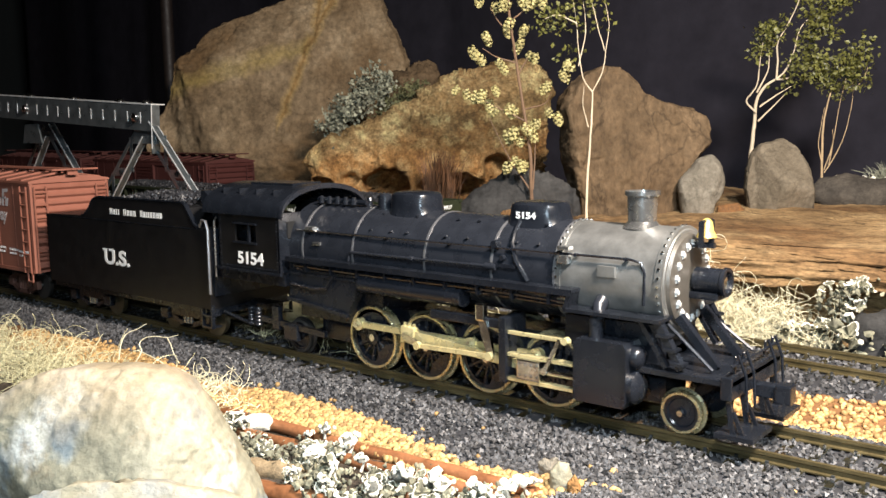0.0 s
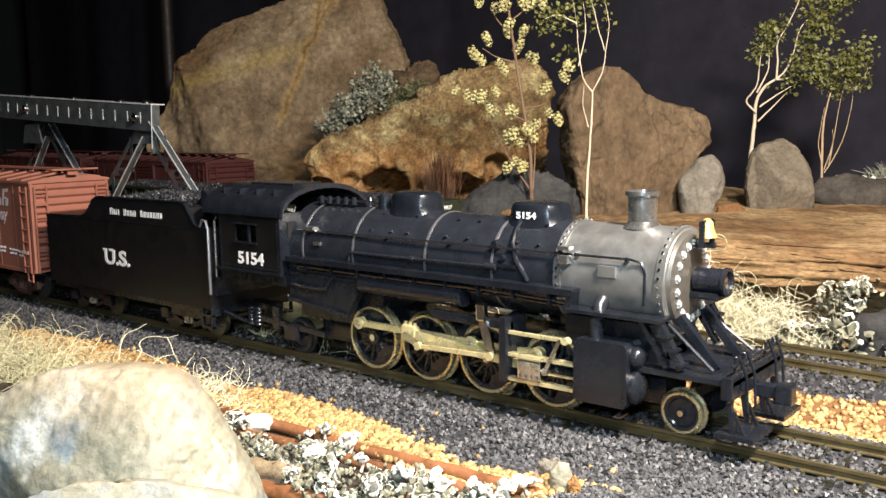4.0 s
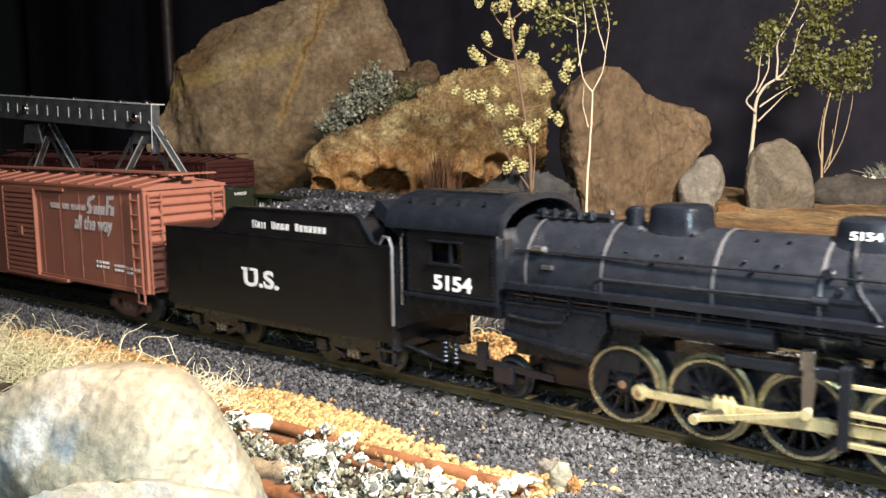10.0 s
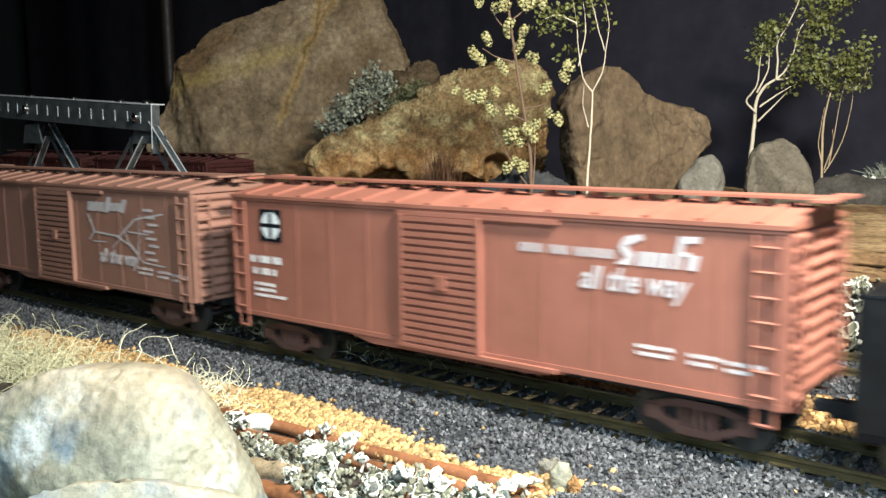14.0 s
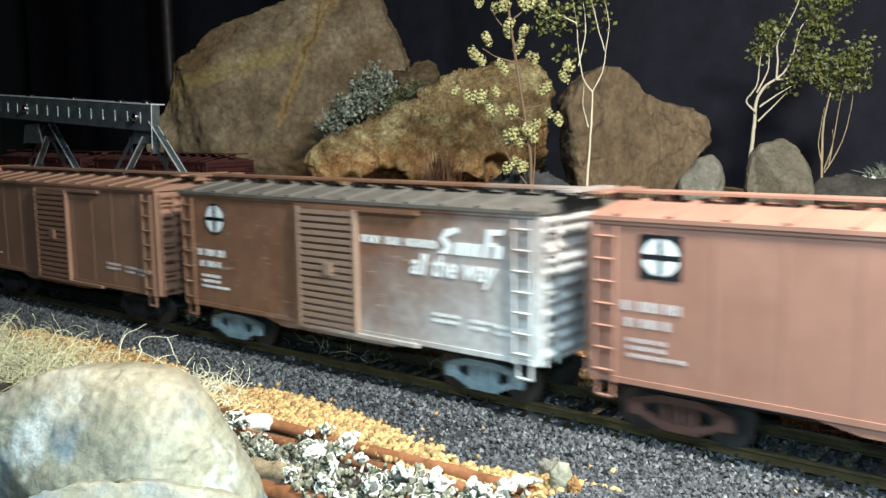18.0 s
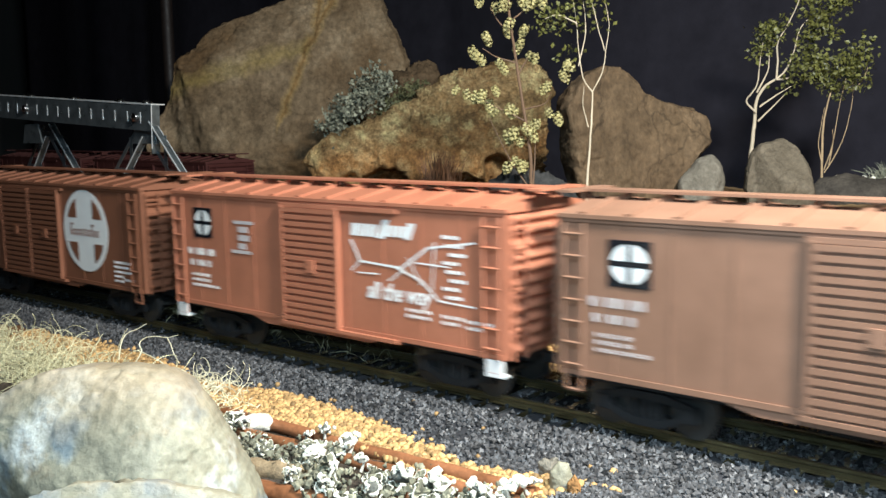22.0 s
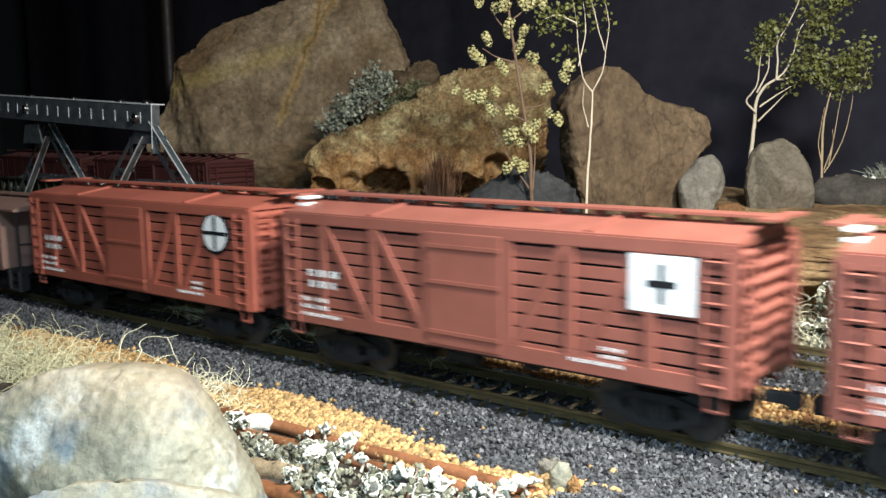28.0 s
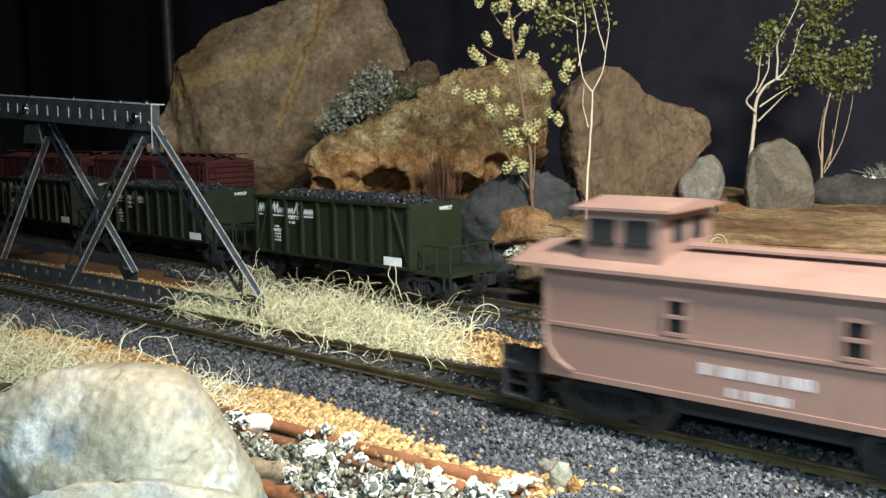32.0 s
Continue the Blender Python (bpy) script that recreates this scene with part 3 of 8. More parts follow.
# ---- rocks ----
def rock(name, at, outline, thick, mat, label, seed, rough=1.0, rz=39.0, category="rock", group="boulders of the scenery", planes=(), edge=3.0, chips=5, rings=24, spokes=120, holes=None, grain=1.0, mid=None, crag=1.0, bevel=0.0):
    """A boulder seen broadside: an outline round a middle, swelling to the front and the back; planes and random chips cut flat
    faces into the front (depth, slope along x, slope along z), and noise at four scales breaks the faces up."""
    rnd = random.Random(seed)
    xs, zs = [p[0] for p in outline], [p[1] for p in outline]
    cx, cz = mid or ((min(xs) + max(xs)) / 2, (min(zs) + max(zs)) / 2)
    half = max(max(xs) - cx, max(zs) - cz)
    q = Vector((seed * 7.3, seed * 1.7, 0))
    reach = []
    for k in range(spokes):
        u = k * math.tau / spokes
        dx, dz, best = math.cos(u), math.sin(u), 0.2
        for (ax, az), (bx, bz) in zip(outline, outline[1:] + outline[:1]):
            ex, ez = bx - ax, bz - az
            den = dx * ez - dz * ex
            if abs(den) > 1e-9:
                t = ((ax - cx) * ez - (az - cz) * ex) / den
                w = ((ax - cx) * dz - (az - cz) * dx) / den
                if t > 0 and -1e-6 <= w <= 1 + 1e-6:
                    best = max(best, t)
        reach.append(best)
    reach = [(reach[k - 1] + 2 * reach[k] + reach[(k + 1) % spokes]) / 4 * (1 + 0.012 * rough * noise.noise((k * 110 / spokes, seed, 0))) for k in range(spokes)]
    flats = [(d, gx, gz, 0.0, 0.0) for d, gx, gz in planes]
    for _ in range(chips):
        u, r = rnd.uniform(0, math.tau), rnd.uniform(0.35, 0.85)
        g = rnd.uniform(0.25, 0.75)
        flats.append((thick * 0.5 * rnd.uniform(0.72, 0.95), -g * math.cos(u), -g * math.sin(u), cx + math.cos(u) * r * half * 0.6, cz + math.sin(u) * r * half * 0.6))
    bm = B()

    def at_ring(f, u, front):
        w = (u % math.tau) / math.tau * spokes
        k = int(w)
        r = reach[k % spokes] * (k + 1 - w) + reach[(k + 1) % spokes] * (w - k)
        x, z = cx + math.cos(u) * f * r, cz + math.sin(u) * f * r
        swell = max(0.0, 1 - f ** edge) ** 0.5
        if not front:
            return Vector((x, thick * 0.5 * swell, z))
        d = thick * 0.5
        if bevel:
            d, swell = min(d, thick * 0.10 + (1 - f) * half * bevel), min(1.0, (1 - f) * 40)
        for d0, gx, gz, px, pz in flats:
            d = min(d, max(d0 + gx * (x - px) + gz * (z - pz), thick * 0.08))
        return Vector((x, -d * swell, z))

    def polar(a, b):
        # a square of cells laid evenly over the disc
        if a == 0 and b == 0:
            return 0.0, 0.0
        if abs(a) > abs(b):
            return abs(a), math.pi / 4 * b / a + (math.pi if a < 0 else 0)
        return abs(b), math.pi / 2 - math.pi / 4 * a / b + (math.pi if b < 0 else 0)
    grid = []
    for i in range(-rings, rings + 1):
        row = []
        for j in range(-rings, rings + 1):
            f, u = polar(i / rings, j / rings)
            row.append(bm.verts.new(at_ring(math.sin(f * math.pi / 2), u, True)))
        grid.append(row)
    for p, r in zip(grid, grid[1:]):
        for j in range(2 * rings):
            bm.faces.new((p[j], r[j], r[j + 1], p[j + 1]))
    m = 2 * rings
    rim = [(i, 0) for i in range(m)] + [(m, j) for j in range(m)] + [(i, m) for i in range(m, 0, -1)] + [(0, j) for j in range(m, 0, -1)]
    rows = [[grid[i][j] for i, j in rim]]
    for f in (0.97, 0.85, 0.6, 0.25):
        rows.append([bm.verts.new(at_ring(f, polar(i / rings - 1, j / rings - 1)[1], False)) for i, j in rim])
    for p, r in zip(rows, rows[1:]):
        for k in range(len(p)):
            j = (k + 1) % len(p)
            bm.faces.new((p[k], p[j], r[j], r[k]))
    bm.faces.new(rows[-1][::-1])
    bmesh.ops.recalc_face_normals(bm, faces=bm.faces)
    bm.normal_update()
    for v in bm.verts:
        p, n = v.co.copy(), v.normal.copy()
        d = 0.035 * half * noise.noise(p * (2.0 / half) + q) + 0.030 * half * (0.25 - abs(noise.noise(p * (4.4 / half) + q)))
        d += 0.020 * half * (0.25 - abs(noise.noise(p * (9.5 / half) - q))) + 0.010 * half * noise.noise(p * (22 / half) + q) + 0.007 * half * grain * noise.noise(p * (48 / half) + q)
        for size, amp in ((0.30, 0.12), (0.13, 0.07), (0.055, 0.032)):
            w = p / (size * half) + q + 0.35 * noise.noise_vector(p * (1.6 / (size * half)))
            cell = noise.voronoi(w)[1][0]
            d += crag * amp * half * 0.55 * (w - cell).dot(noise.noise_vector(cell * 3.7 + q)) + crag * amp * half * 0.16 * noise.noise(cell * 5.1)
        v.co = p + n * d * rough
        for hx, hz, rx, rz2, deep in holes or ():
            e = ((p.x - hx) / rx) ** 2 + ((p.z - hz) / rz2) ** 2 + 0.5 * noise.noise(p * 0.12 + q)
            if e < 1.25 and p.y < 0:
                v.co.y += deep * smooth01((1.25 - e) / 0.5)
    for face in bm.faces:
        face.smooth = True
    return solid(name, bm, mat, at, label, category, group, rz=rz)


rock("boulder", (-488, 234, 27), [(-97, -30), (-98, 29), (-92, 43), (-86, 53), (-80, 63), (-77, 76), (-74, 86), (-68, 92), (-59, 97), (-50, 106), (-40, 112), (-11, 123), (17, 133), (40, 137), (60, 135), (70, 128), (73, 117), (80, 102), (84, 90), (88, 70), (92, -30)],
     110, ROCK_TAN, "great tan boulder with yellow stains and rusty veins", 1, 0.62, crag=0.6, planes=((40, 0.10, -0.16), (52, -0.55, -0.05), (62, 0.75, 0.1), (70, 0.1, -0.5), (24, 0.0, 0.8)), edge=5.0, bevel=2.0, chips=2, rings=75, spokes=300, mid=(0, 50), grain=1.5)
# right end cut short: the dark curtain behind stands for its shaded part
rock("boulder", (-347, 220, 33), [(-67, -20), (-69, 6), (-75, 16), (-71, 22), (-67, 27), (-52, 31), (-44, 35), (-32, 39), (-22, 44), (-11, 50), (-3, 57), (6, 60), (15, 66), (42, 71), (64, 73), (70, 68), (73, 60), (73, 46), (70, 24), (67, -20)],
     70, ROCK_RUST, "long ochre boulder with rusty orange base", 2, 0.95, crag=1.5, planes=((26, 0.05, -0.35), (20, 0.35, -0.1)), edge=3.2, chips=5, rings=66, spokes=300, mid=(8, 24), grain=1.6,
     holes=((-26, 2, 13, 9, 44), (-64, 0, 8, 6, 40), (14, 0, 17, 8, 40), (-46, 5, 5, 3, 10), (40, 6, 9, 12, 18)))
rock("stone", (-385, 258, 88), [(-21, -8), (-20, 16), (-10, 15), (-3, 21), (5, 23), (12, 18), (13, 12), (9, -8)], 20, ROCK_BROWN, "small brown stone wedged between the boulders", 3, 1.8)
rock("boulder", (-202, 195, 26), [(-30, 20), (-33, 31), (-33, 40), (-35, 51), (-34, 54), (-26, 63), (-20, 67), (-15, 69), (-7, 68.5), (-3, 65.5), (2, 61), (5, 56), (9, 55), (12, 52), (22, 50), (30, 48), (35, 45.5), (37, 41.5), (36, 34), (30, 26), (26, 20), (22, 8), (20, -8), (-26, -8)],
     46, ROCK_BROWN, "smooth brown slab-sided boulder standing on the ledge", 4, 0.55, crag=1.25, planes=((20, 0.02, -0.05), (27, -0.5, 0.10), (44, 1.1, 0.15), (34, -0.25, -0.45)), edge=9.0, chips=0, rings=56, spokes=260, mid=(-2, 28), grain=1.2, bevel=3.2)
rock("stone", (-166, 190, 28), [(-8.8, 10), (-8.7, 15), (-3, 21), (-0.6, 24.6), (5.8, 26.7), (9.6, 23.5), (11.3, 17), (11, 10), (7, 3.5), (6, -4), (-6, -4), (-8, 5)], 15, ROCK_GREY, "pale grey pointed stone leaning on the boulder", 5, 0.5, bevel=1.6, chips=4)
rock("stone", (-141, 222, 26), [(-15.8, 12), (-15, 21), (-13, 28.7), (-9.6, 32.4), (-4.5, 33.6), (0.7, 35.3), (5.7, 32), (10.8, 24.5), (13.3, 19.4), (15.2, 10), (14.8, 3), (12, -4), (-11, -4), (-14, 4)], 26, ROCK_TAUPE,
     "grey-brown blunt stone with one dark flank", 6, 0.45, bevel=1.7, planes=((16, -0.25, -0.2), (16, 1.3, 0.1), (22, 0.0, -0.6)), chips=1, rings=30, spokes=160)
rock("stone", (-116, 252, 26), [(-21, 7), (-19, 14), (-15, 16.5), (-4, 17.5), (11, 15.5), (30, 14), (42, 6), (30, -3), (4, -4), (-9, -3), (-17, 3)], 32, ROCK_UMBER, "long dark flat stone on the ledge", 7, 0.8)
rock("stone", (-237, 145, 12), [(-26, -16), (-26, 12), (-22, 22), (-14, 28), (-5, 34), (1, 36.5), (10, 37), (16, 35), (23, 32), (29, 28), (32, 18), (32, -16)], 36, ROCK_DARK, "slate grey rounded stone behind the hopper wagons", 8, 1.1, chips=4)
rock("stone", (-134, -112, -4), [(-29, -5), (-29, 16), (-27, 24), (-22, 29.5), (-15, 32.6), (-10, 33.5), (0, 34.0), (5, 33.2), (9, 30.8), (12.6, 25.6), (16, 20), (19.6, 12.4), (23, 3), (24, -5)], 40, ROCK_PALE,
     "pale cream and blue-grey rounded stone beside the straw", 9, 0.5, edge=2.4, chips=0, planes=((19, 0.30, -0.30), (21, -0.45, -0.15), (15.5, 0.62, 0.22)), rings=56, spokes=220, mid=(-3, 12), grain=0.6, crag=0.5)

# the brown ledge: layered stone with a broken brow over a dark recess
bm = B()
rows = []
NX = 150
for i in range(NX + 1):
    x = -262 + i * 3.0
    bend = 0.30 * max(0, -(x + 150))
    drop = 14 + 2.5 * noise.noise((x * 0.03, 1, 6)) + 1.2 * noise.noise((x * 0.12, 4, 6))
    brow = 7 * noise.noise((x * 0.018, 2, 2)) + 2.5 * noise.noise((x * 0.07, 3, 2))
    row = []
    for j in range(10):
        row.append((124 + 3 * noise.noise((x * 0.06, j * 0.6, 1)), -10 + (drop + 8) * j / 9))
    for j in range(30):
        s = j / 29
        z = drop + (26.2 - drop) * s
        y = 111 + brow * 0.5 + 9 * s ** 3 + 2.0 * noise.noise((x * 0.025, 7, z * 0.35)) + 0.9 * noise.noise((x * 0.08, 9, z * 0.7)) + 0.35 * noise.noise((x * 0.3, 9, z * 1.2))
        crack = abs(noise.noise((x * 0.022, 3, z * 0.30)) + 0.15 * noise.noise((x * 0.12, 5, z * 0.5)))
        row.append((y + 2.2 * max(0, 0.05 - crack) / 0.05, z))
    for j in range(1, 71):
        s = (j / 70) ** 1.4
        y = 120 + brow * 0.5 + 190 * s
        z = 26.2 + 4.3 * smooth01(s * 1.6) + 1.5 * noise.noise((x * 0.035, s * 10, 2)) + 0.7 * noise.noise((x * 0.09, s * 28, 2)) + 0.35 * noise.noise((x * 0.3, s * 60, 2))
        z -= 1.2 * max(0, 0.06 - abs(noise.noise((x * 0.02, s * 9, 8)))) / 0.06
        row.append((y, z))
    rows.append([bm.verts.new((x, y + bend, z)) for y, z in row])
for p, r in zip(rows, rows[1:]):
    for j in range(len(p) - 1):
        bm.faces.new((p[j], r[j], r[j + 1], p[j + 1])).smooth = True
solid("rock_ledge", bm, LEDGE, (0, 0, 0), "brown layered rock ledge with a broken front edge", "rock ledge", kind="structure")

# the curtain behind all, in soft folds, and its pole
bm = B()
rows = []
for i in range(181):
    x = -1500 + i * 15
    y = 420 - 0.12 * (x + 300) + 7 * math.sin(x * 0.021) + 4 * noise.noise((x * 0.03, 0, 0))
    rows.append([bm.verts.new((x, y + 3 * noise.noise((x * 0.01, z * 0.006, 4)), z)) for z in range(-40, 901, 47)])
for p, q in zip(rows, rows[1:]):
    for j in range(len(p) - 1):
        bm.faces.new((p[j], q[j], q[j + 1], p[j + 1])).smooth = True
curtain = solid("backdrop", bm, CURTAIN, (0, 0, 0), "black cloth curtain hanging in soft folds", "curtain", kind="structure")
sol = curtain.modifiers.new("thickness", "SOLIDIFY")
sol.thickness = 0.002
bm = B()
rod(bm, (0, 0, -20), (0, 0, 700), 5.0, 16)
solid("curtain_pole", bm, POLE, (-671, 268, -8), "dark upright pole before the curtain", "pole", smooth=True)


# ---- rolling stock: local x runs back from the front end of the body, z from the rail top ----
SPINNING = []  # (object, thing, radius, place) of wheels that turn as their vehicle rolls
BODIES = []  # (thing, place of its front at the start)


def wheelset(parent, x, r=5.2, mat=None, z=None):
    bm = B()
    for y in (-8.4, 8.4):
        s = 1 if y > 0 else -1
        lathe(bm, [(-1.0 * s, r), (0.7 * s, r), (0.8 * s, r + 0.6), (1.3 * s, r + 0.6), (1.3 * s, 1.4)][::s], (0, y, 0), "y", 20)
    rod(bm, (0, -11.5, 0), (0, 11.5, 0), 0.9, 8)
    for y in (-9.45, 9.45):
        for k in range(3):
            a = k * math.tau / 3
            box(bm, math.cos(a) * 2.4 - 0.5, math.cos(a) * 2.4 + 0.5, y - 0.15, y + 0.15, math.sin(a) * 2.4 - 0.5, math.sin(a) * 2.4 + 0.5)
    ob = part("wheelset", bm, mat or WHEEL, parent, smooth=True, at=(x, 0, r if z is None else z))
    SPINNING.append((ob, parent, r, (x, 0, r if z is None else z)))
    return ob


def truck(car, x, mat, base=20.5):
    bm = B()
    box(bm, x - 2.2, x + 2.2, -11.5, 11.5, 4.2, 7.2, 0.3)
    t = part("truck", bm, mat, car, "freight truck with cast side frames")
    for s in (-1, 1):
        bm = B()
        y0, y1 = (s * 11.2, s * 12.8)
        y0, y1 = min(y0, y1), max(y0, y1)
        slab(bm, (x - base / 2 - 1.5, 6.6), (x - 4.5, 8.4), 1.7, y0, y1)
        slab(bm, (x + base / 2 + 1.5, 6.6), (x + 4.5, 8.4), 1.7, y0, y1)
        slab(bm, (x - 5, 8.4), (x + 5, 8.4), 1.7, y0, y1)
        slab(bm, (x - base / 2, 4.9), (x - 4.0, 2.3), 1.6, y0, y1)
        slab(bm, (x + base / 2, 4.9), (x + 4.0, 2.3), 1.6, y0, y1)
        slab(bm, (x - 4.6, 2.2), (x + 4.6, 2.2), 1.7, y0, y1)
        for k in (-1, 1):
            box(bm, x + k * base / 2 - 2.0, x + k * base / 2 + 2.0, y0 - 0.2, y1 + 0.2, 3.6, 7.2, 0.4)
            box(bm, x + k * 3.6 - 0.6, x + k * 3.6 + 0.6, y0, y1, 2.6, 8.2)
        for k in (-1.6, 0.0, 1.6):
            rod(bm, (x + k, (y0 + y1) / 2, 2.8), (x + k, (y0 + y1) / 2, 7.8), 0.65, 6)
        part("side_frame", bm, mat, t)
    for k in (-1, 1):
        wheelset(t, x + k * base / 2)
    return t


def coupler(car, x, direction):
    bm = B()
    box(bm, min(x, x + direction * 7), max(x, x + direction * 7), -1.3, 1.3, 8.4, 10.8, 0.3)
    box(bm, min(x + direction * 5, x + direction * 9), max(x + direction * 5, x + direction * 9), -2.0, 1.4, 7.6, 11.4, 0.5)
    part("coupler", bm, UNDER, car, "black knuckle coupler")


def ladder(car, name, pts, rungs, mat, normal):
    """Two stiles and rungs; pts: lower and upper ends of the stiles."""
    bm = B()
    (a0, a1), (b0, b1) = pts
    rod(bm, a0, a1, 0.35, 5), rod(bm, b0, b1, 0.35, 5)
    for k in range(rungs):
        t = (k + 0.5) / rungs
        rod(bm, Vector(a0).lerp(Vector(a1), t), Vector(b0).lerp(Vector(b1), t), 0.42, 5)
    part(name, bm, mat, car)


def end_wall(car, x, out, mat, z0, z1, ribs=11, w=16.6):
    """One pressed sheet with level corrugations, and its flat corner strips."""
    prof, step = [(x - out * 1.0, z0), (x + out * 0.05, z0)], (z1 - z0 - 1.6) / ribs
    for k in range(ribs):
        z = z0 + 0.8 + step * k
        prof += [(x + out * 0.05, z + step * 0.12), (x + out * 1.15, z + step * 0.42), (x + out * 1.25, z + step * 0.58), (x + out * 0.05, z + step * 0.9)]
    prof += [(x + out * 0.05, z1), (x - out * 1.0, z1)]
    bm = B()
    prism(bm, prof, -w + 1.0, w - 1.0)
    e = part("end_wall", bm, mat, car, "corrugated steel end")
    for s in (-1, 1):
        bm = B()
        box(bm, *sorted((x - out * 1.0, x + out * 0.6)), *sorted((s * (w - 1.0), s * (w + 0.45))), z0, z1, 0.15)
        part("corner_post", bm, mat, e)


def roof_of(car, L, w, ze, rise, mat, ribs, flat_mat=None):
    bm = B()
    sect = [(-w - 0.7, ze - 0.9), (-w - 0.7, ze), (-w * 0.5, ze + rise * 0.55), (0, ze + rise), (w * 0.5, ze + rise * 0.55), (w + 0.7, ze), (w + 0.7, ze - 0.9)]
    ends = [[bm.verts.new((x, y, z)) for y, z in sect] for x in (0.9, -L - 0.9)]
    for i in range(len(sect)):
        j = (i + 1) % len(sect)
        bm.faces.new((ends[0][i], ends[0][j], ends[1][j], ends[1][i]))
    bm.faces.new(ends[0]), bm.faces.new(ends[1][::-1])
    roof = part("roof", bm, flat_mat or mat, car)
    rib = B()
    for s in (-1, 1):
        a, b = Vector((0, s * 1.6, rise + 0.05)), Vector((0, s * (w + 0.4), 0.1))
        m = Matrix.Translation((a + b) / 2) @ (b - a).to_track_quat("Y", "Z").to_matrix().to_4x4() @ Matrix.Diagonal((1.5, (b - a).length, 1.0, 1))
        bmesh.ops.create_cube(rib, size=1.0, matrix=m)
    me = finish(rib, "roof_rib", flat_mat or mat)
    for k in range(ribs):
        again("roof_rib", me, roof, (-L * (k + 0.5) / ribs, 0, ze))
    bm = B()
    z = ze + rise + 1.4
    for y in (-2.3, 0, 2.3):
        box(bm, 5.0, -L - 5.0, y - 1.05, y + 1.05, z, z + 0.6)
    for k in range(14):
        x = 3 - (L + 6) * k / 13
        box(bm, x - 0.5, x + 0.5, -2.2, 2.2, ze + rise - 0.6, z)
    for x in (3.5, -L - 3.5):
        box(bm, x - 2.2, x + 2.2, -10.0, -3.4, z, z + 0.6)
        box(bm, x - 2.2, x + 2.2, 3.4, 10.0, z, z + 0.6)
    part("running_board", bm, mat, car, "roof walk of three planks")
    return roof


def corrugated_door(car, x0, x1, z0, z1, y, s, mat, ribs=17):
    bm = B()
    box(bm, x0, x1, *sorted((y, y + s * 0.7)), z0, z1)
    d = part("door", bm, mat, car, "sliding corrugated steel door")
    mat = PIECE if mat == SHEEN_RED else mat
    h = (z1 - z0) / ribs * 0.30
    bm = B()
    prism(bm, [(x0 + 1.0, -h), (x1 - 1.0, -h), (x1 - 1.0, h), (x0 + 1.0, h)], *sorted((y + s * 0.7, y + s * 1.35)))
    rib = finish(bm, "door_rib", mat)
    for k in range(ribs):
        again("door_rib", rib, d, (0, 0, z0 + 1.2 + (z1 - z0 - 2.4) * k / (ribs - 1)))
    bm = B()
    box(bm, -0.5, 0.5, *sorted((y, y + s * 1.5)), z0, z1)
    stile = finish(bm, "door_stile", mat)
    for x in (x0 + 0.4, x1 - 0.4):
        again("door_stile", stile, d, (x, 0, 0))
    bm = B()
    xm = (x0 + x1) / 2
    box(bm, xm - 0.6, xm + 2.6, *sorted((y + s * 1.3, y + s * 1.8)), z0 + (z1 - z0) * 0.5 - 1.8, z0 + (z1 - z0) * 0.5 + 1.8)
    part("placard", bm, mat, d)
    return d


def underside(car, L, mat, z0):
    bm = B()
    box(bm, -2, -L + 2, -4.5, 4.5, 8.8, z0 + 0.2)
    for s in (-1, 1):
        box(bm, -1, -L + 1, *sorted((s * 13, s * 15.5)), z0 - 1.2, z0 + 0.2)
    for k in range(7):
        x = -L * (k + 1) / 8
        box(bm, x - 0.8, x + 0.8, -14, 14, z0 - 1.8, z0 + 0.2)
    part("underframe", bm, UNDER, car)
    bm = B()
    rod(bm, (-L * 0.52, -9.5, 9), (-L * 0.52 - 9, -9.5, 9), 2.3, 12)
    rod(bm, (-L * 0.38, -8.5, 9.4), (-L * 0.38 - 5, -8.5, 9.4), 1.5, 10)
    part("brake_gear", bm, UNDER, car, smooth=True)


def step(car, x, y, mat, z0):
    bm = B()
    for k in (-1.9, 1.9):
        rod(bm, (x + k, y, z0), (x + k, y, z0 - 3.6), 0.4, 5)
    rod(bm, (x - 1.9, y, z0 - 3.6), (x + 1.9, y, z0 - 3.6), 0.45, 5)
    part("step", bm, mat, car)


def herald(car, x, z, r, y, round_shape=False, back=BLACK, face=WHITE):
    """A plain disc or square with a cross."""
    bm = B()
    if round_shape:
        lathe(bm, [(y, r), (y - 0.08, r)], (x, 0, z), "y", 28)
    else:
        box(bm, x - r, x + r, y - 0.08, y, z - r, z + r)
    h = part("emblem", bm, back, car, "dark emblem with a pale cross")
    bm = B()
    if round_shape:
        lathe(bm, [(y - 0.08, r * 0.9), (y - 0.14, r * 0.9)], (x, 0, z), "y", 28)
    else:
        lathe(bm, [(y - 0.08, r * 0.86), (y - 0.14, r * 0.86)], (x, 0, z), "y", 28)
    part("emblem_disc", bm, face, h)
    bm = B()
    box(bm, x - r * 0.9, x + r * 0.9, y - 0.2, y - 0.14, z - r * 0.12, z + r * 0.12)
    box(bm, x - r * 0.14, x + r * 0.14, y - 0.2, y - 0.14, z - r * 0.9, z + r * 0.9)
    part("emblem_cross", bm, back, h)


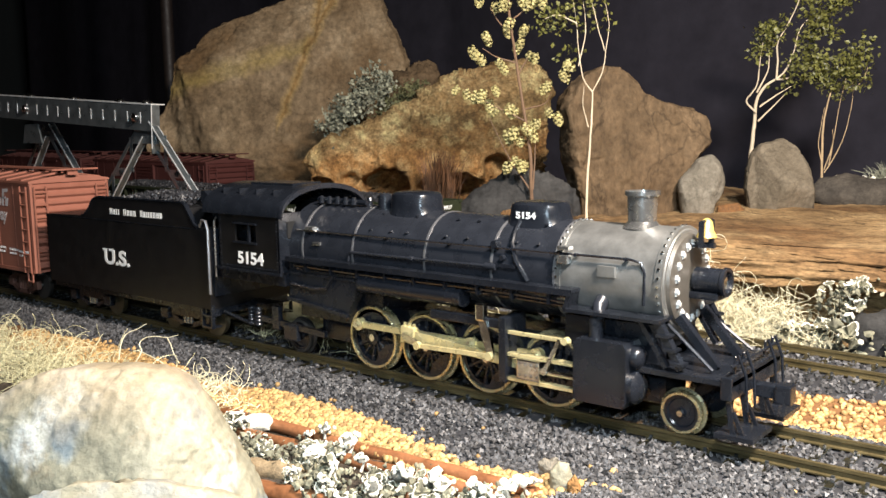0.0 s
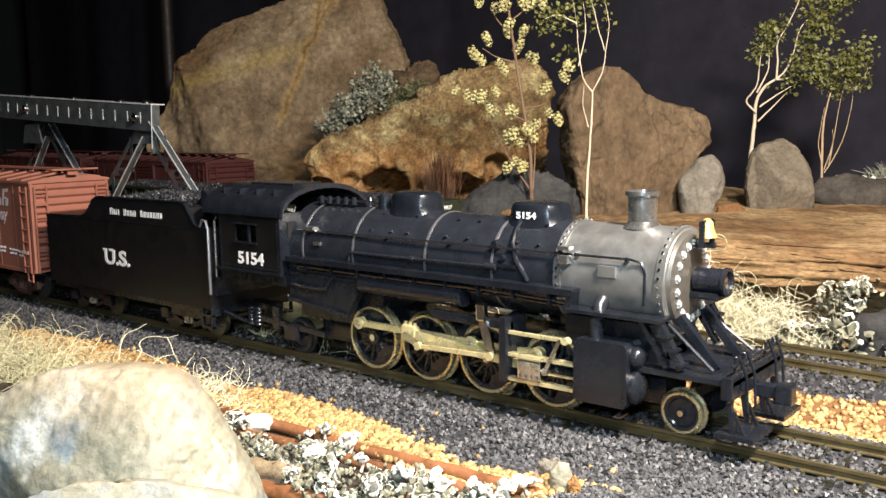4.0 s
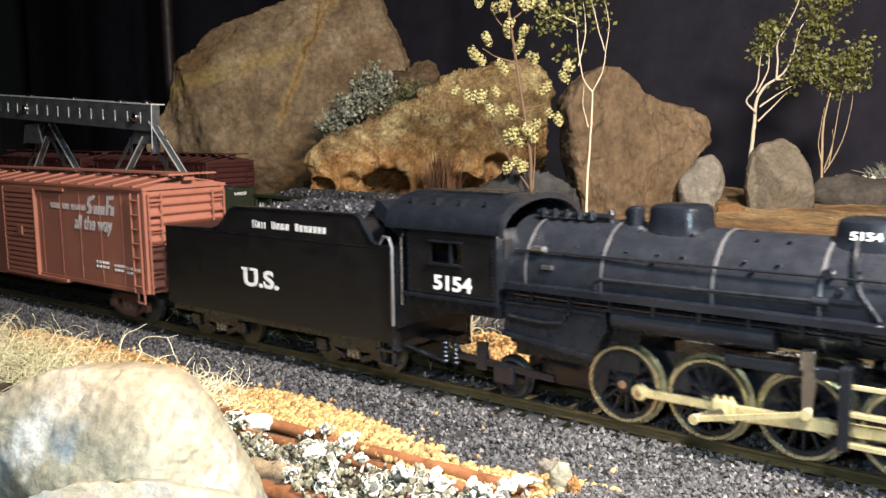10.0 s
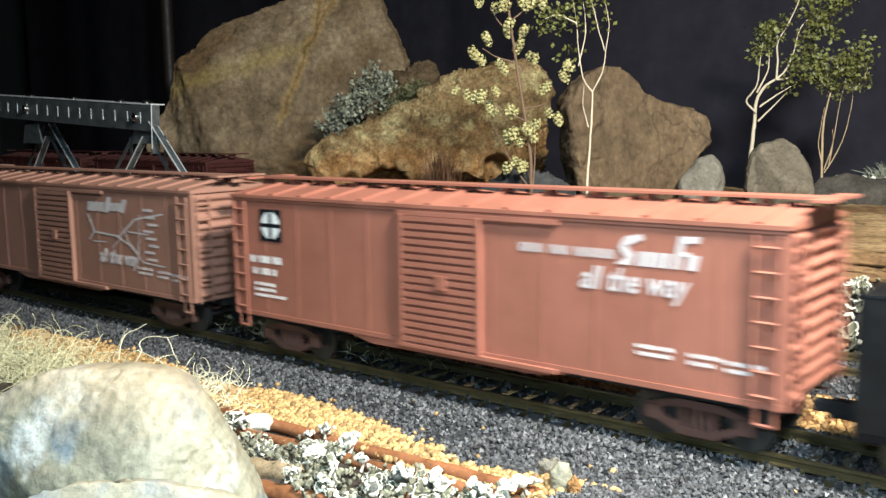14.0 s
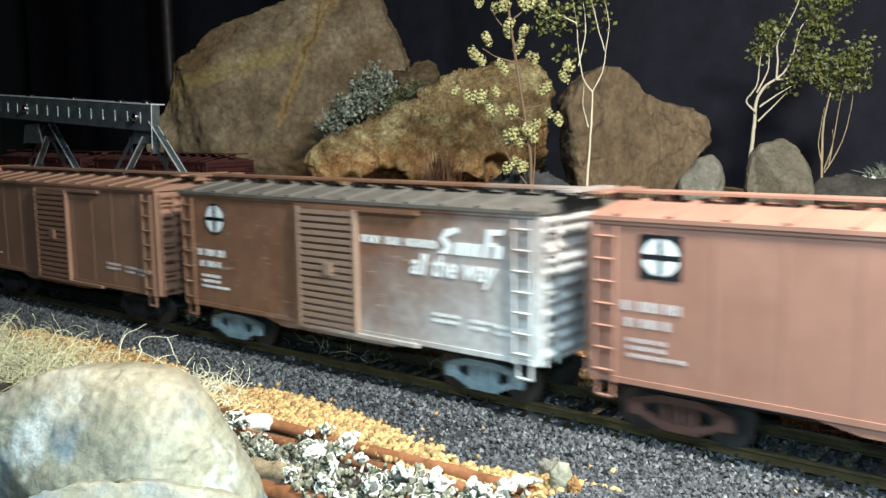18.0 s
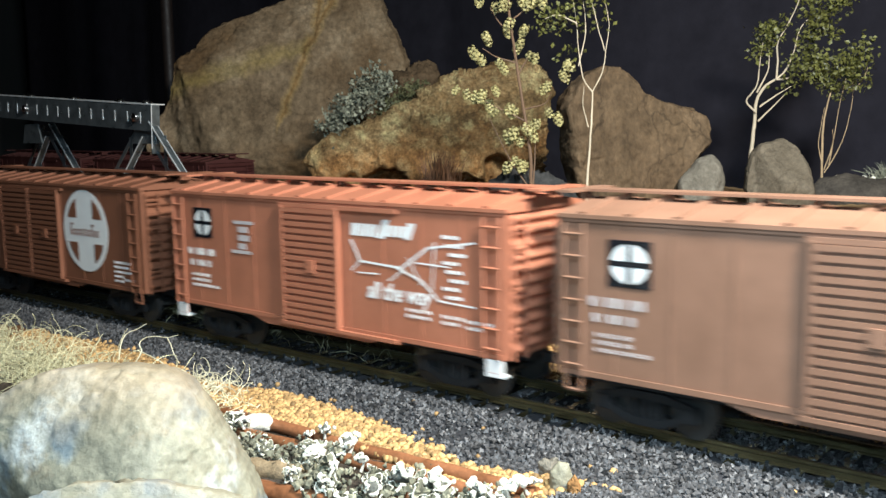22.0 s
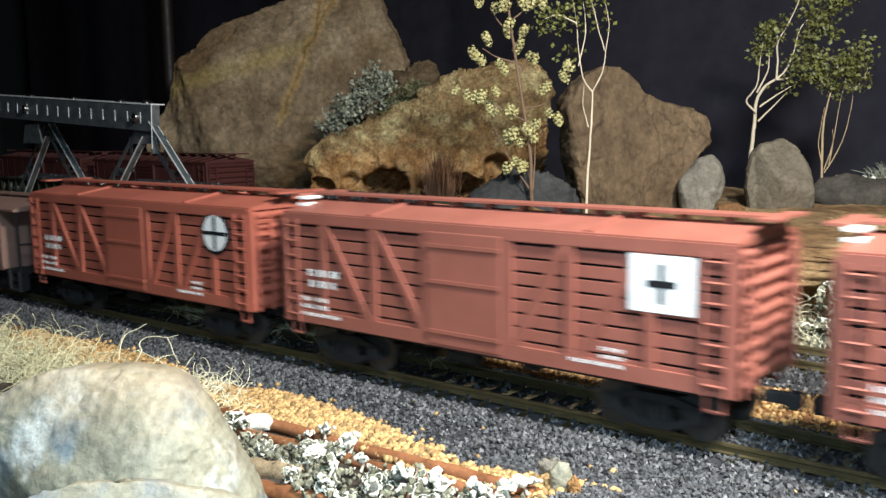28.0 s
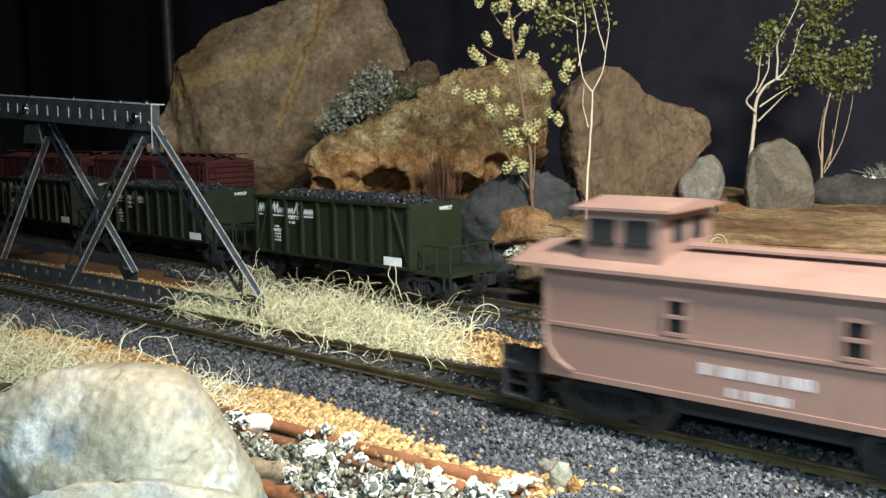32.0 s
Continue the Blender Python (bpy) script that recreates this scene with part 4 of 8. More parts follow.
def word_rows(car, x, z, rows, y, mat, label="rows of small unreadable lettering"):
    """rows: (dx, dz, length, height) of small writing, drawn as bars."""
    bm = B()
    for dx, dz, length, h in rows:
        k, px = 0, x + dx
        while px < x + dx + length:
            w = (0.62, 0.74, 0.56, 0.7, 0.66)[k % 5] * h
            bars(bm, px, z + dz, [0.26 * h], h, y, 0)
            if k % 3 != 1:
                bars(bm, px + w - 0.26 * h, z + dz, [0.26 * h], h, y, 0)
            px += w + (0.22 * h if k % 6 else 0.5 * h)
            k += 1
    part("lettering", bm, mat, car, label)


def slogan(car, x, z, y, mat, k=1.0):
    """The pale script slogan, 45 long: a row of small capitals, a tall slanted word and a line below."""
    bm = B()
    for dx, n in ((0.0, 4), (8.6, 3), (15.2, 6)):
        for j in range(n):
            p = x + (dx + j * 1.75) * k
            bars(bm, p, z + 0.4, [0.45 * k], 2.1, y, 0)
            bars(bm, p + 0.85 * k, z + 0.4, [0.45 * k], 2.1, y, 0)
    e = x + 25.5 * k
    prism(bm, [(e, z - 0.6), (e + 3.6 * k, z - 0.6), (e + 4.6 * k, z + 1.8), (e + 2.6 * k, z + 3.6), (e + 6.6 * k, z + 5.2), (e + 6.2 * k, z + 6.4), (e + 2.4 * k, z + 5.6), (e + 0.8 * k, z + 3.2), (e + 2.4 * k, z + 1.0)], y - 0.06, y)
    bars(bm, e + 5.0 * k, z - 0.6, [1.7 * k, 1.7 * k, 1.3 * k, 1.7 * k], 3.2, y, 0.35 * k, 0.22)
    q = e + 13.4 * k
    prism(bm, [(q, z - 0.6), (q + 1.5 * k, z - 0.6), (q + 2.6 * k, z + 5.0), (q + 5.6 * k, z + 5.2), (q + 6.0 * k, z + 6.6), (q + 1.4 * k, z + 6.4)], y - 0.06, y)
    bars(bm, q + 3.0 * k, z - 0.6, [2.2 * k], 3.2, y, 0, 0.22)
    slab(bm, (q + 1.2 * k, z + 2.6), (q + 4.0 * k, z + 2.8), 0.9, y - 0.06, y)
    part("lettering", bm, mat, car, "white slanted slogan lettering")
    letters("lettering", "all the way", 7.4 * k, mat, car, (x + 16.5 * k, y - 0.03, z - 6.6), 0.14, 0.80, sheared=0.2)


def route_map(car, x, z, y, mat, k=1.0):
    """A white route map of a few lines under a slogan."""
    bm = B()
    bars(bm, x, z + 2.0 * k, [2.2 * k, 1.3 * k, 1.3 * k, 1.3 * k, 1.3 * k, 0], 3.4, y, 0.25 * k, 0.2)
    bars(bm, x + 11 * k, z + 2.4 * k, [1.5 * k, 1.3 * k, 1.3 * k, 1.3 * k], 3.0, y, 0.3 * k, 0.2)
    prism(bm, [(x + 8.6 * k, z + 1.8 * k), (x + 11.0 * k, z + 1.8 * k), (x + 12.6 * k, z + 6.2 * k), (x + 10.6 * k, z + 6.2 * k)], y - 0.06, y)
    prism(bm, [(x + 17.2 * k, z + 2.0 * k), (x + 18.8 * k, z + 2.0 * k), (x + 20.4 * k, z + 5.8 * k), (x + 18.2 * k, z + 5.8 * k)], y - 0.06, y)
    for a, b, w in (((0, 1), (3, -4), 0.9), ((3, -4), (16, -4.6), 0.9), ((16, -4.6), (24, 0.6), 0.9), ((24, 0.6), (37, 2.6), 0.8), ((3, -4), (0, -6.5), 0.7), ((2, -6.8), (9, -6.6), 0.6),
                    ((14, -4.5), (22, -7), 0.8), ((22, -7), (27, -11), 0.8), ((20, -3), (30, -3.2), 0.6), ((26, 2), (25, -9), 0.5), ((18, -2), (22, -8), 0.5), ((27, -11), (37, -11.4), 0.7), ((17, -4.8), (12, -8), 0.6)):
        slab(bm, (x + a[0] * k, z + a[1] * k), (x + b[0] * k, z + b[1] * k), w * k * 0.55, y - 0.06, y)
    for j in range(8):
        bars(bm, x + (28 + (j % 3)) * k, z + (3 - j * 1.9) * k, [1 * k, 1 * k, 0.8 * k, 1 * k], 0.9, y, 0.3)
    part("route_map", bm, mat, car, "white route map of thin lines")
    letters("lettering", "all the way", 5.6 * k, mat, car, (x + 5.0 * k, y - 0.03, z - 12.4 * k), 0.14, 0.8, sheared=0.2)


def boxcar(F, L, mat, label, door, slogan_kind, roof_mat=None, truck_mat=None, emblem=None, second_door=None, bright=FADED, z0=11.8, ze=48.9, name="boxcar"):
    car = thing(name, (F, 0, 0), label, "boxcar", "freight cars of the train")
    w = 16.9
    bm = B()
    box(bm, 0, -L, -w, w, z0, ze - 0.5)
    body = part("body", bm, mat, car)
    for s in (-1, 1):
        n = 12 if L > 150 else 10
        bm = B()
        box(bm, -0.45, 0.45, *sorted((s * w, s * (w + 0.12))), z0 + 1, ze - 1.4)
        seam = finish(bm, "seam", mat)
        for k in range(n + 1 if mat != SHEEN_RED else 0):
            again("seam", seam, body, (-L * k / n, 0, 0))
        for name2, a, b in (("side_sill", z0, z0 + 1.3), ("side_plate", ze - 1.8, ze - 0.6)):
            bm = B()
            box(bm, 0, -L, *sorted((s * w, s * (w + 0.35))), a, b)
            part(name2, bm, mat, body)
        bm = B()
        prism(bm, [(-L * 0.28, z0), (-L * 0.34, z0 - 2.0), (-L * 0.66, z0 - 2.0), (-L * 0.72, z0)], *sorted((s * w, s * (w - 0.8))))
        part("sill_apron", bm, mat, body)
    roof_of(car, L, w, ze, 2.6, mat, 14 if L > 150 else 12, roof_mat)
    end_wall(car, 0.0, 1, mat, z0, ze - 0.4)
    end_wall(car, -L, -1, mat, z0, ze - 0.4)
    for s in (-1, 1):
        y = s * w
        corrugated_door(car, door[0], door[1], z0 + 0.4, ze - 2.4, y, s, mat)
        if second_door:
            corrugated_door(car, second_door[0], second_door[1], z0 + 0.4, ze - 2.4, y, s, mat)
        lo = min(door[0], second_door[0]) if second_door else door[0]
        for a, b, o in ((ze - 2.8, ze - 1.7, 1.0), (z0 - 0.6, z0 + 0.4, 1.5)):
            bm = B()
            box(bm, lo - 1, door[1] + (3 if second_door else 22), *sorted((y, y + s * o)), a, b)
            part("door_track", bm, mat, car)
        for x in (-1.2, -L + 6.2):
            ladder(car, "ladder", (((x, y + s * 0.9, z0), (x, y + s * 0.9, ze - 2)), ((x - 5, y + s * 0.9, z0), (x - 5, y + s * 0.9, ze - 2))), 7, mat, s)
        for x, o in ((0.0, 1), (-L, -1)):
            ladder(car, "ladder", (((x + o * 1.9, y - s * 1, z0), (x + o * 1.9, y - s * 1, ze - 2)), ((x + o * 1.9, y - s * 6, z0), (x + o * 1.9, y - s * 6, ze - 2))), 7, mat, s)
            step(car, x - o * 3.6, y + s * 0.2, mat, z0)
    bm = B()
    lathe(bm, [(0, 2.2), (0.5, 2.6), (0.9, 2.2)], (-L - 3.4, 5.5, ze - 6), "x", 16)
    part("brake_wheel", bm, mat, car)
    underside(car, L, mat, z0)
    for x in (-19.5, -L + 19.5):
        truck(car, x, truck_mat or UNDER)
    coupler(car, 0.5, 1), coupler(car, -L - 0.5, -1)
    y = -w - 0.14
    if emblem:
        herald(car, *emblem, y)
    if slogan_kind == "slogan":
        slogan(car, door[1] + (11.2 if L > 150 else 1.4), z0 + (27.2 if L > 150 else 25.6), y, FADED if L > 150 else WHITE, 1.0 if L > 150 else 1.06)
    if slogan_kind == "map":
        route_map(car, door[1] + (10.7 if L > 150 else 4.5), z0 + 25.3, y, bright, 1.28 if L > 150 else 1.16)
    ex = -L + 6
    word_rows(car, ex + 1.5, z0 + 16.6, [(0, 0, 13, 2.2), (0.8, -3.6, 11, 2.0), (1.6, -7.0, 9, 1.0), (1.6, -8.7, 9, 1.0), (1.6, -10.4, 14, 0.9)], y, bright)
    if second_door:
        word_rows(car, -18.5, z0 + 9.4, [(0, -1.7 * k, 11 - k % 2, 0.9) for k in range(3)] + [(0, -5.1, 5, 0.9), (6.4, -6.0, 5, 0.9), (0, -6.8, 5, 0.9)], y, bright)
    else:
        word_rows(car, -32, z0 + 5.6, [(0, 3, 9, 0.9), (0, 1.4, 8, 0.9), (12, 2.6, 7, 0.9), (12, 1.0, 6, 0.9), (20, 2.2, 8, 0.9), (20, 0.6, 6, 0.9)], y, bright)
    BODIES.append((car, F))
    return car




boxcar(-356.1, 169.5, RED_A, "mineral red fifty-foot boxcar with white slogan lettering", (-100, -74), "slogan", truck_mat=TRUCK_RED, emblem=(-152.4, 40, 4.8), bright=WHITE)
boxcar(-548.0, 171.5, RED_B, "dull red fifty-foot boxcar with white route map", (-100.4, -74), "map", truck_mat=TRUCK_RED, emblem=(-155, 40.6, 4.8))
c = boxcar(-734, 138.5, SHEEN_RED, "brown boxcar with a cool sheen painted pale towards one end", (-82, -58.6), "slogan", ROOF_GREY, COOL_TRUCK, bright=WHITE)
herald(c, -121.6, 40.5, 4.9, -17.04, True)
boxcar(-888.5, 136, RED_C, "plain brown boxcar with small white lettering", (-80.4, -56.6), "", emblem=(-118.6, 38.5, 5.2))
c = boxcar(-1040, 134.5, RED_D, "orange-red boxcar with white route map", (-80, -56.6), "map", emblem=(-118.8, 39, 4.8), bright=WHITE)
# its white corner steps and a tall lettered mark between two bars
for x in (-3.2, -131.3):
    bm = B()
    box(bm, x - 2.6, x + 2.6, -17.5, -16.9, 7.6, 11.6, 0.15)
    box(bm, x - 2.6, x + 2.6, -17.5, -14.6, 7.2, 7.8, 0.1)
    part("corner_step", bm, WHITE, c, "white corner step")
bm = B()
box(bm, -103.2, -93.6, -17.12, -17.04, 39.6, 40.6)
box(bm, -104.4, -95.0, -17.12, -17.04, 30.4, 31.4)
for z, w in ((37.0, 4.6), (34.4, 5.2), (31.8, 3.6)):
    box(bm, -101.0, -101.0 + w, -17.12, -17.04, z, z + 1.8)
part("lettering", bm, FADED, c, "tall faded mark between two bars")
c = boxcar(-1194, 134, RED_E, "dark red boxcar with two doors and a great white disc emblem", (-77.6, -54.4), "", second_door=(-100.4, -78), bright=WHITE)
bm = B()
lathe(bm, [(-17.04, 15.3), (-17.12, 15.3)], (-36.8, 0, 31.8), "y", 48)
disc = part("emblem", bm, WHITE, c, "great white disc with a cross")
bm = B()
for sx in (-1, 1):
    for sz in (-1, 1):
        prism(bm, [(-36.8 + sx * 5.6, 31.8 + sz * 4.6), (-36.8 + sx * 12.0, 31.8 + sz * 4.6), (-36.8 + sx * 10.8, 31.8 + sz * 7.4), (-36.8 + sx * 8.6, 31.8 + sz * 10.0), (-36.8 + sx * 5.6, 31.8 + sz * 12.0)], -17.2, -17.12)
part("emblem_quarter", bm, RED_E, disc)
bm = B()
for k in range(7):
    h = (4.6, 2.4, 2.4, 2.8, 2.4, 4.6, 2.4)[k]
    box(bm, -47 + k * 2.9, -47 + k * 2.9 + 0.7, -17.2, -17.12, 29.8, 29.8 + h)
    box(bm, -47 + k * 2.9 + 0.7, -47 + k * 2.9 + 2.0, -17.2, -17.12, 29.8 + h - 0.6, 29.8 + h)
    box(bm, -47 + k * 2.9 + 1.4, -47 + k * 2.9 + 2.0, -17.2, -17.12, 29.8, 29.8 + h * 0.55)
part("emblem_lettering", bm, RED_E, disc)
word_rows(c, -127.3, 42, [(0, 0, 22, 1.9), (2, -3.0, 20, 1.9), (4, -7.0, 19, 2.6)], -17.04, WHITE)


def stock_car(F, L, mat, label, emblem, z0=12.6, ze=44.8):
    car = thing("stock_car", (F, 0, 0), label, "stock car", "freight cars of the train")
    w = 16.4
    # solid near-black box: the interior's darkness is put into its colour
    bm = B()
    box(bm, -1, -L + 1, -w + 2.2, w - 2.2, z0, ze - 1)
    part("inner_wall", bm, HOLE, car, "near-black box standing for the unlit inside behind the slats")
    mesh = {}
    for s in (-1, 1):
        y = s * w
        for span in ((0.0, -L * 0.415), (-L * 0.59, -L)):
            ln = abs(span[1] - span[0])
            key = round(ln)
            if key not in mesh:
                bm = B()
                box(bm, 0, -ln, -0.5, 0.5, -1.38, 1.38, 0.12)
                mesh[key] = finish(bm, "slat", mat)
            for k in range(9):
                again("slat", mesh[key], car, (span[0], y, z0 + 3.2 + k * 3.35))
        bm = B()
        o = y + s * 0.7
        ya, yb = sorted((y + s * 0.3, y + s * 1.2))
        slab(bm, (0, z0), (0, ze - 1), 2.4, ya, yb)
        post = finish(bm, "post", mat)
        for k in ((0, 0.135, 0.283, 0.74, 0.885, 1) if emblem else (0, 0.10, 0.205, 0.31, 0.70, 0.785, 0.865, 1)):
            again("post", post, car, (-L * k, 0, 0))
        bm = B()
        slab(bm, (0, z0), (0, ze - 1), 3.0, ya, yb + 0.3)
        jamb = finish(bm, "door_post", mat)
        for k in (0.412, 0.602):
            again("door_post", jamb, car, (-L * k, 0, 0))
        for a, b in (((-L * 0.885, -L * 0.75), (-L * 0.74, -L * 0.60), (-L * 0.29, -L * 0.40), (-L * 0.145, -L * 0.27)) if emblem else ((-L * 0.94, -L * 0.875), (-L * 0.86, -L * 0.77), (-L * 0.78, -L * 0.69))):
            bm = B()
            slab(bm, (a, ze - 2), (b, z0 + 2), 2.2, ya, yb + 0.1)
            part("brace", bm, mat, car, "slanting side brace")
        for name2, a, b in (("side_sill", z0, z0 + 3.6), ("side_plate", ze - 3.2, ze - 0.4)):
            bm = B()
            box(bm, 0, -L, ya - 0.05, yb + 0.05, a, b)
            part(name2, bm, mat, car)
        bm = B()
        box(bm, -L * 0.595, -L * 0.425, *sorted((y + s * 0.4, y + s * 1.5)), z0 + 0.6, ze - 2.5, 0.2)
        d = part("door", bm, mat, car, "boarded sliding door")
        for zz in (z0 + 4, z0 + 17, ze - 6):
            bm = B()
            box(bm, -L * 0.595, -L * 0.425, *sorted((y + s * 1.5, y + s * 1.8)), zz - 0.5, zz + 0.5)
            part("batten", bm, mat, d)
        for x in (-1.0, -L + 6.0):
            ladder(car, "ladder", (((x, y + s * 1.6, z0), (x, y + s * 1.6, ze - 2)), ((x - 5, y + s * 1.6, z0), (x - 5, y + s * 1.6, ze - 2))), 7, mat, s)
        for x, q in ((0.0, 1), (-L, -1)):
            step(car, x - q * 3.6, y + s * 0.4, mat, z0)
            ladder(car, "ladder", (((x + q * 2.1, y - s * 1, z0), (x + q * 2.1, y - s * 1, ze - 2)), ((x + q * 2.1, y - s * 6, z0), (x + q * 2.1, y - s * 6, ze - 2))), 7, mat, s)
    end_wall(car, 0.0, 1, mat, z0, ze - 0.4, 9, 16.0)
    end_wall(car, -L, -1, mat, z0, ze - 0.4, 9, 16.0)
    roof_of(car, L, w, ze, 2.4, mat, 2)
    underside(car, L, mat, z0)
    for x in (-19.5, -L + 19.5):
        truck(car, x, UNDER)
    coupler(car, 0.5, 1), coupler(car, -L - 0.5, -1)
    y = -w - 1.25
    bm = B()
    ex = -15.6
    if emblem == "square":
        box(bm, ex - 7.5, ex + 7.5, y, y + 0.9, z0 + 16.1, z0 + 28.6)
        e = part("emblem", bm, WHITE, car, "white square board with a dark cross")
        bm = B()
        box(bm, ex - 3.5, ex + 3.5, y - 0.08, y, z0 + 21.6, z0 + 23.1)
        box(bm, ex - 0.8, ex + 0.8, y - 0.08, y, z0 + 18.1, z0 + 26.6)
        part("emblem_cross", bm, BLACK, e)
    elif emblem == "disc":
        lathe(bm, [(y + 0.9, 6.8), (y, 6.8)], (ex - 1, 0, z0 + 23.4), "y", 32)
        e = part("emblem", bm, BLACK, car, "round dark board with a white disc and cross")
        bm = B()
        lathe(bm, [(y, 5.8), (y - 0.08, 5.8)], (ex - 1, 0, z0 + 23.4), "y", 32)
        part("emblem_disc", bm, WHITE, e)
        bm = B()
        box(bm, ex - 6.8, ex + 4.8, y - 0.16, y - 0.08, z0 + 22.8, z0 + 24.0)
        box(bm, ex - 1.7, ex - 0.3, y - 0.16, y - 0.08, z0 + 17.8, z0 + 29.0)
        part("emblem_cross", bm, BLACK, e)
    else:
        bm.free()
    if emblem != "disc":
        for dz in (3.2, 1.2):
            bm = B()
            box(bm, -L - 2.0, -L + 1.6, -10.6, -4.2, ze + dz - 0.3, ze + dz + 0.5, 0.1)
            part("corner_bracket", bm, WHITE, car, "white-painted roof corner bracket")
    word_rows(car, -L + 9.5, z0 + 14, [(0, 0, 12, 2.0), (0.6, -3.2, 10, 2.0)], y, WHITE)
    word_rows(car, -L + 8, z0 + 7, [(-2, -0.4, 4.5, 1.2), (-2, -2.6, 5, 1.2), (4.5, -0.4, 5, 1.2), (4.5, -2.6, 5, 1.2), (-2, -4.8, 16, 1.0)], y, WHITE)
    word_rows(car, -30, z0 + 6, [(0, 0, 5, 0.9), (0, -1.8, 5, 0.9), (-8, -3.6, 14, 0.9)], y, WHITE)
    BODIES.append((car, F))
    return car


stock_car(-1345, 134, RED_F, "dull red slatted stock car with small lettering", "")
stock_car(-1499.5, 135, RED_F, "dull red slatted stock car with white square emblem", "square")
stock_car(-1651.3, 134, RED_G, "bright red slatted stock car with round emblem", "disc")


def caboose(F):
    car = thing("caboose", (F, 0, 0), "mauve-red wooden caboose with a roof cupola", "caboose", "freight cars of the train")
    L, w, z0, ze = 98.5, 16.8, 13.0, 38.5
    bm = B()
    prism(bm, [(0, z0), (-L, z0), (-L, ze), (0, ze)], -w + 0.6, w - 0.6)
    part("inner_wall", bm, CABOOSE_M, car)
    wins = [(-9.5, 4.6), (-29.8, 4.6), (-65.6, 4.6)]
    for s in (-1, 1):
        ya, yb = sorted((s * (w - 0.55), s * w))
        bm, boards = B(), []
        edges = [0.0]
        for x, d in wins:
            edges += [x + d / 2 + 0.6, x - d / 2 - 0.6]
        edges.append(-L)
        for a, b in zip(edges[::2], edges[1::2]):
            n = max(1, int(abs(a - b) / 1.6))
            for k in range(n):
                p, q = a + (b - a) * k / n, a + (b - a) * (k + 1) / n
                boards.append(((p + q) / 2, abs(q - p)))
        box(bm, 0, -L, *sorted((s * (w - 0.56), s * (w - 0.7))), z0, ze)
        wall = part("side_wall", bm, CABOOSE_M, car, "boarded side wall")
        for x, d in wins:
            for a, b in ((z0, 26.4), (33.6, ze)):
                bm = B()
                box(bm, x - d / 2 - 0.6, x + d / 2 + 0.6, ya, yb, a, b)
                part("board", bm, CABOOSE_M, wall)
        kinds = {}
        for x, d in boards:
            key = round(d, 3)
            if key not in kinds:
                b2 = B()
                box(b2, -d / 2 + 0.05, d / 2 - 0.05, ya, yb, z0, ze)
                kinds[key] = finish(b2, "board", CABOOSE_M)
            again("board", kinds[key], wall, (x, 0, 0))
        bm = B()
        yc, yd = sorted((s * w, s * (w + 0.5)))
        box(bm, 0, -L, yc, yd, 24.6, 25.4)
        box(bm, 0, -L, yc, yd, z0 - 0.4, z0 + 1.0)
        for x in (-0.5, -L + 0.5):
            box(bm, x - 0.5, x + 0.5, yc, yd, z0, ze)
        part("belt_rail", bm, CABOOSE_M, car)
        for x, d in wins:
            bm = B()
            for k in (-1, 1):
                box(bm, x + k * d / 2 - 0.4, x + k * d / 2 + 0.4, yc, yd, 26.2, 33.8)
            for z in (26.2, 30.0, 33.8):
                box(bm, x - d / 2 - 0.6, x + d / 2 + 0.6, yc, yd, z - 0.4, z + 0.4)
            wf = part("window", bm, CABOOSE_M, car, "two-light window in a raised frame")
            bm = B()
            box(bm, x - d / 2, x + d / 2, *sorted((s * (w - 0.5), s * (w - 0.3))), 26.3, 33.7)
            part("pane", bm, HOLE, wf, "dark glass")
        bm = B()
        tube(bm, [(-L + 0.5, s * (w + 0.9), 25), (-L + 1.2, s * (w + 0.9), 20), (-L + 4, s * (w + 0.9), 16.5), (-L + 8, s * (w + 0.9), 14.5)], 0.55, 6)
        part("grab_rail", bm, CABOOSE_M, car, smooth=True)
    bm = B()
    sect = [(-w - 1.4, ze - 0.6), (-w - 1.4, ze + 0.3), (-9, ze + 2.9), (0, ze + 3.8), (9, ze + 2.9), (w + 1.4, ze + 0.3), (w + 1.4, ze - 0.6)]
    ends = [[bm.verts.new((x, y, z)) for y, z in sect] for x in (14.5, -L - 9)]
    for i in range(len(sect)):
        j = (i + 1) % len(sect)
        bm.faces.new((ends[0][i], ends[0][j], ends[1][j], ends[1][i]))
    bm.faces.new(ends[0]), bm.faces.new(ends[1][::-1])
    part("roof", bm, CABOOSE_M, car, "low arched roof")
    bm = B()
    for y in (-2.2, 0, 2.2):
        box(bm, 15, -70, y - 1, y + 1, ze + 4.4, ze + 5.0)
    for k in range(10):
        box(bm, 12 - k * 8.4, 13 - k * 8.4, -2, 2, ze + 3.2, ze + 4.4)
    part("running_board", bm, CABOOSE_M, car)
    bm = B()
    x0, x1, cw, zc = -71, -90, 13.5, 53.0
    box(bm, x0, x1, -cw, cw, ze, zc - 1.5)
    cup = part("cupola", bm, CABOOSE_M, car, "cupola with small dark windows")
    bm = B()
    sect = [(-cw - 1.2, zc - 1.6), (-cw - 1.2, zc - 0.9), (0, zc + 0.8), (cw + 1.2, zc - 0.9), (cw + 1.2, zc - 1.6)]
    ends = [[bm.verts.new((x, y, z)) for y, z in sect] for x in (x0 + 2.5, x1 - 2.5)]
    for i in range(len(sect)):
        j = (i + 1) % len(sect)
        bm.faces.new((ends[0][i], ends[0][j], ends[1][j], ends[1][i]))
    bm.faces.new(ends[0]), bm.faces.new(ends[1][::-1])
    part("cupola_roof", bm, CABOOSE_M, cup)
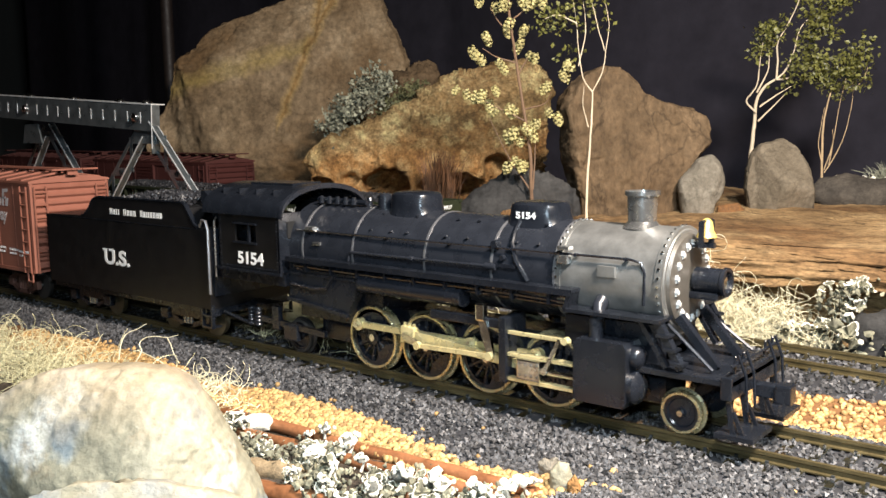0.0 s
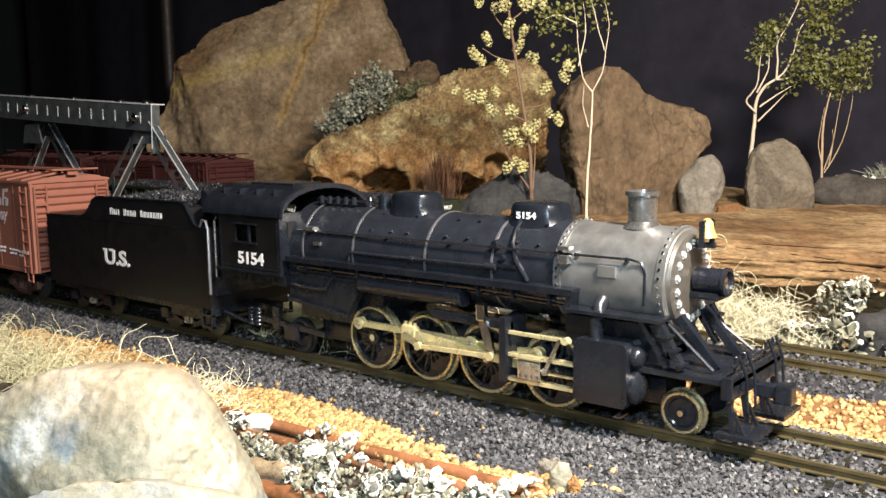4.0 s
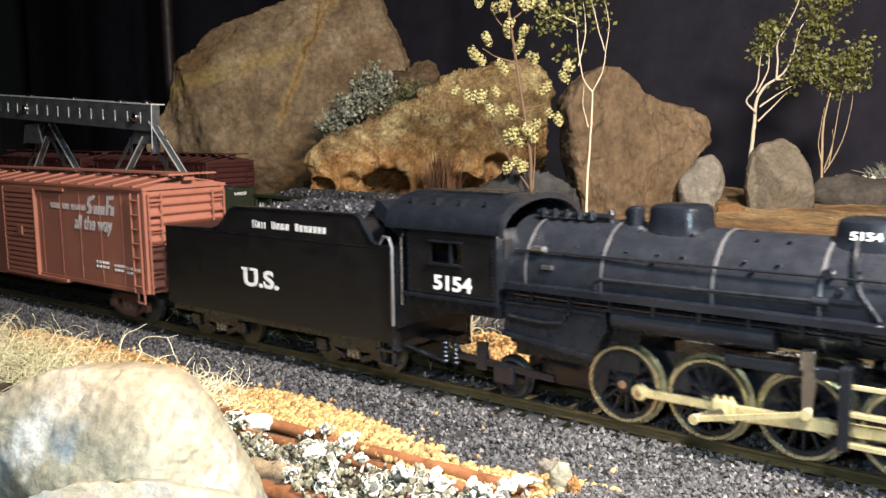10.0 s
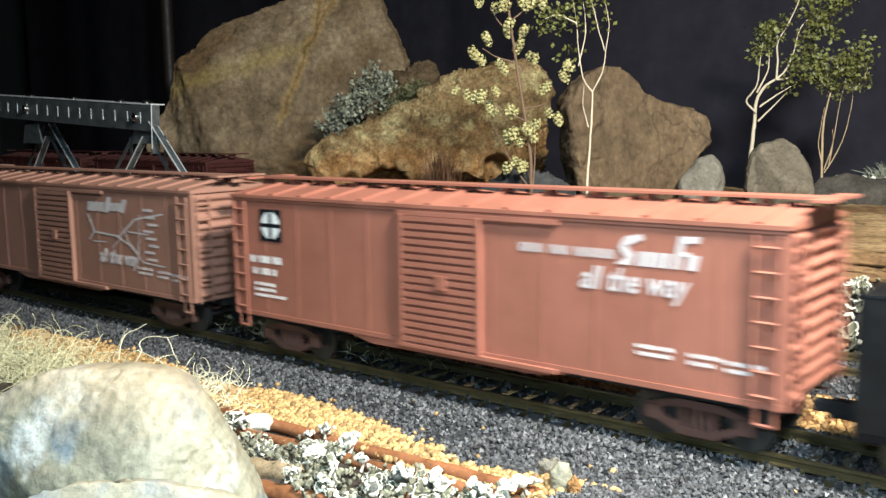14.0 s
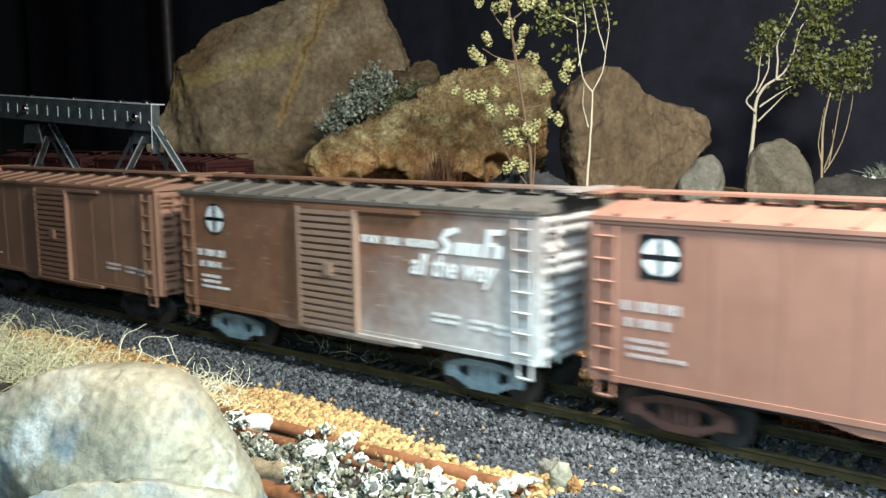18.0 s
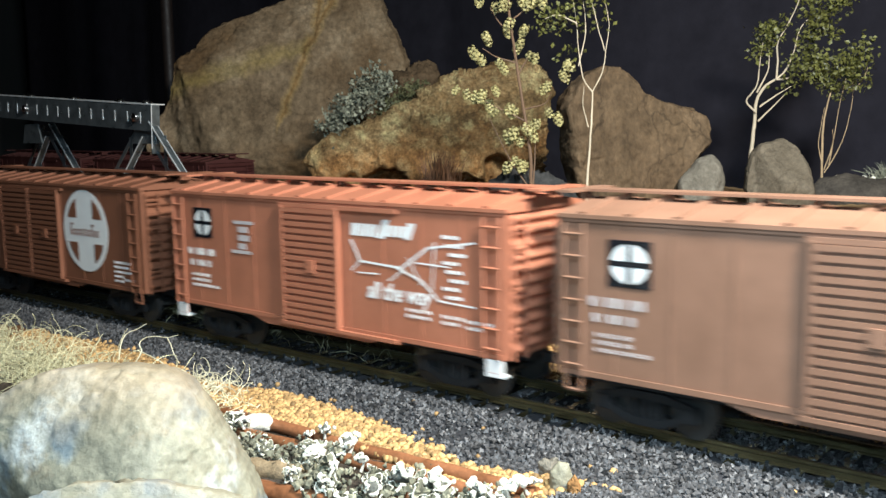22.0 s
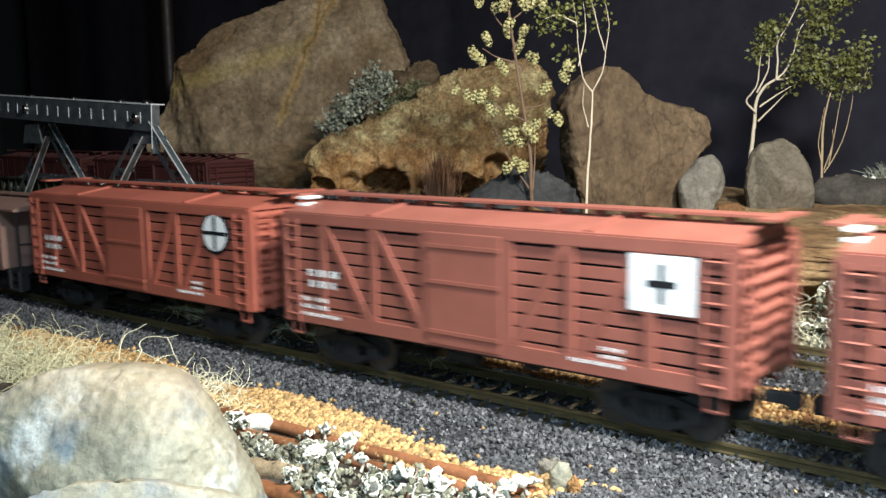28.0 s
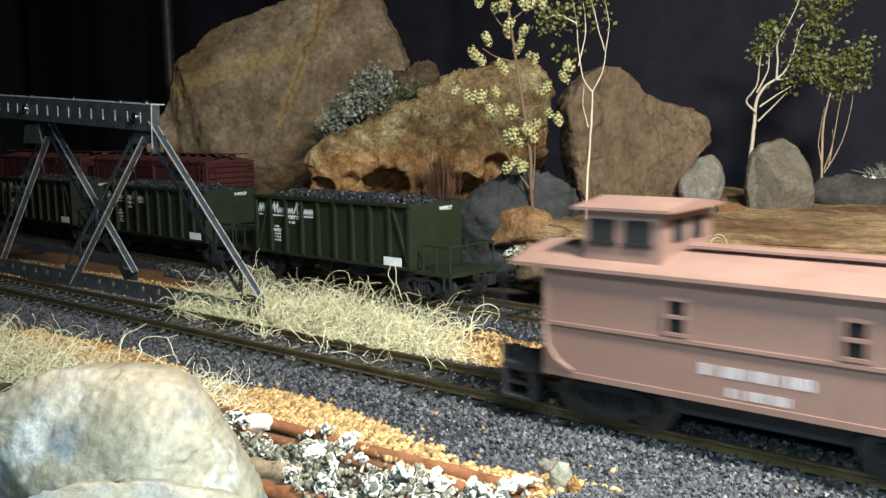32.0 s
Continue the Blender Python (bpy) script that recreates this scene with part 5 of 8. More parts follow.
    for s in (-1, 1):
        for x in (x0 - 5.5, x1 + 4.8):
            bm = B()
            box(bm, x - 3.1, x + 3.1, *sorted((s * cw, s * (cw + 0.25))), 44.5, 49.5)
            box(bm, x - 3.6, x + 3.6, *sorted((s * cw, s * (cw + 0.6))), 43.7, 44.5)
            part("cupola_window", bm, HOLE, cup)
    for x in (x0, x1):
        for y in (-5, 5):
            bm = B()
            box(bm, *sorted((x, x + (0.25 if x == x0 else -0.25))), y - 3, y + 3, 44.5, 49.5)
            part("cupola_window", bm, HOLE, cup)
    for x, o in ((0, 1), (-L, -1)):
        bm = B()
        box(bm, *sorted((x, x + o * 13)), -w + 1, w - 1, 11.6, 13.2)
        pf = part("platform", bm, UNDER, car, "end platform")
        for s in (-1, 1):
            bm = B()
            for k, zz in enumerate((4.6, 7.8)):
                box(bm, *sorted((x + o * 4, x + o * 12)), *sorted((s * (w - 3 + k * -1.6), s * (w + 0.2 - k * 1.6))), zz, zz + 0.7)
            box(bm, *sorted((x + o * 3.6, x + o * 4.2)), *sorted((s * (w - 4.5), s * w)), 4.4, 13)
            box(bm, *sorted((x + o * 11.8, x + o * 12.4)), *sorted((s * (w - 4.5), s * w)), 4.4, 13)
            part("step", bm, UNDER, pf)
        bm = B()
        for s in (-1, 1):
            rod(bm, (x + o * 12.5, s * (w - 1), 13), (x + o * 12.5, s * (w - 1), ze), 0.5, 6)
            rod(bm, (x + o * 12.5, s * 5, 13), (x + o * 12.5, s * 5, 24), 0.4, 6)
            rod(bm, (x + o * 12.5, s * 5, 24), (x + o * 12.5, s * (w - 1), 24), 0.4, 6)
        part("railing", bm, UNDER, car)
        bm = B()
        box(bm, *sorted((x, x + o * 0.4)), -3.6, 3.6, 13.4, 34)
        part("end_door", bm, CABOOSE_M, car)
    bm = B()
    box(bm, 12, -L - 12, -4, 4, 9.5, 12)
    box(bm, -30, -66, -15, 15, 8.5, 12.6, 0.4)
    part("underframe", bm, UNDER, car)
    for x in (-15, -L + 15):
        truck(car, x, UNDER, 19)
    coupler(car, 13, 1), coupler(car, -L - 13, -1)
    word_rows(car, -60, 18.6, [(0, 0, 24, 2.4), (6, -4.0, 12, 2.0)], -w - 0.05, FADED, "faded white lettering along the side")
    BODIES.append((car, F))
    return car


van = caboose(-1814.5)
for piece in van.children:
    if not piece.name.startswith(("truck", "coupler")):
        piece.location.z -= 1.8 * MM


# ---- the locomotive and its tender (local x is the place at rest) ----
MOVERS = []  # (object, function of the way gone)
AXLES, CRANK, TREAD, HUB = [-175.6, -155.5, -135.4, -115.3], 5.2, 9.1, 9.3
START = radians(133)
loco = thing("steam_locomotive", (0, 0, 0), "black steam locomotive with grey smokebox and brass rods", "locomotive", "engine of the train")
BODIES.append((loco, 0.0))
ZB = 33.2

# boiler and its bands
bm = B()
lathe(bm, [(-207, 13.0), (-182, 13.0), (-170, 12.6), (-150, 12.3), (-113.5, 12.2)], (0, 0, ZB), "x", 48)
boiler = part("boiler", bm, BOILER, loco, "dark boiler jacket", smooth=True)
for x, r in ((-200.8, 13.1), (-180.2, 13.0), (-154.1, 12.45), (-132.3, 12.35), (-113.8, 12.5)):
    bm = B()
    lathe(bm, [(-0.32, r - 0.3), (-0.32, r + 0.1), (0.32, r + 0.1), (0.32, r - 0.3)], (x, 0, ZB), "x", 48)
    part("boiler_band", bm, BAND, boiler, "bright thin boiler band", smooth=True)
bm = B()
rnd = random.Random(3)
for x in (-195, -188, -174, -168, -161, -148, -141, -125, -120):
    for a in (118, 146):
        p = Vector((x + rnd.uniform(-1, 1), math.cos(radians(a)) * 12.6, ZB + math.sin(radians(a)) * 12.6))
        rod(bm, p, p + Vector((0, math.cos(radians(a)), math.sin(radians(a)))) * 0.5, 0.45, 6)
part("rivet", bm, BOILER, boiler)
bm = B()
lathe(bm, [(-114, 12.1), (-86.6, 12.1), (-86.0, 11.6), (-86.0, 2)], (0, 0, ZB), "x", 48)
smokebox = part("smokebox", bm, GRAPHITE, loco, "graphite grey smokebox", smooth=True)
for x in (-113.2, -87.2):
    bm = B()
    lathe(bm, [(-0.9, 11.8), (-0.9, 12.45), (0.9, 12.45), (0.9, 11.8)], (x, 0, ZB), "x", 48)
    part("smokebox_ring", bm, GRAPHITE, smokebox, smooth=True)
bm = B()
for x in (-113.2, -87.2):
    for k in range(40):
        a = k * math.tau / 40
        p = Vector((x, math.cos(a) * 12.4, ZB + math.sin(a) * 12.4))
        rod(bm, p, p + Vector((0, math.cos(a), math.sin(a))) * 0.35, 0.33, 5)
tagged(part("ring_rivet", bm, NICKEL, smokebox), kind="stuff")
bm = B()
lathe(bm, [(-86.1, 11.0), (-85.2, 10.6), (-84.6, 8.5), (-84.2, 4.0), (-84.1, 0.5)], (0, 0, ZB), "x", 40)
front = part("smokebox_front", bm, FRONT_GREY, loco, "dusty grey smokebox front", smooth=True)
for k in range(18):
    bm = B()
    a = (k + 0.5) * math.tau / 18
    p = Vector((-84.9, math.cos(a) * 8.5, ZB + math.sin(a) * 8.5))
    rod(bm, p, p + Vector((0.9, 0, 0)), 0.6, 8)
    box(bm, -85.0, -84.3, p.y - 0.4, p.y + 0.4, p.z - 0.9, p.z + 0.9)
    part("door_clamp", bm, STRIP, front, "small bright clamp")
bm = B()
box(bm, -102.2, -97.6, -12.6, -11.4, 34.2, 36.8, 0.1)
part("inspection_plate", bm, GRAPHITE, smokebox)
bm = B()
lathe(bm, [(44.6, 5.0), (45.3, 4.0), (46.2, 3.3), (51.9, 3.5), (52.3, 4.1), (53.2, 4.1), (53.2, 3.1), (48, 2.8)], (-97.3, 0, 0), "z", 28)
part("smokestack", bm, STACKM, loco, "bright iron smokestack", smooth=True)
# headlight on its bracket
bm = B()
lathe(bm, [(-83.6, 2.9), (-77.4, 2.9), (-77.0, 3.3), (-76.2, 3.3), (-76.2, 2.5), (-77.2, 2.4)], (0, 0, 33.6), "x", 24)
box(bm, -84.4, -77.5, -2.6, 2.6, 29.6, 31.2, 0.2)
head = part("headlight", bm, BLACK, loco, "black headlight on the smokebox door", smooth=True)
bm = B()
lathe(bm, [(-77.1, 2.3), (-76.7, 1.6), (-76.6, 0.2)], (0, 0, 33.6), "x", 20)
part("lens", bm, NICKEL, head, smooth=True)
# bell
bm = B()
lathe(bm, [(43.4, 2.3), (44.0, 2.1), (45.0, 1.6), (46.8, 1.3), (47.5, 0.7), (47.7, 0.1)], (-81.5, 0, 0), "z", 20)
bell = part("bell", bm, GOLD, loco, "polished brass bell", smooth=True)
bm = B()
box(bm, -85.5, -79.5, -0.5, 0.5, 41.0, 42.2)
for y in (-2.8, 2.8):
    box(bm, -82.1, -80.9, y - 0.3, y + 0.3, 41.2, 47.1)
box(bm, -82.1, -80.9, -2.8, 2.8, 41.2, 42.0)
rod(bm, (-81.5, -2.8, 47.0), (-81.5, 2.8, 47.0), 0.35, 6)
part("bell_bracket", bm, BLACK, bell)


def dome(x0, x1, wy, z0, z1, name):
    bm = B()
    cx, hx = (x0 + x1) / 2, (x1 - x0) / 2
    rings, seg = [], 32
    for z, k in ((z0 - 2.2, 1.45), (z0 - 0.5, 1.16), (z0 + 0.6, 1.03), (z0 + 1.6, 1.0), (z1 - 1.6, 0.99), (z1 - 0.6, 0.94), (z1 - 0.1, 0.82), (z1 + 0.1, 0.55)):
        ring = []
        for i in range(seg):
            a = i * math.tau / seg
            c, s = math.cos(a), math.sin(a)
            e = 0.62
            px, py = abs(c) ** e * (1 if c > 0 else -1), abs(s) ** e * (1 if s > 0 else -1)
            drop = 0.0 if z > z0 else -abs(py) * 3.2
            ring.append(bm.verts.new((cx + px * hx * k, py * wy * k, z + drop)))
        rings.append(ring)
    for a, b in zip(rings, rings[1:]):
        for i in range(seg):
            bm.faces.new((a[i], a[(i + 1) % seg], b[(i + 1) % seg], b[i]))
    bm.faces.new(rings[-1]), bm.faces.new(rings[0][::-1])
    return part(name, bm, BLACK, loco, "glossy black " + name.replace("_", " "), smooth=True)


dome(-173.6, -160.0, 6.0, 45.3, 50.6, "steam_dome")
sand = dome(-132.6, -118.2, 6.2, 45.2, 49.6, "sand_dome")
letters("number", "5154", 2.3, WHITE, sand, (-128.8, -6.45, 45.7), 0.06, 1.3, "white number 5154 on the dome")
bm = B()
for x, z, h in ((-179.5, 45.4, 3.6), (-177.4, 45.4, 4.2), (-184.0, 45.8, 2.6)):
    lathe(bm, [(z, 0.9), (z + h * 0.5, 0.7), (z + h * 0.6, 1.0), (z + h, 0.6)], (x, -1.2, 0), "z", 10)
lathe(bm, [(45, 2.1), (49.3, 2.0), (49.8, 1.5), (49.9, 0.2)], (-177.0, -2.2, 0), "z", 16)
part("safety_valve", bm, BLACK, loco, smooth=True)
bm = B()
rod(bm, (-203, -3.5, 47.2), (-183, -3.5, 46.9), 0.8, 8)
for k in range(5):
    lathe(bm, [(46.2, 0.9), (48.4, 0.6)], (-201 + k * 3.4, -4.4, 0), "z", 8)
part("turret", bm, BLACK, loco, smooth=True)

# cab
CW = 16.6
bm = B()
box(bm, -207.6, -206.8, -CW, CW, 25.6, 43.6)
cab = part("cab", bm, BLACK, loco, "black riveted cab")
for s in (-1, 1):
    ya, yb = sorted((s * CW, s * (CW - 0.8)))
    bm = B()
    x0, x1, w0, w1, zlo, zhi = -235.6, -207.2, -227.6, -217.6, 34.2, 39.6
    box(bm, x0, x1, ya, yb, 25.6, zlo)
    box(bm, x0, x1, ya, yb, zhi, 44.2)
    box(bm, x0, w0, ya, yb, zlo, zhi)
    box(bm, w1, x1, ya, yb, zlo, zhi)
    side = part("cab_side", bm, TENDER_BLACK, cab, "flat black cab side")
    bm = B()
    y0, y1 = sorted((s * CW, s * (CW + 0.25)))
    for k in range(17):
        for x in (x0 + 0.8, x1 - 0.8):
            box(bm, x - 0.22, x + 0.22, y0, y1, 26.4 + k * 1.05, 26.8 + k * 1.05)
    for k in range(24):
        box(bm, x0 + 1 + k * 1.15, x0 + 1.4 + k * 1.15, y0, y1, 26.2, 26.6)
    tagged(part("cab_rivet", bm, BLACK, side), kind="stuff")
    bm = B()
    yy0, yy1 = sorted((s * CW, s * (CW + 0.6)))
    box(bm, w0 - 0.6, w1 + 0.6, yy0, yy1, zlo - 0.6, zlo)
    box(bm, w0 - 0.6, w1 + 0.6, yy0, yy1, zhi, zhi + 0.5)
    box(bm, (w0 + w1) / 2 + 1.2, (w0 + w1) / 2 + 1.9, *sorted((s * (CW - 0.5), s * (CW + 0.2))), zlo, zhi)
    part("window_frame", bm, BLACK, side)
    bm = B()
    box(bm, -236.6, -206, *sorted((s * CW, s * (CW + 1.0))), 24.9, 25.7)
    part("cab_sill", bm, BLACK, side)
    bm = B()
    tube(bm, [(-236.6, s * (CW + 0.2), 41), (-237.2, s * (CW + 0.6), 40), (-237.2, s * (CW + 0.6), 22)], 0.35, 6)
    part("cab_handrail", bm, STACKM, cab, smooth=True)
letters("number", "5154", 5.2, WHITE, loco, (-226.8, -CW - 0.08, 27.4), 0.15, 1.2, "white number 5154 on the cab")
for x in (-235.6, -207.0):
    bm = B()
    box(bm, x, x + 0.6, -CW + 3, -8, 36, 41)
    part("cab_front_window", bm, HOLE, cab)


def arch(x0, x1, half, ze, top, thick, n=14):
    bm = B()
    rows = []
    for x in (x0, x1):
        for dz in (0.0, -thick):
            rows.append([bm.verts.new((x, half * math.sin(-math.pi / 2 + math.pi * k / n), ze + dz + (top - ze) * abs(math.cos(-math.pi / 2 + math.pi * k / n)) ** 0.9)) for k in range(n + 1)])
    a, b, c, d = rows
    for k in range(n):
        bm.faces.new((a[k], a[k + 1], c[k + 1], c[k])), bm.faces.new((b[k + 1], b[k], d[k], d[k + 1]))
        bm.faces.new((a[k + 1], a[k], b[k], b[k + 1])), bm.faces.new((c[k], c[k + 1], d[k + 1], d[k]))
    bm.faces.new((a[0], c[0], d[0], b[0])), bm.faces.new((c[n], a[n], b[n], d[n]))
    return bm


part("cab_roof", arch(-242.5, -204.5, CW + 1.0, 43.4, 51.6, 0.9), BLACK, cab, "arched black cab roof", smooth=True)
part("roof_edge", arch(-205.2, -203.8, CW + 1.25, 43.4, 51.9, 1.5), BOILER, cab, smooth=True)
bm = B()
box(bm, -232, -212, -6, 6, 50.9, 51.8, 0.2)
for x in (-236, -228, -220, -212):
    box(bm, x - 0.25, x + 0.25, -14, -6, 47.2, 50.3)
part("roof_hatch", bm, BLACK, cab)
bm = B()
box(bm, -243, -207, -15, 15, 21.5, 25.4)
part("cab_floor", bm, BLACK, cab)

# firebox sides, ash pan
for s in (-1, 1):
    bm = B()
    prism(bm, [(-206.5, 29.5), (-179, 29.5), (-178.5, 22), (-182.5, 15.6), (-207, 18.4)], *sorted((s * 10.5, s * 13.2)))
    fb = part("firebox_side", bm, BOILER, loco, "sloping grey firebox side sheet")
    bm = B()
    for k in range(4):
        box(bm, -206, -179.5, *sorted((s * 13.2, s * 13.8)), 25.4 + k * 1.15, 26.0 + k * 1.15)
    tube(bm, [(-205, s * 14.2, 22.6), (-195, s * 14.2, 22.0), (-190, s * 14.2, 22.6), (-187, s * 14.2, 26.5)], 0.45, 6)
    part("firebox_ridge", bm, BOILER, fb)
    bm = B()
    slab(bm, (-207, 18.0), (-181.8, 15.2), 1.0, *sorted((s * 13.0, s * 14.4)))
    part("mud_ring", bm, BLACK, fb)
    # running boards in two levels, with pipes below
    bm = B()
    box(bm, -205, -107, *sorted((s * 10.5, s * 16.2)), 30.2, 31.0)
    box(bm, -205, -107, *sorted((s * 15.9, s * 16.3)), 29.6, 31.1)
    box(bm, -109, -85, *sorted((s * 9, s * 16.0)), 25.8, 26.6)
    slab(bm, (-107.4, 30.6), (-109, 26.2), 0.8, *sorted((s * 10.5, s * 16.0)))
    part("running_board", bm, BLACK, loco, "narrow running board along the boiler")
    bm = B()
    rod(bm, (-176, s * 13.2, 25.4), (-140, s * 13.2, 25.4), 2.7, 16)
    part("air_reservoir", bm, BLACK, loco, smooth=True)
    bm = B()
    for z, y in ((28.4, 14.6), (27.2, 13.4), (29.2, 12.6)):
        tube(bm, [(-203, s * y, z), (-170, s * y, z - 0.3), (-130, s * y, z), (-108, s * y, z - 0.6)], 0.42, 6)
    for k in range(9):
        box(bm, -198 + k * 10.5, -197.2 + k * 10.5, *sorted((s * 12, s * 15.3)), 26.8, 30.2)
    part("pipe_run", bm, BLACK, loco, smooth=True)
    # hand rail on its knobs
    bm = B()
    ang = radians(147 if s < 0 else 33)
    hy, hz = math.cos(radians(24)) * 13.7 * s, ZB + math.sin(radians(24)) * 13.7
    tube(bm, [(-204, hy, hz), (-150, hy * 0.98, hz), (-112, hy * 0.975, hz), (-94, hy * 0.97, hz), (-91.5, hy * 0.94, hz - 0.6), (-90.6, hy * 0.94, hz - 3.0), (-90.4, hy * 1.0, hz - 10)], 0.33, 6)
    for x in (-190, -168, -146, -126, -108, -95):
        rod(bm, (x, hy * 0.9, hz - 0.2), (x, hy, hz), 0.5, 6)
    part("hand_rail", bm, BLACK, loco, "thin hand rail along the boiler", smooth=True)
    # feed pipe low on the boiler's flank
    bm = B()
    tube(bm, [(-181.5, s * 13.2, 31.2), (-181.3, s * 13.3, 33.2), (-180.4, s * 13.3, 33.8), (-160, s * 13.0, 33.8), (-134, s * 12.9, 34.0), (-131.5, s * 12.9, 34.0)], 0.42, 7)
    lathe(bm, [(-158.6, 0.7), (-157.4, 0.7)], (0, s * 13.0, 33.8), "x", 10)
    lathe(bm, [(-133.6, 0.85), (-130.4, 0.85)], (0, s * 12.9, 34.0), "x", 10)
    part("feed_pipe", bm, BOILER, loco, "thin feed pipe along the boiler", smooth=True)
    # sand pipe, injector and pump gear on the boiler's flank
    bm = B()
    tube(bm, [(-127.5, s * 6.0, 45.4), (-127, s * 9.2, 42.5), (-126.4, s * 11.4, 40), (-124.8, s * 12.4, 36), (-121, s * 12.8, 31.2)], 0.6, 7)
    lathe(bm, [(s * 11.2, 1.2), (s * 13.0, 1.0)][::s], (-131, 0, 39.5), "y", 10)
    lathe(bm, [(s * 11.6, 0.9), (s * 13.2, 0.7)][::s], (-128.6, 0, 36.4), "y", 10)
    box(bm, -133, -124.5, *sorted((s * 12, s * 13.0)), 34.0, 34.9)
    part("sand_pipe", bm, BLACK, loco, smooth=True)
    for x, z, wide, high in ((-197.5, 39.5, 1.6, 0.5), (-194.5, 35.2, 1.6, 0.5), (-110.8, 40.2, 1.6, 0.5), (-111.0, 37.5, 1.4, 1.0)):
        bm = B()
        box(bm, x - wide, x + wide, *sorted((s * 11.2, s * 13.4)), z - high, z + high, 0.15)
        part("wash_out_plug", bm, STACKM, loco)
    bm = B()
    tube(bm, [(-101.5, s * 9.6, 29.5), (-101.5, s * 12.2, 27.4), (-101.5, s * 13.6, 24.6), (-101.5, s * 13.8, 20)], 1.7, 14)
    part("steam_pipe", bm, BOILER, loco, "short grey steam pipe", smooth=True)
    # cylinder block
    bm = B()
    prism(bm, [(-105.2, 7.2), (-104.6, 5.9), (-92.4, 5.9), (-91.8, 7.2), (-91.8, 19.4), (-92.6, 20.5), (-104.4, 20.5), (-105.2, 19.4)], *sorted((s * 10.2, s * 17.8)))
    cyl = part("cylinder", bm, BLACK, loco, "black cylinder block with riveted edges")
    for z, r in ((10.4, 3.9), (17.2, 2.7)):
        bm = B()
        lathe(bm, [(-91.9, r), (-90.6, r), (-89.8, r * 0.8), (-89.2, r * 0.45), (-89.0, 0.1)], (0, s * 13.8, z), "x", 22)
        part("cylinder_head", bm, BLACK, cyl, smooth=True)
    bm = B()
    for x in (-104.8, -92.2):
        for k in range(12):
            box(bm, x - 0.25, x + 0.25, *sorted((s * 17.8, s * 18.05)), 6.6 + k * 1.15, 7.0 + k * 1.15)
    tagged(part("cylinder_rivet", bm, BLACK, cyl), kind="stuff")
    # cross-head guides and the upright yoke plate
    bm = B()
    box(bm, -126, -105, *sorted((s * 14.2, s * 16.2)), 13.0, 13.8)
    box(bm, -126, -105, *sorted((s * 14.2, s * 16.2)), 6.9, 7.7)
    part("crosshead_guide", bm, BRASS, loco, "pale brass guide bars")
    bm = B()
    box(bm, -126.8, -124.6, *sorted((s * 8, s * 17.0)), 6.2, 22.5, 0.3)
    box(bm, -150, -124.6, *sorted((s * 13.6, s * 15.2)), 19.0, 21.4, 0.3)
    part("guide_yoke", bm, BLACK, loco)
    bm = B()
    box(bm, -124.6, -107, *sorted((s * 15.4, s * 16.2)), 18.4, 19.4, 0.2)
    rod(bm, (-108.2, s * 15.2, 18.9), (-108.2, s * 16.9, 18.9), 0.9, 10)
    part("radius_rod", bm, BRASS, loco)
    bm = B()
    box(bm, -134.2, -131.4, *sorted((s * 14.8, s * 16.6)), 20.6, 25.0, 0.4)
    part("lifting_arm", bm, NICKEL, loco)
    # pilot braces and steps
    bm = B()
    tube(bm, [(-88, s * 9.5, 26.4), (-74.5, s * 11.5, 16.2)], 0.45, 6)
    part("smokebox_brace", bm, BOILER, loco, smooth=True)
    bm = B()
    slab(bm, (-86.5, 26.2), (-80.6, 16.0), 1.6, *sorted((s * 12.6, s * 14.6)))
    slab(bm, (-90.5, 26.0), (-84.0, 16.0), 1.0, *sorted((s * 12.6, s * 14.6)))
    for k in range(3):
        box(bm, -86 + k * 1.7, -83 + k * 1.7, *sorted((s * 12.4, s * 15.4)), 22.8 - k * 2.9, 23.4 - k * 2.9)
    part("front_step", bm, BLACK, loco)
    bm = B()
    slab(bm, (-84.6, 26.0), (-75.5, 15.5), 1.8, *sorted((s * 5.5, s * 7.5)))
    part("front_strut", bm, BLACK, loco)

bm = B()
box(bm, -201, -88, -5.5, 5.5, 5.0, 17.5)
box(bm, -206, -172, -9.5, 9.5, 12, 22)
box(bm, -112, -88, -10, 10, 14, 24)
part("main_frame", bm, BLACK, loco)
bm = B()
box(bm, -92, -69, -14.5, 14.5, 14.0, 15.4, 0.2)
box(bm, -71.5, -69.0, -14.8, 14.8, 11.2, 16.2, 0.3)
part("pilot_deck", bm, BLACK, loco, "front deck and buffer beam")
for s in (-1, 1):
    bm = B()
    prism(bm, [(-72.5, 3.0), (-64.2, 3.0), (-64.2, 4.0), (-72.5, 4.0)], *sorted((s * 3.6, s * 15.0)))
    board = part("pilot_board", bm, BLACK, loco, "low black footboard under the beam")
    bm = B()
    for y in (5.0, 13.0):
        slab(bm, (-70.2, 10.5), (-69.0, 3.6), 1.1, *sorted((s * (y - 0.6), s * (y + 0.6))))
        slab(bm, (-69.2, 8.5), (-67.0, 3.8), 0.7, *sorted((s * (y - 0.4), s * (y + 0.4))))
    part("board_bracket", bm, BLACK, board)
bm = B()
box(bm, -69, -62.5, -1.4, 1.4, 9.2, 12.2, 0.3)
box(bm, -64.5, -61, -2.2, 1.6, 8.4, 12.8, 0.5)
part("coupler", bm, BLACK, loco)
bm = B()
for y in (-11, -6.5, 6.5, 11):
    tube(bm, [(-70, y, 16.4), (-69.8, y, 20.0), (-69.2, y, 20.4), (-67.5, y, 16), (-67, y, 8.5)], 0.35, 6)
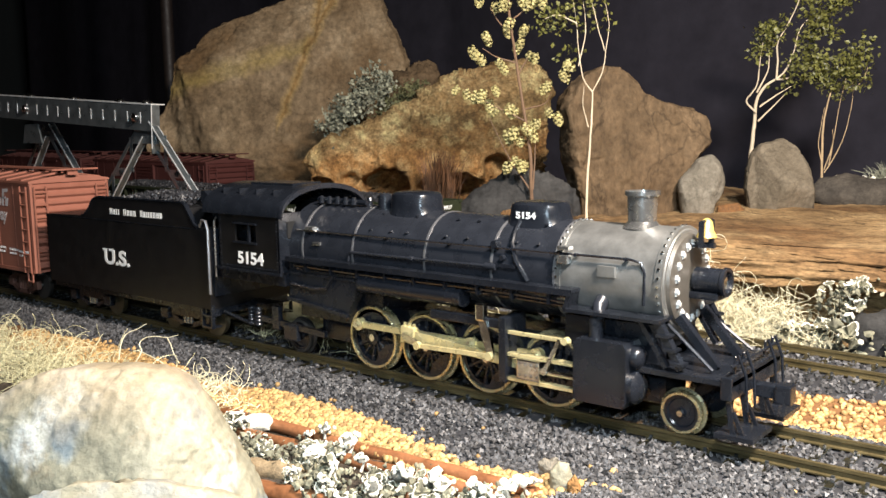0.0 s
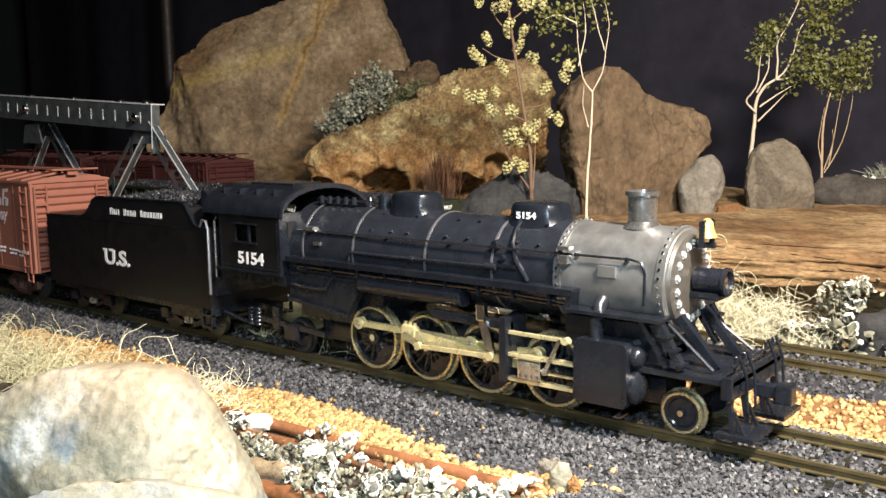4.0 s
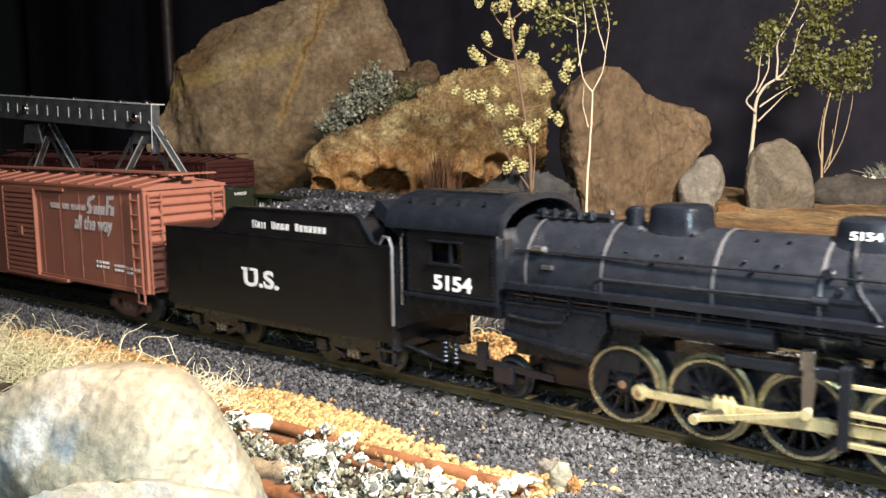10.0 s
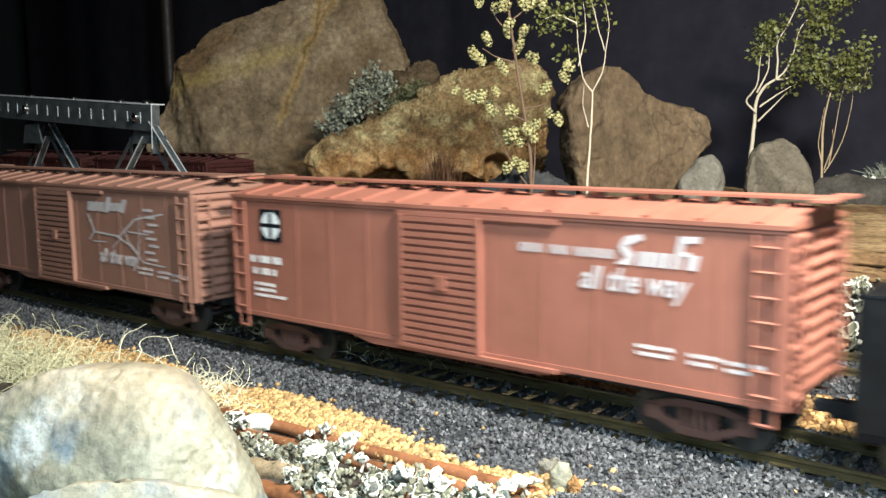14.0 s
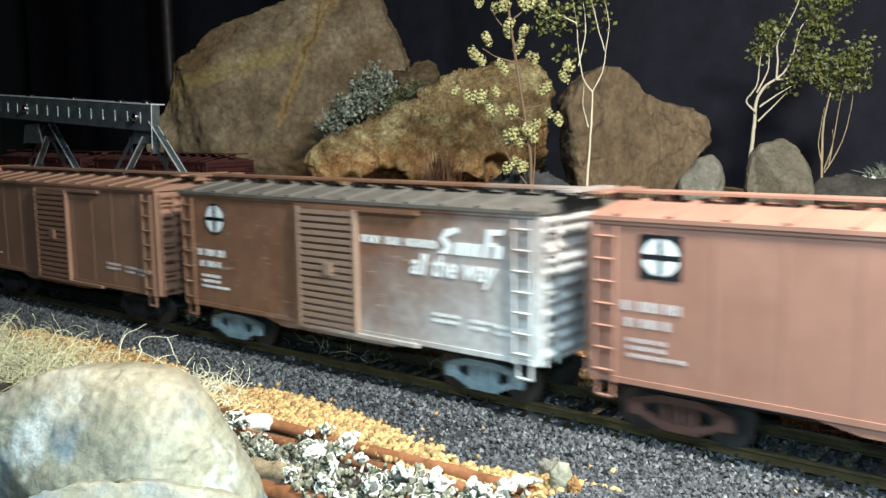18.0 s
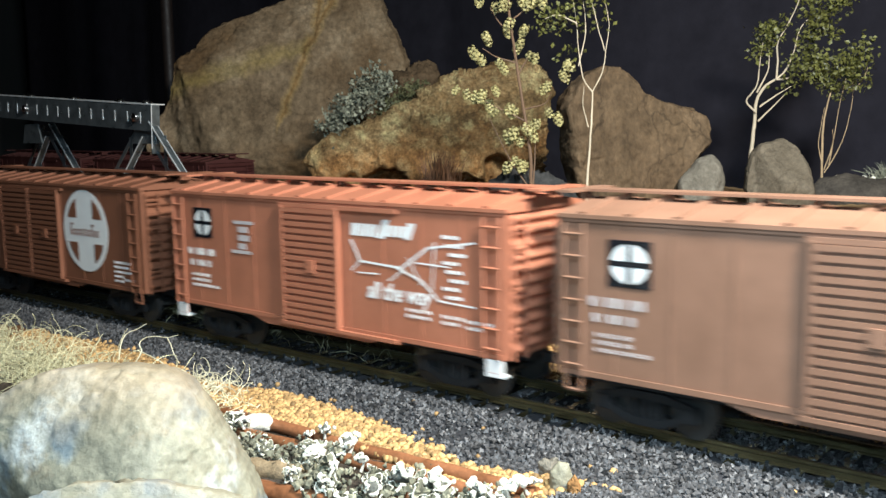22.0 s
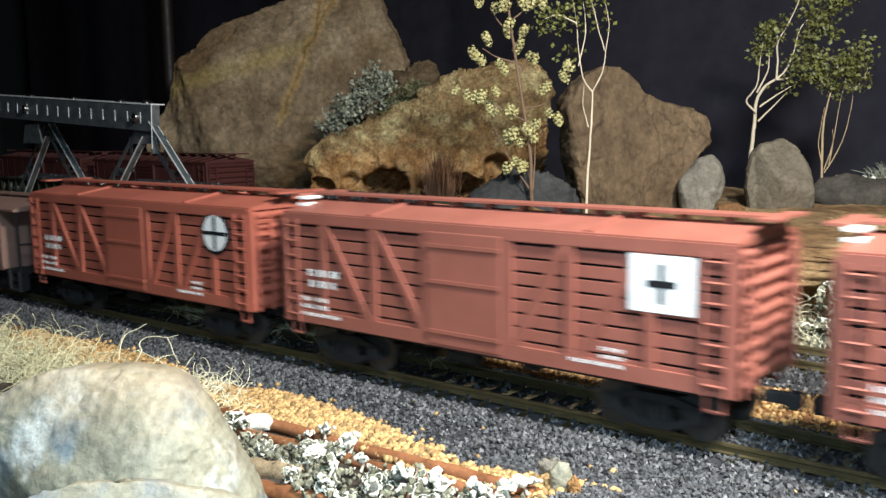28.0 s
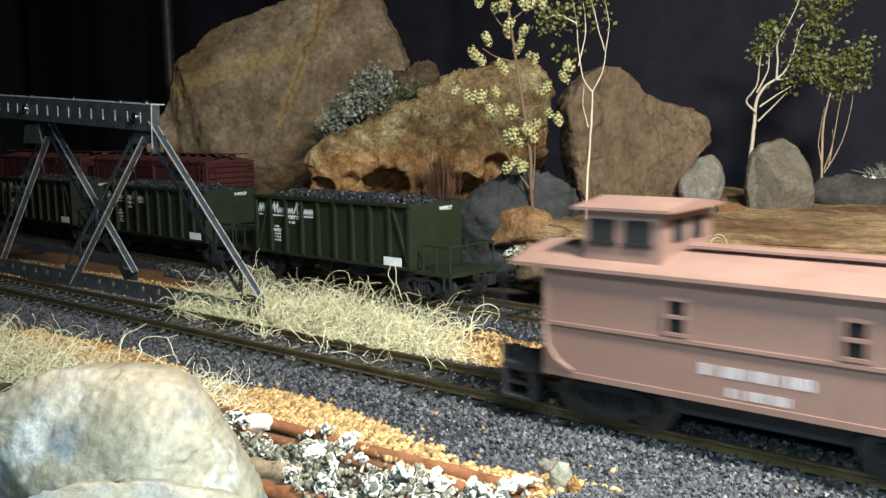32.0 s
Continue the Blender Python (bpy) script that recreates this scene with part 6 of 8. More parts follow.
rod(bm, (-69.2, -14.8, 18.6), (-69.2, 14.8, 18.6), 0.35, 6)
part("deck_rail", bm, BLACK, loco, smooth=True)


bm = B()
rod(bm, (1.6, 0, 0), (7.4, 0, 0), 0.55, 6)
SPOKE = finish(bm, "spoke", BLACK)


def driver(i, x):
    bm = B()
    for s in (-1, 1):
        y0 = s * 8.6
        ring(bm, [(y0 - 0.9, 8.3), (y0 + 0.9, 8.3), (y0 + 0.9, 7.2), (y0 - 0.9, 7.2)], (0, 0, 0), "y", 32)
        rod(bm, (0, s * 7.6, 0), (0, s * 10.2, 0), 2.0, 16)
        # balance weight opposite the pin
        b = [(math.cos(START + math.pi + t) * r, math.sin(START + math.pi + t) * r) for t, r in ((-0.7, 7.4), (-0.35, 7.4), (0, 7.4), (0.35, 7.4), (0.7, 7.4), (0.45, 4.8), (-0.45, 4.8))]
        prism(bm, b, *sorted((s * 8.2, s * 9.6)))
        rod(bm, (math.cos(START) * CRANK, s * 8, math.sin(START) * CRANK), (math.cos(START) * CRANK, s * 10.4, math.sin(START) * CRANK), 1.5, 12)
    rod(bm, (0, -8.5, 0), (0, 8.5, 0), 1.3, 12)
    w = part("driving_wheel", bm, BLACK, loco, "black spoked driving wheel with a brass tyre", smooth=True, at=(x, 0, HUB))
    for s in (-1, 1):
        for k in range(14):
            again("spoke", SPOKE, w, (0, s * 8.6, 0)).rotation_euler[1] = k * math.tau / 14
        bm = B()
        prof = [(8.0 * s, 8.2), (8.0 * s, 9.9), (8.5 * s, 9.9), (8.7 * s, 9.15), (10.0 * s, 9.05), (10.2 * s, 8.9), (10.2 * s, 8.25)]
        ring(bm, prof, (0, 0, 0), "y", 40)
        part("tyre", bm, TYRE, w, "bright brass tyre", smooth=True)
        bm = B()
        rod(bm, (0, s * 10.1, 0), (0, s * 10.7, 0), 1.0, 12)
        part("axle_end", bm, NICKEL, w, smooth=True)
        bm = B()
        rod(bm, (math.cos(START) * CRANK, s * 10.3, math.sin(START) * CRANK), (math.cos(START) * CRANK, s * (13.6 if i != 1 else 15.6), math.sin(START) * CRANK), 0.9, 12)
        part("crank_pin", bm, NICKEL, w, smooth=True)
        if i == 1:
            bm = B()
            p = (math.cos(START) * CRANK, math.sin(START) * CRANK)
            q = (math.cos(START - 1.5) * 2.8, math.sin(START - 1.5) * 2.8)
            slab(bm, p, q, 1.9, *sorted((s * 15.0, s * 15.8)))
            part("eccentric_crank", bm, NICKEL, w)
    SPINNING.append((w, loco, TREAD, (x, 0, HUB)))


for i, x in enumerate(AXLES):
    driver(i, x)


def small_wheels(x, r, tyre, name="pilot_wheel"):
    bm = B()
    for s in (-1, 1):
        lathe(bm, [(s * 7.6, r * 0.86), (s * 9.2, r * 0.86), (s * 9.2, r * 0.7), (s * 8.8, r * 0.62), (s * 8.9, 1.2), (s * 9.6, 0.9)], (0, 0, 0), "y", 28)
    rod(bm, (0, -8, 0), (0, 8, 0), 0.9, 8)
    w = part(name, bm, BLACK, loco, "small black wheel with a brass tyre", smooth=True, at=(x, 0, r))
    for s in (-1, 1):
        bm = B()
        ring(bm, [(s * 7.4, r * 0.84), (s * 7.4, r + 0.6), (s * 7.9, r + 0.6), (s * 8.1, r), (s * 9.3, r), (s * 9.5, r * 0.95), (s * 9.5, r * 0.84)], (0, 0, 0), "y", 32)
        part("tyre", bm, tyre, w, smooth=True)
        bm = B()
        rod(bm, (0, s * 9.4, 0), (0, s * 10.1, 0), 0.7, 10)
        part("axle_end", bm, NICKEL, w, smooth=True)
    SPINNING.append((w, loco, r, (x, 0, r)))


small_wheels(-82.5, 4.9, TYRE)
small_wheels(-207.5, 5.2, WHEEL, "trailing_wheel")
for s in (-1, 1):
    bm = B()
    slab(bm, (-222, 9.5), (-193, 8.0), 1.6, *sorted((s * 11.2, s * 12.6)))
    box(bm, -210.5, -204.5, *sorted((s * 11.2, s * 13.2)), 4.4, 9.4, 0.4)
    box(bm, -216, -213, *sorted((s * 11.2, s * 12.8)), 7, 14)
    part("trailing_truck", bm, BLACK, loco)
bm = B()
for x in (-226.5, -223.0):
    for k in range(5):
        lathe(bm, [(7.0 + k * 1.2, 1.0), (7.5 + k * 1.2, 1.25), (8.0 + k * 1.2, 1.0)], (x, -12.4, 0), "z", 10)
tube(bm, [(-240, -12.5, 9.5), (-232, -12.6, 8.2), (-226, -12.6, 7.4)], 0.6, 6)
part("truck_spring", bm, BOILER, loco, smooth=True)


def spot(way_gone):
    a = START - way_gone / TREAD
    return AXLES[1] + CRANK * math.cos(a), HUB + CRANK * math.sin(a), a


MAIN, ECC, HEADZ = 40.5, 23.5, 10.3
for s in (-1, 1):
    bm = B()
    ya, yb = sorted((s * 11.0, s * 12.2))
    slab(bm, (-20.1, 0), (40.2, 0), 1.7, ya, yb)
    for k in range(-1, 3):
        rod(bm, (k * 20.1, s * 10.8, 0), (k * 20.1, s * 12.6, 0), 1.75, 14)
    side_rod = part("side_rod", bm, BRASS, loco, "pale brass side rod", smooth=False)
    MOVERS.append((side_rod, lambda g: pose(spot(g)[0] * MM, 0, spot(g)[1] * MM)))
    bm = B()
    ya, yb = sorted((s * 12.7, s * 14.2))
    prism(bm, [(0, -1.5), (MAIN, -0.95), (MAIN, 0.95), (0, 1.5)], ya, yb)
    box(bm, -2.2, 2.6, ya - 0.3, yb + 0.3, -2.3, 2.3, 0.4)
    rod(bm, (MAIN, ya - 0.3, 0), (MAIN, yb + 0.3, 0), 1.5, 14)
    for k in range(3):
        rod(bm, (-1.4 + k * 1.6, (ya + yb) / 2, 2.0), (-1.4 + k * 1.6, (ya + yb) / 2, 3.1), 0.5, 6)
    main_rod = part("main_rod", bm, BRASS, loco, "pale brass main rod")

    def main_pose(g):
        x, z, _ = spot(g)
        return pose(x * MM, 0, z * MM, 0, -math.degrees(math.asin((HEADZ - z) / MAIN)), 0)
    MOVERS.append((main_rod, main_pose))
    bm = B()
    box(bm, -3.0, 3.6, *sorted((s * 13.4, s * 16.8)), -2.5, 2.6, 0.4)
    rod(bm, (3, s * 15.2, 0), (22, s * 15.2, 0), 0.65, 10)
    for k in range(8):
        lathe(bm, [(s * 16.7, 0.45), (s * 17.3, 0.35)][::s], (-2.2 + k % 4 * 1.6, 0, 1.4 if k < 4 else -1.4), "y", 8)
    crosshead = part("crosshead", bm, NICKEL, loco, "bright crosshead with its piston rod")

    def head_pose(g):
        x, z, _ = spot(g)
        return pose((x + math.sqrt(MAIN ** 2 - (HEADZ - z) ** 2)) * MM, 0, HEADZ * MM)
    MOVERS.append((crosshead, head_pose))
    bm = B()
    slab(bm, (0, 0), (ECC, 0), 1.1, *sorted((s * 15.9, s * 16.6)))
    for x in (0, ECC):
        rod(bm, (x, s * 15.7, 0), (x, s * 16.9, 0), 1.1, 12)
    ecc_rod = part("eccentric_rod", bm, BRASS, loco)

    def ecc_pose(g):
        a = START - 1.5 - g / TREAD
        z = HUB + 2.8 * math.sin(a)
        return pose((AXLES[1] + 2.8 * math.cos(a)) * MM, 0, z * MM, 0, -math.degrees(math.asin((12.0 - z) / ECC)), 0)
    MOVERS.append((ecc_rod, ecc_pose))
    bm = B()
    prism(bm, [(-1.0, -8.4), (1.0, -8.4), (1.3, -3), (0.9, 3.2), (-0.9, 3.2), (-1.3, -3)], *sorted((s * 15.0, s * 15.8)))
    link = part("expansion_link", bm, NICKEL, loco)

    def link_pose(g):
        a = START - 1.5 - g / TREAD
        z = HUB + 2.8 * math.sin(a)
        foot = AXLES[1] + 2.8 * math.cos(a) + math.sqrt(ECC ** 2 - (12.0 - z) ** 2)
        return pose(-132.6 * MM, 0, 20.2 * MM, 0, -math.degrees(math.atan2(foot + 132.6, 8.2)), 0)
    MOVERS.append((link, link_pose))
    bm = B()
    slab(bm, (0, 0.5), (0, -8.6), 1.0, *sorted((s * 16.9, s * 17.5)))
    rod(bm, (0, s * 16.6, -8.4), (0, s * 17.7, -8.4), 0.9, 10)
    lever = part("combination_lever", bm, NICKEL, loco)

    def lever_pose(g):
        x, z, _ = spot(g)
        h = x + math.sqrt(MAIN ** 2 - (HEADZ - z) ** 2) + 4
        return pose(-109.5 * MM, 0, 18.6 * MM, 0, -math.degrees(math.atan2(h + 109.5, 9.0)) * 0.9, 0)
    MOVERS.append((lever, lever_pose))

# the tender
tender = thing("tender", (0, 0, 0), "black locomotive tender heaped with coal", "tender", "engine of the train")
BODIES.append((tender, 0.0))
SIDE = [(-343, 10.8), (-343, 37.0), (-317, 37.6), (-314.4, 38.2), (-311.6, 40.6), (-308.6, 43.8), (-305.6, 45.0), (-254.6, 45.2), (-252.6, 44.6), (-247.8, 38.2), (-245.6, 37.2), (-240.8, 37.2), (-240.8, 10.8)]
bm = B()
prism(bm, [(x, z - 1.4 if z > 38 else z - 0.05) for x, z in SIDE], -16.2, 16.2)
part("tank", bm, TENDER_BLACK, tender)
for s in (-1, 1):
    bm = B()
    prism(bm, SIDE, *sorted((s * 16.2, s * 17.3)))
    sd = part("tank_side", bm, TENDER_BLACK, tender, "satin black tank side")
    bm = B()
    for a, b in zip(SIDE[2:10], SIDE[3:11]):
        slab(bm, a, b, 0.5, *sorted((s * 16.0, s * 17.55)))
    box(bm, -343, -241, *sorted((s * 17.3, s * 17.42)), 36.6, 36.85)
    part("tank_rim", bm, BLACK, sd)
    bm = B()
    tube(bm, [(-244.8, s * 17.2, 37.6), (-243.0, s * 17.6, 39.8), (-240.8, s * 17.8, 39.6), (-240.0, s * 17.8, 37.0), (-240.0, s * 17.8, 16)], 0.5, 7)
    part("tank_handrail", bm, BAND, tender, "grey bent hand rail", smooth=True)
    bm = B()
    for z in (4.4, 8.2):
        box(bm, -246, -240.6, *sorted((s * 13.4, s * 17.4)), z, z + 0.6)
    box(bm, -246.2, -245.6, *sorted((s * 16, s * 17.2)), 4.2, 12)
    box(bm, -241.2, -240.6, *sorted((s * 16, s * 17.2)), 4.2, 12)
    part("tank_step", bm, BLACK, tender)
bm = B()
box(bm, -240.8, -239.8, -16, 16, 15, 37)
prism(bm, [(-240.8, 37), (-252.6, 44.6), (-252.6, 48.6), (-250.6, 48.6), (-240.8, 40)], -10.5, 10.5)
part("tank_front", bm, BLACK, tender)
bm = B()
box(bm, -343, -241, -15.5, 15.5, 8.6, 10.9)
part("tender_frame", bm, BLACK, tender)
rng = np.random.default_rng(8)
pts = np.stack([rng.uniform(-302, -254, 900), rng.uniform(-14.5, 14.5, 900), np.zeros(900)], 1)
pts[:, 2] = 43.6 + 2.6 * np.clip(1 - (np.abs(pts[:, 1]) / 15) ** 2, 0, 1) * np.clip((pts[:, 0] + 304) / 12, 0, 1)
v, f = grains(pts, rng.uniform(0.7, 1.4, 900), rng)
ob = new("coal_load", mesh_of("coal_load", v, f, COAL))
ob.parent = tender
tagged(ob, "glinting black coal", kind="stuff")
bm = B()
lathe(bm, [(37.2, 3.0), (38.4, 3.0), (38.8, 2.4)], (-329, 0, 0), "z", 18)
part("water_hatch", bm, BLACK, tender, smooth=True)
x = -297.2
bm = B()
for word in ((1.6, 1.2, 1.8), (1.5, 1.4, 1.4, 1.3), (1.3, 1.2, 1.5, 1.2, 1.3, 1.3, 1.2)):
    for k, w in enumerate(word):
        h = 2.3 if k == 0 else 1.9
        bars(bm, x, 39.0, [0.5], h, -17.35, 0)
        bars(bm, x + w - 0.5, 39.0, [0.5], h, -17.35, 0)
        x += w + 0.62
    x += 2.3
part("lettering", bm, WHITE, tender, "three white words drawn as plain bars")
us = letters("lettering", "U.S.", 7.3, WHITE, tender, (-302.9, -17.38, 20.9), 0.24, 1.42, "white initials U.S.")
bm = B()
for x in (-302.6, -298.6):
    box(bm, x - 0.9, x + 1.9, -17.44, -17.36, 25.6, 26.4)
part("serif", bm, WHITE, us).location = Vector((302.9, 17.38, -20.9)) * MM


def tender_truck(x):
    bm = B()
    box(bm, x - 2.5, x + 2.5, -11, 11, 4.5, 8.6)
    t = part("truck", bm, BLACK, tender, "black tender truck")
    for s in (-1, 1):
        bm = B()
        slab(bm, (x - 14, 6.4), (x + 14, 6.4), 2.4, *sorted((s * 11.0, s * 12.6)))
        slab(bm, (x - 10, 5.0), (x - 3, 2.6), 1.5, *sorted((s * 11.0, s * 12.4)))
        slab(bm, (x + 10, 5.0), (x + 3, 2.6), 1.5, *sorted((s * 11.0, s * 12.4)))
        for k in (-1, 1):
            box(bm, x + k * 12 - 2.2, x + k * 12 + 2.2, *sorted((s * 11.2, s * 13.4)), 3.4, 7.4, 0.4)
        part("side_frame", bm, BLACK, t)
        bm = B()
        for k in (-1.8, 0, 1.8):
            rod(bm, (x + k, s * 11.8, 2.8), (x + k, s * 11.8, 6.4), 0.7, 8)
        part("spring", bm, STACKM, t, smooth=True)
    for k in (-1, 1):
        wheelset(t, x + k * 12, 4.9, TENDER_WHEEL)


tender_truck(-261)
tender_truck(-322)
coupler(tender, -343, -1)
bm = B()
box(bm, -246, -230, -3, 3, 9.5, 11.5)
part("drawbar", bm, BLACK, tender)


# ---- standing stock on the far tracks ----
TURN = math.degrees(math.atan(-0.055))


def hopper(at, number):
    keep = len(SPINNING)
    car = thing("hopper_car", at, "olive green hopper car heaped with dark coal", "hopper car", "standing hopper cars", TURN)
    L, w, z0, z1 = 100.5, 14.4, 12.6, 38.2
    bm = B()
    prism(bm, [(0, z0), (0, z1), (-0.8, z1), (-0.8, z0)], -w, w)
    prism(bm, [(-L, z0), (-L, z1), (-L + 0.8, z1), (-L + 0.8, z0)], -w, w)
    box(bm, -0.4, -L + 0.4, -w + 1.2, w - 1.2, z0, z1 - 2.5)
    part("end_sheet", bm, GREEN, car, "flat green end sheet")
    for s in (-1, 1):
        bm = B()
        box(bm, -0.2, -L + 0.2, *sorted((s * (w - 0.9), s * (w - 0.1))), z0, z1 - 0.2)
        sd = part("side_sheet", bm, GREEN, car)
        rib = B()
        box(rib, -0.7, 0.7, *sorted((s * (w - 0.1), s * (w + 1.3))), z0 + 0.4, z1 - 0.8)
        me = finish(rib, "rib", GREEN)
        for k in range(10):
            again("rib", me, sd, (-0.8 - (L - 1.6) * k / 9, 0, 0))
        bm = B()
        for x, d in ((-1.5, -10), (-L + 1.5, 10)):
            slab(bm, (x, z0 + 2), (x + d * 0.85, z1 - 2), 1.1, *sorted((s * w, s * (w + 1.0))))
        box(bm, 0.4, -L - 0.4, *sorted((s * (w - 0.6), s * (w + 1.5))), z1 - 1.1, z1 + 0.2)
        box(bm, 0.4, -L - 0.4, *sorted((s * (w - 0.6), s * (w + 1.2))), z0 - 0.6, z0 + 0.6)
        part("side_frame", bm, GREEN, sd)
    for x0, x1 in ((0, 20), (-L, -L - 20)):
        bm = B()
        box(bm, x0, x1, -13.5, 13.5, 10.8, 12.4)
        pf = part("end_platform", bm, GREEN, car, "open end platform")
        o = 1 if x1 > x0 else -1
        for s in (-1, 1):
            bm = B()
            box(bm, *sorted((x1 - o * 4.6, x1 - o * 0.6)), *sorted((s * 13.0, s * 13.8)), 5.2, 5.8)
            for q in (4.4, 0.9):
                box(bm, *sorted((x1 - o * q, x1 - o * (q - 0.6))), *sorted((s * 13.0, s * 13.8)), 5.2, 11)
            part("step", bm, GREEN, pf)
    for x0, o in ((0, 1), (-L, -1)):
        bm = B()
        rod(bm, (x0 + o * 19, -13, 22.5), (x0 + o * 19, 13, 22.5), 0.4, 6)
        railing = part("railing", bm, GREEN, car, "thin green railing")
        for s in (-1, 1):
            for d in (5, 12, 19):
                bm = B()
                rod(bm, (x0 + o * d, s * 13, 12), (x0 + o * d, s * 13, 22.5), 0.4, 6)
                part("railing_post", bm, GREEN, railing)
            bm = B()
            rod(bm, (x0 + o * 5, s * 13, 22.5), (x0 + o * 19, s * 13, 22.5), 0.4, 6)
            part("railing_bar", bm, GREEN, railing)
    bm = B()
    for k in range(4):
        x = -14 - k * 21
        prism(bm, [(x + 8, z0), (x - 8, z0), (x - 2.5, 6), (x + 2.5, 6)], -11, 11)
    box(bm, 14, -L - 14, -3, 3, 8.5, 12)
    part("chute", bm, UNDER, car)
    for x in (3, -L - 3):
        truck(car, x, UNDER, 19)
    coupler(car, 20, 1), coupler(car, -L - 20, -1)
    r = np.random.default_rng(11)
    n = 3000
    p = np.stack([r.uniform(-L + 1, -1, n), r.uniform(-w + 1, w - 1, n), np.zeros(n)], 1)
    p[:, 2] = z1 - 1.8 + 3.6 * np.clip(1 - (np.abs(p[:, 1]) / w) ** 2, 0, 1) * np.clip(np.minimum(-p[:, 0], p[:, 0] + L) / 12, 0, 1) + r.uniform(-0.4, 0.4, n)
    v, f = grains(p, r.uniform(0.45, 0.85, n), r)
    ob = new("coal_load", mesh_of("coal_load", v, f, COAL))
    ob.parent = car
    tagged(ob, "heaped dark coal", kind="stuff")
    y = -w + 0.05
    bm = B()
    def scrawl(x, z, strokes, high, pitch, thick):
        for k in range(strokes):
            up = k % 2 == 0
            slab(bm, (x + k * pitch + (0.25 * high if not up else 0), z + (0 if up else high)), (x + (k + 1) * pitch + (0.25 * high if up else 0), z + (high if up else 0)), thick, y - 0.06, y)
    zt = z1 - 7.6
    for x, strokes, high, pitch in ((-L + 1.6, 4, 4.0, 0.95), (-L + 5.4, 2, 3.6, 1.1), (-L + 11.6, 4, 5.0, 1.1), (-L + 16.6, 12, 2.4, 0.85), (-L + 27.6, 2, 5.0, 1.3), (-L + 31.0, 12, 2.4, 0.8)):
        scrawl(x, zt, strokes, high, pitch, 0.75)
    slab(bm, (-L + 12, zt - 1.3), (-L + 41, zt - 0.8), 0.6, y - 0.06, y)
    slab(bm, (-L + 2, zt - 1.3), (-L + 7, zt - 1.2), 0.6, y - 0.06, y)
    slab(bm, (-L + 29.4, zt + 5.0), (-L + 33, zt + 3.6), 0.8, y - 0.06, y)
    part("lettering", bm, WHITE, car, "white slanted company lettering drawn as bars")
    word_rows(car, -L + 23, z1 - 10, [(0, 0, 5, 1.0), (6.4, 0, 3, 1.0), (1, -2.0, 4, 1.0)], y, WHITE)
    word_rows(car, -L + 13.4, z0 + 4, [(0, 4.0, 4.5, 0.7), (0, 2.6, 4.5, 0.7), (0, 1.2, 4.5, 0.7), (0, 7.4, 3.4, 0.8)], y, WHITE)
    letters("car_number", number, 1.9, WHITE, car, (-L + 12.6, y - 0.05, z0 + 9.4), 0.04, 1.0, "white car number")
    me = letters("car_number", number, 2.2, WHITE, car, (0.1, 2.0, z1 - 3.4), 0.02, 1.15)
    me.rotation_euler[2] = radians(90)
    bm = B()
    box(bm, -14.5, -4.5, y - 1.5, y - 1.35, z0 + 0.8, z0 + 4.2)
    part("plate", bm, WHITE, car, "blank white plate")
    del SPINNING[keep:]
    return car


def beside(x):
    return (x, track_two(x), 0)


first = hopper(beside(-232), "949927")
for x in (-373, -514):
    copy_thing(first, pose(x * MM, track_two(x) * MM, 0, 0, 0, TURN))

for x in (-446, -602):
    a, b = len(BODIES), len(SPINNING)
    car = boxcar(0, 136, SHADE_RED, "boxcar behind the hoppers in red darkened to stand for shade", (-80, -57), "", name="boxcar")
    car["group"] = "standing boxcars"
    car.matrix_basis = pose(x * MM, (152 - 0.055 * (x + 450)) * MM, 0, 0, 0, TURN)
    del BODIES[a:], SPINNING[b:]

# ---- the bolted strip-metal gantry beside the track ----
gantry = thing("gantry", (-330, 21, -3), "galvanised strip-metal gantry of bolted girders", "gantry")


def plate_with_slots(x0, x1, y0, y1, z0, z1, slot, pitch, lo, hi):
    """A web of two bands joined by posts that leave upright slots."""
    bm = B()
    box(bm, x0, x1, y0, y1, z0, lo)
    box(bm, x0, x1, y0, y1, hi, z1)
    x = x0
    while x < x1 - 0.1:
        box(bm, x, min(x + pitch - slot, x1), y0, y1, lo, hi)
        x += pitch
    return bm


part("base_girder", plate_with_slots(-170, 66, 0.0, 0.8, 0, 7.0, 2.0, 11.5, 3.2, 5.6), GANTRY, gantry, "slotted base girder along the track")
bm = B()
box(bm, -170, 66, 0.8, 9, 0, 0.7)
part("base_flange", bm, GANTRY, gantry)
beam = part("top_girder", plate_with_slots(-200, 4.5, -0.8, 0, 71.0, 81.6, 1.4, 9.4, 73.8, 78.8), GANTRY, gantry, "slotted top girder")
bm = B()
box(bm, -200, 4.9, -1.0, 5.5, 81.6, 82.0)
part("top_plate", bm, STRIP, beam, "folded top edge with the glint in its colour")
# pale slivers stand for the light along each slot's edge
bm = B()
prism(bm, [(-0.1, 74.0), (0.1, 74.0), (0.1, 78.4), (-0.1, 78.4)], -1.0, 0.1)
lip = finish(bm, "slot_glint", STRIP)
for k in range(21):
    again("slot_glint", lip, beam, (-200 + 9.4 * (k + 1) - 0.3, 0, 0))
bm = B()
box(bm, 4.4, 4.9, -0.8, 3.0, 62.0, 81.6)
part("end_plate", bm, GANTRY, beam)
bm = B()
box(bm, 4.9, 5.2, -1.1, -0.8, 64.0, 81.8)
part("end_lip", bm, STRIP, beam, "folded end edge with the glint in its colour")
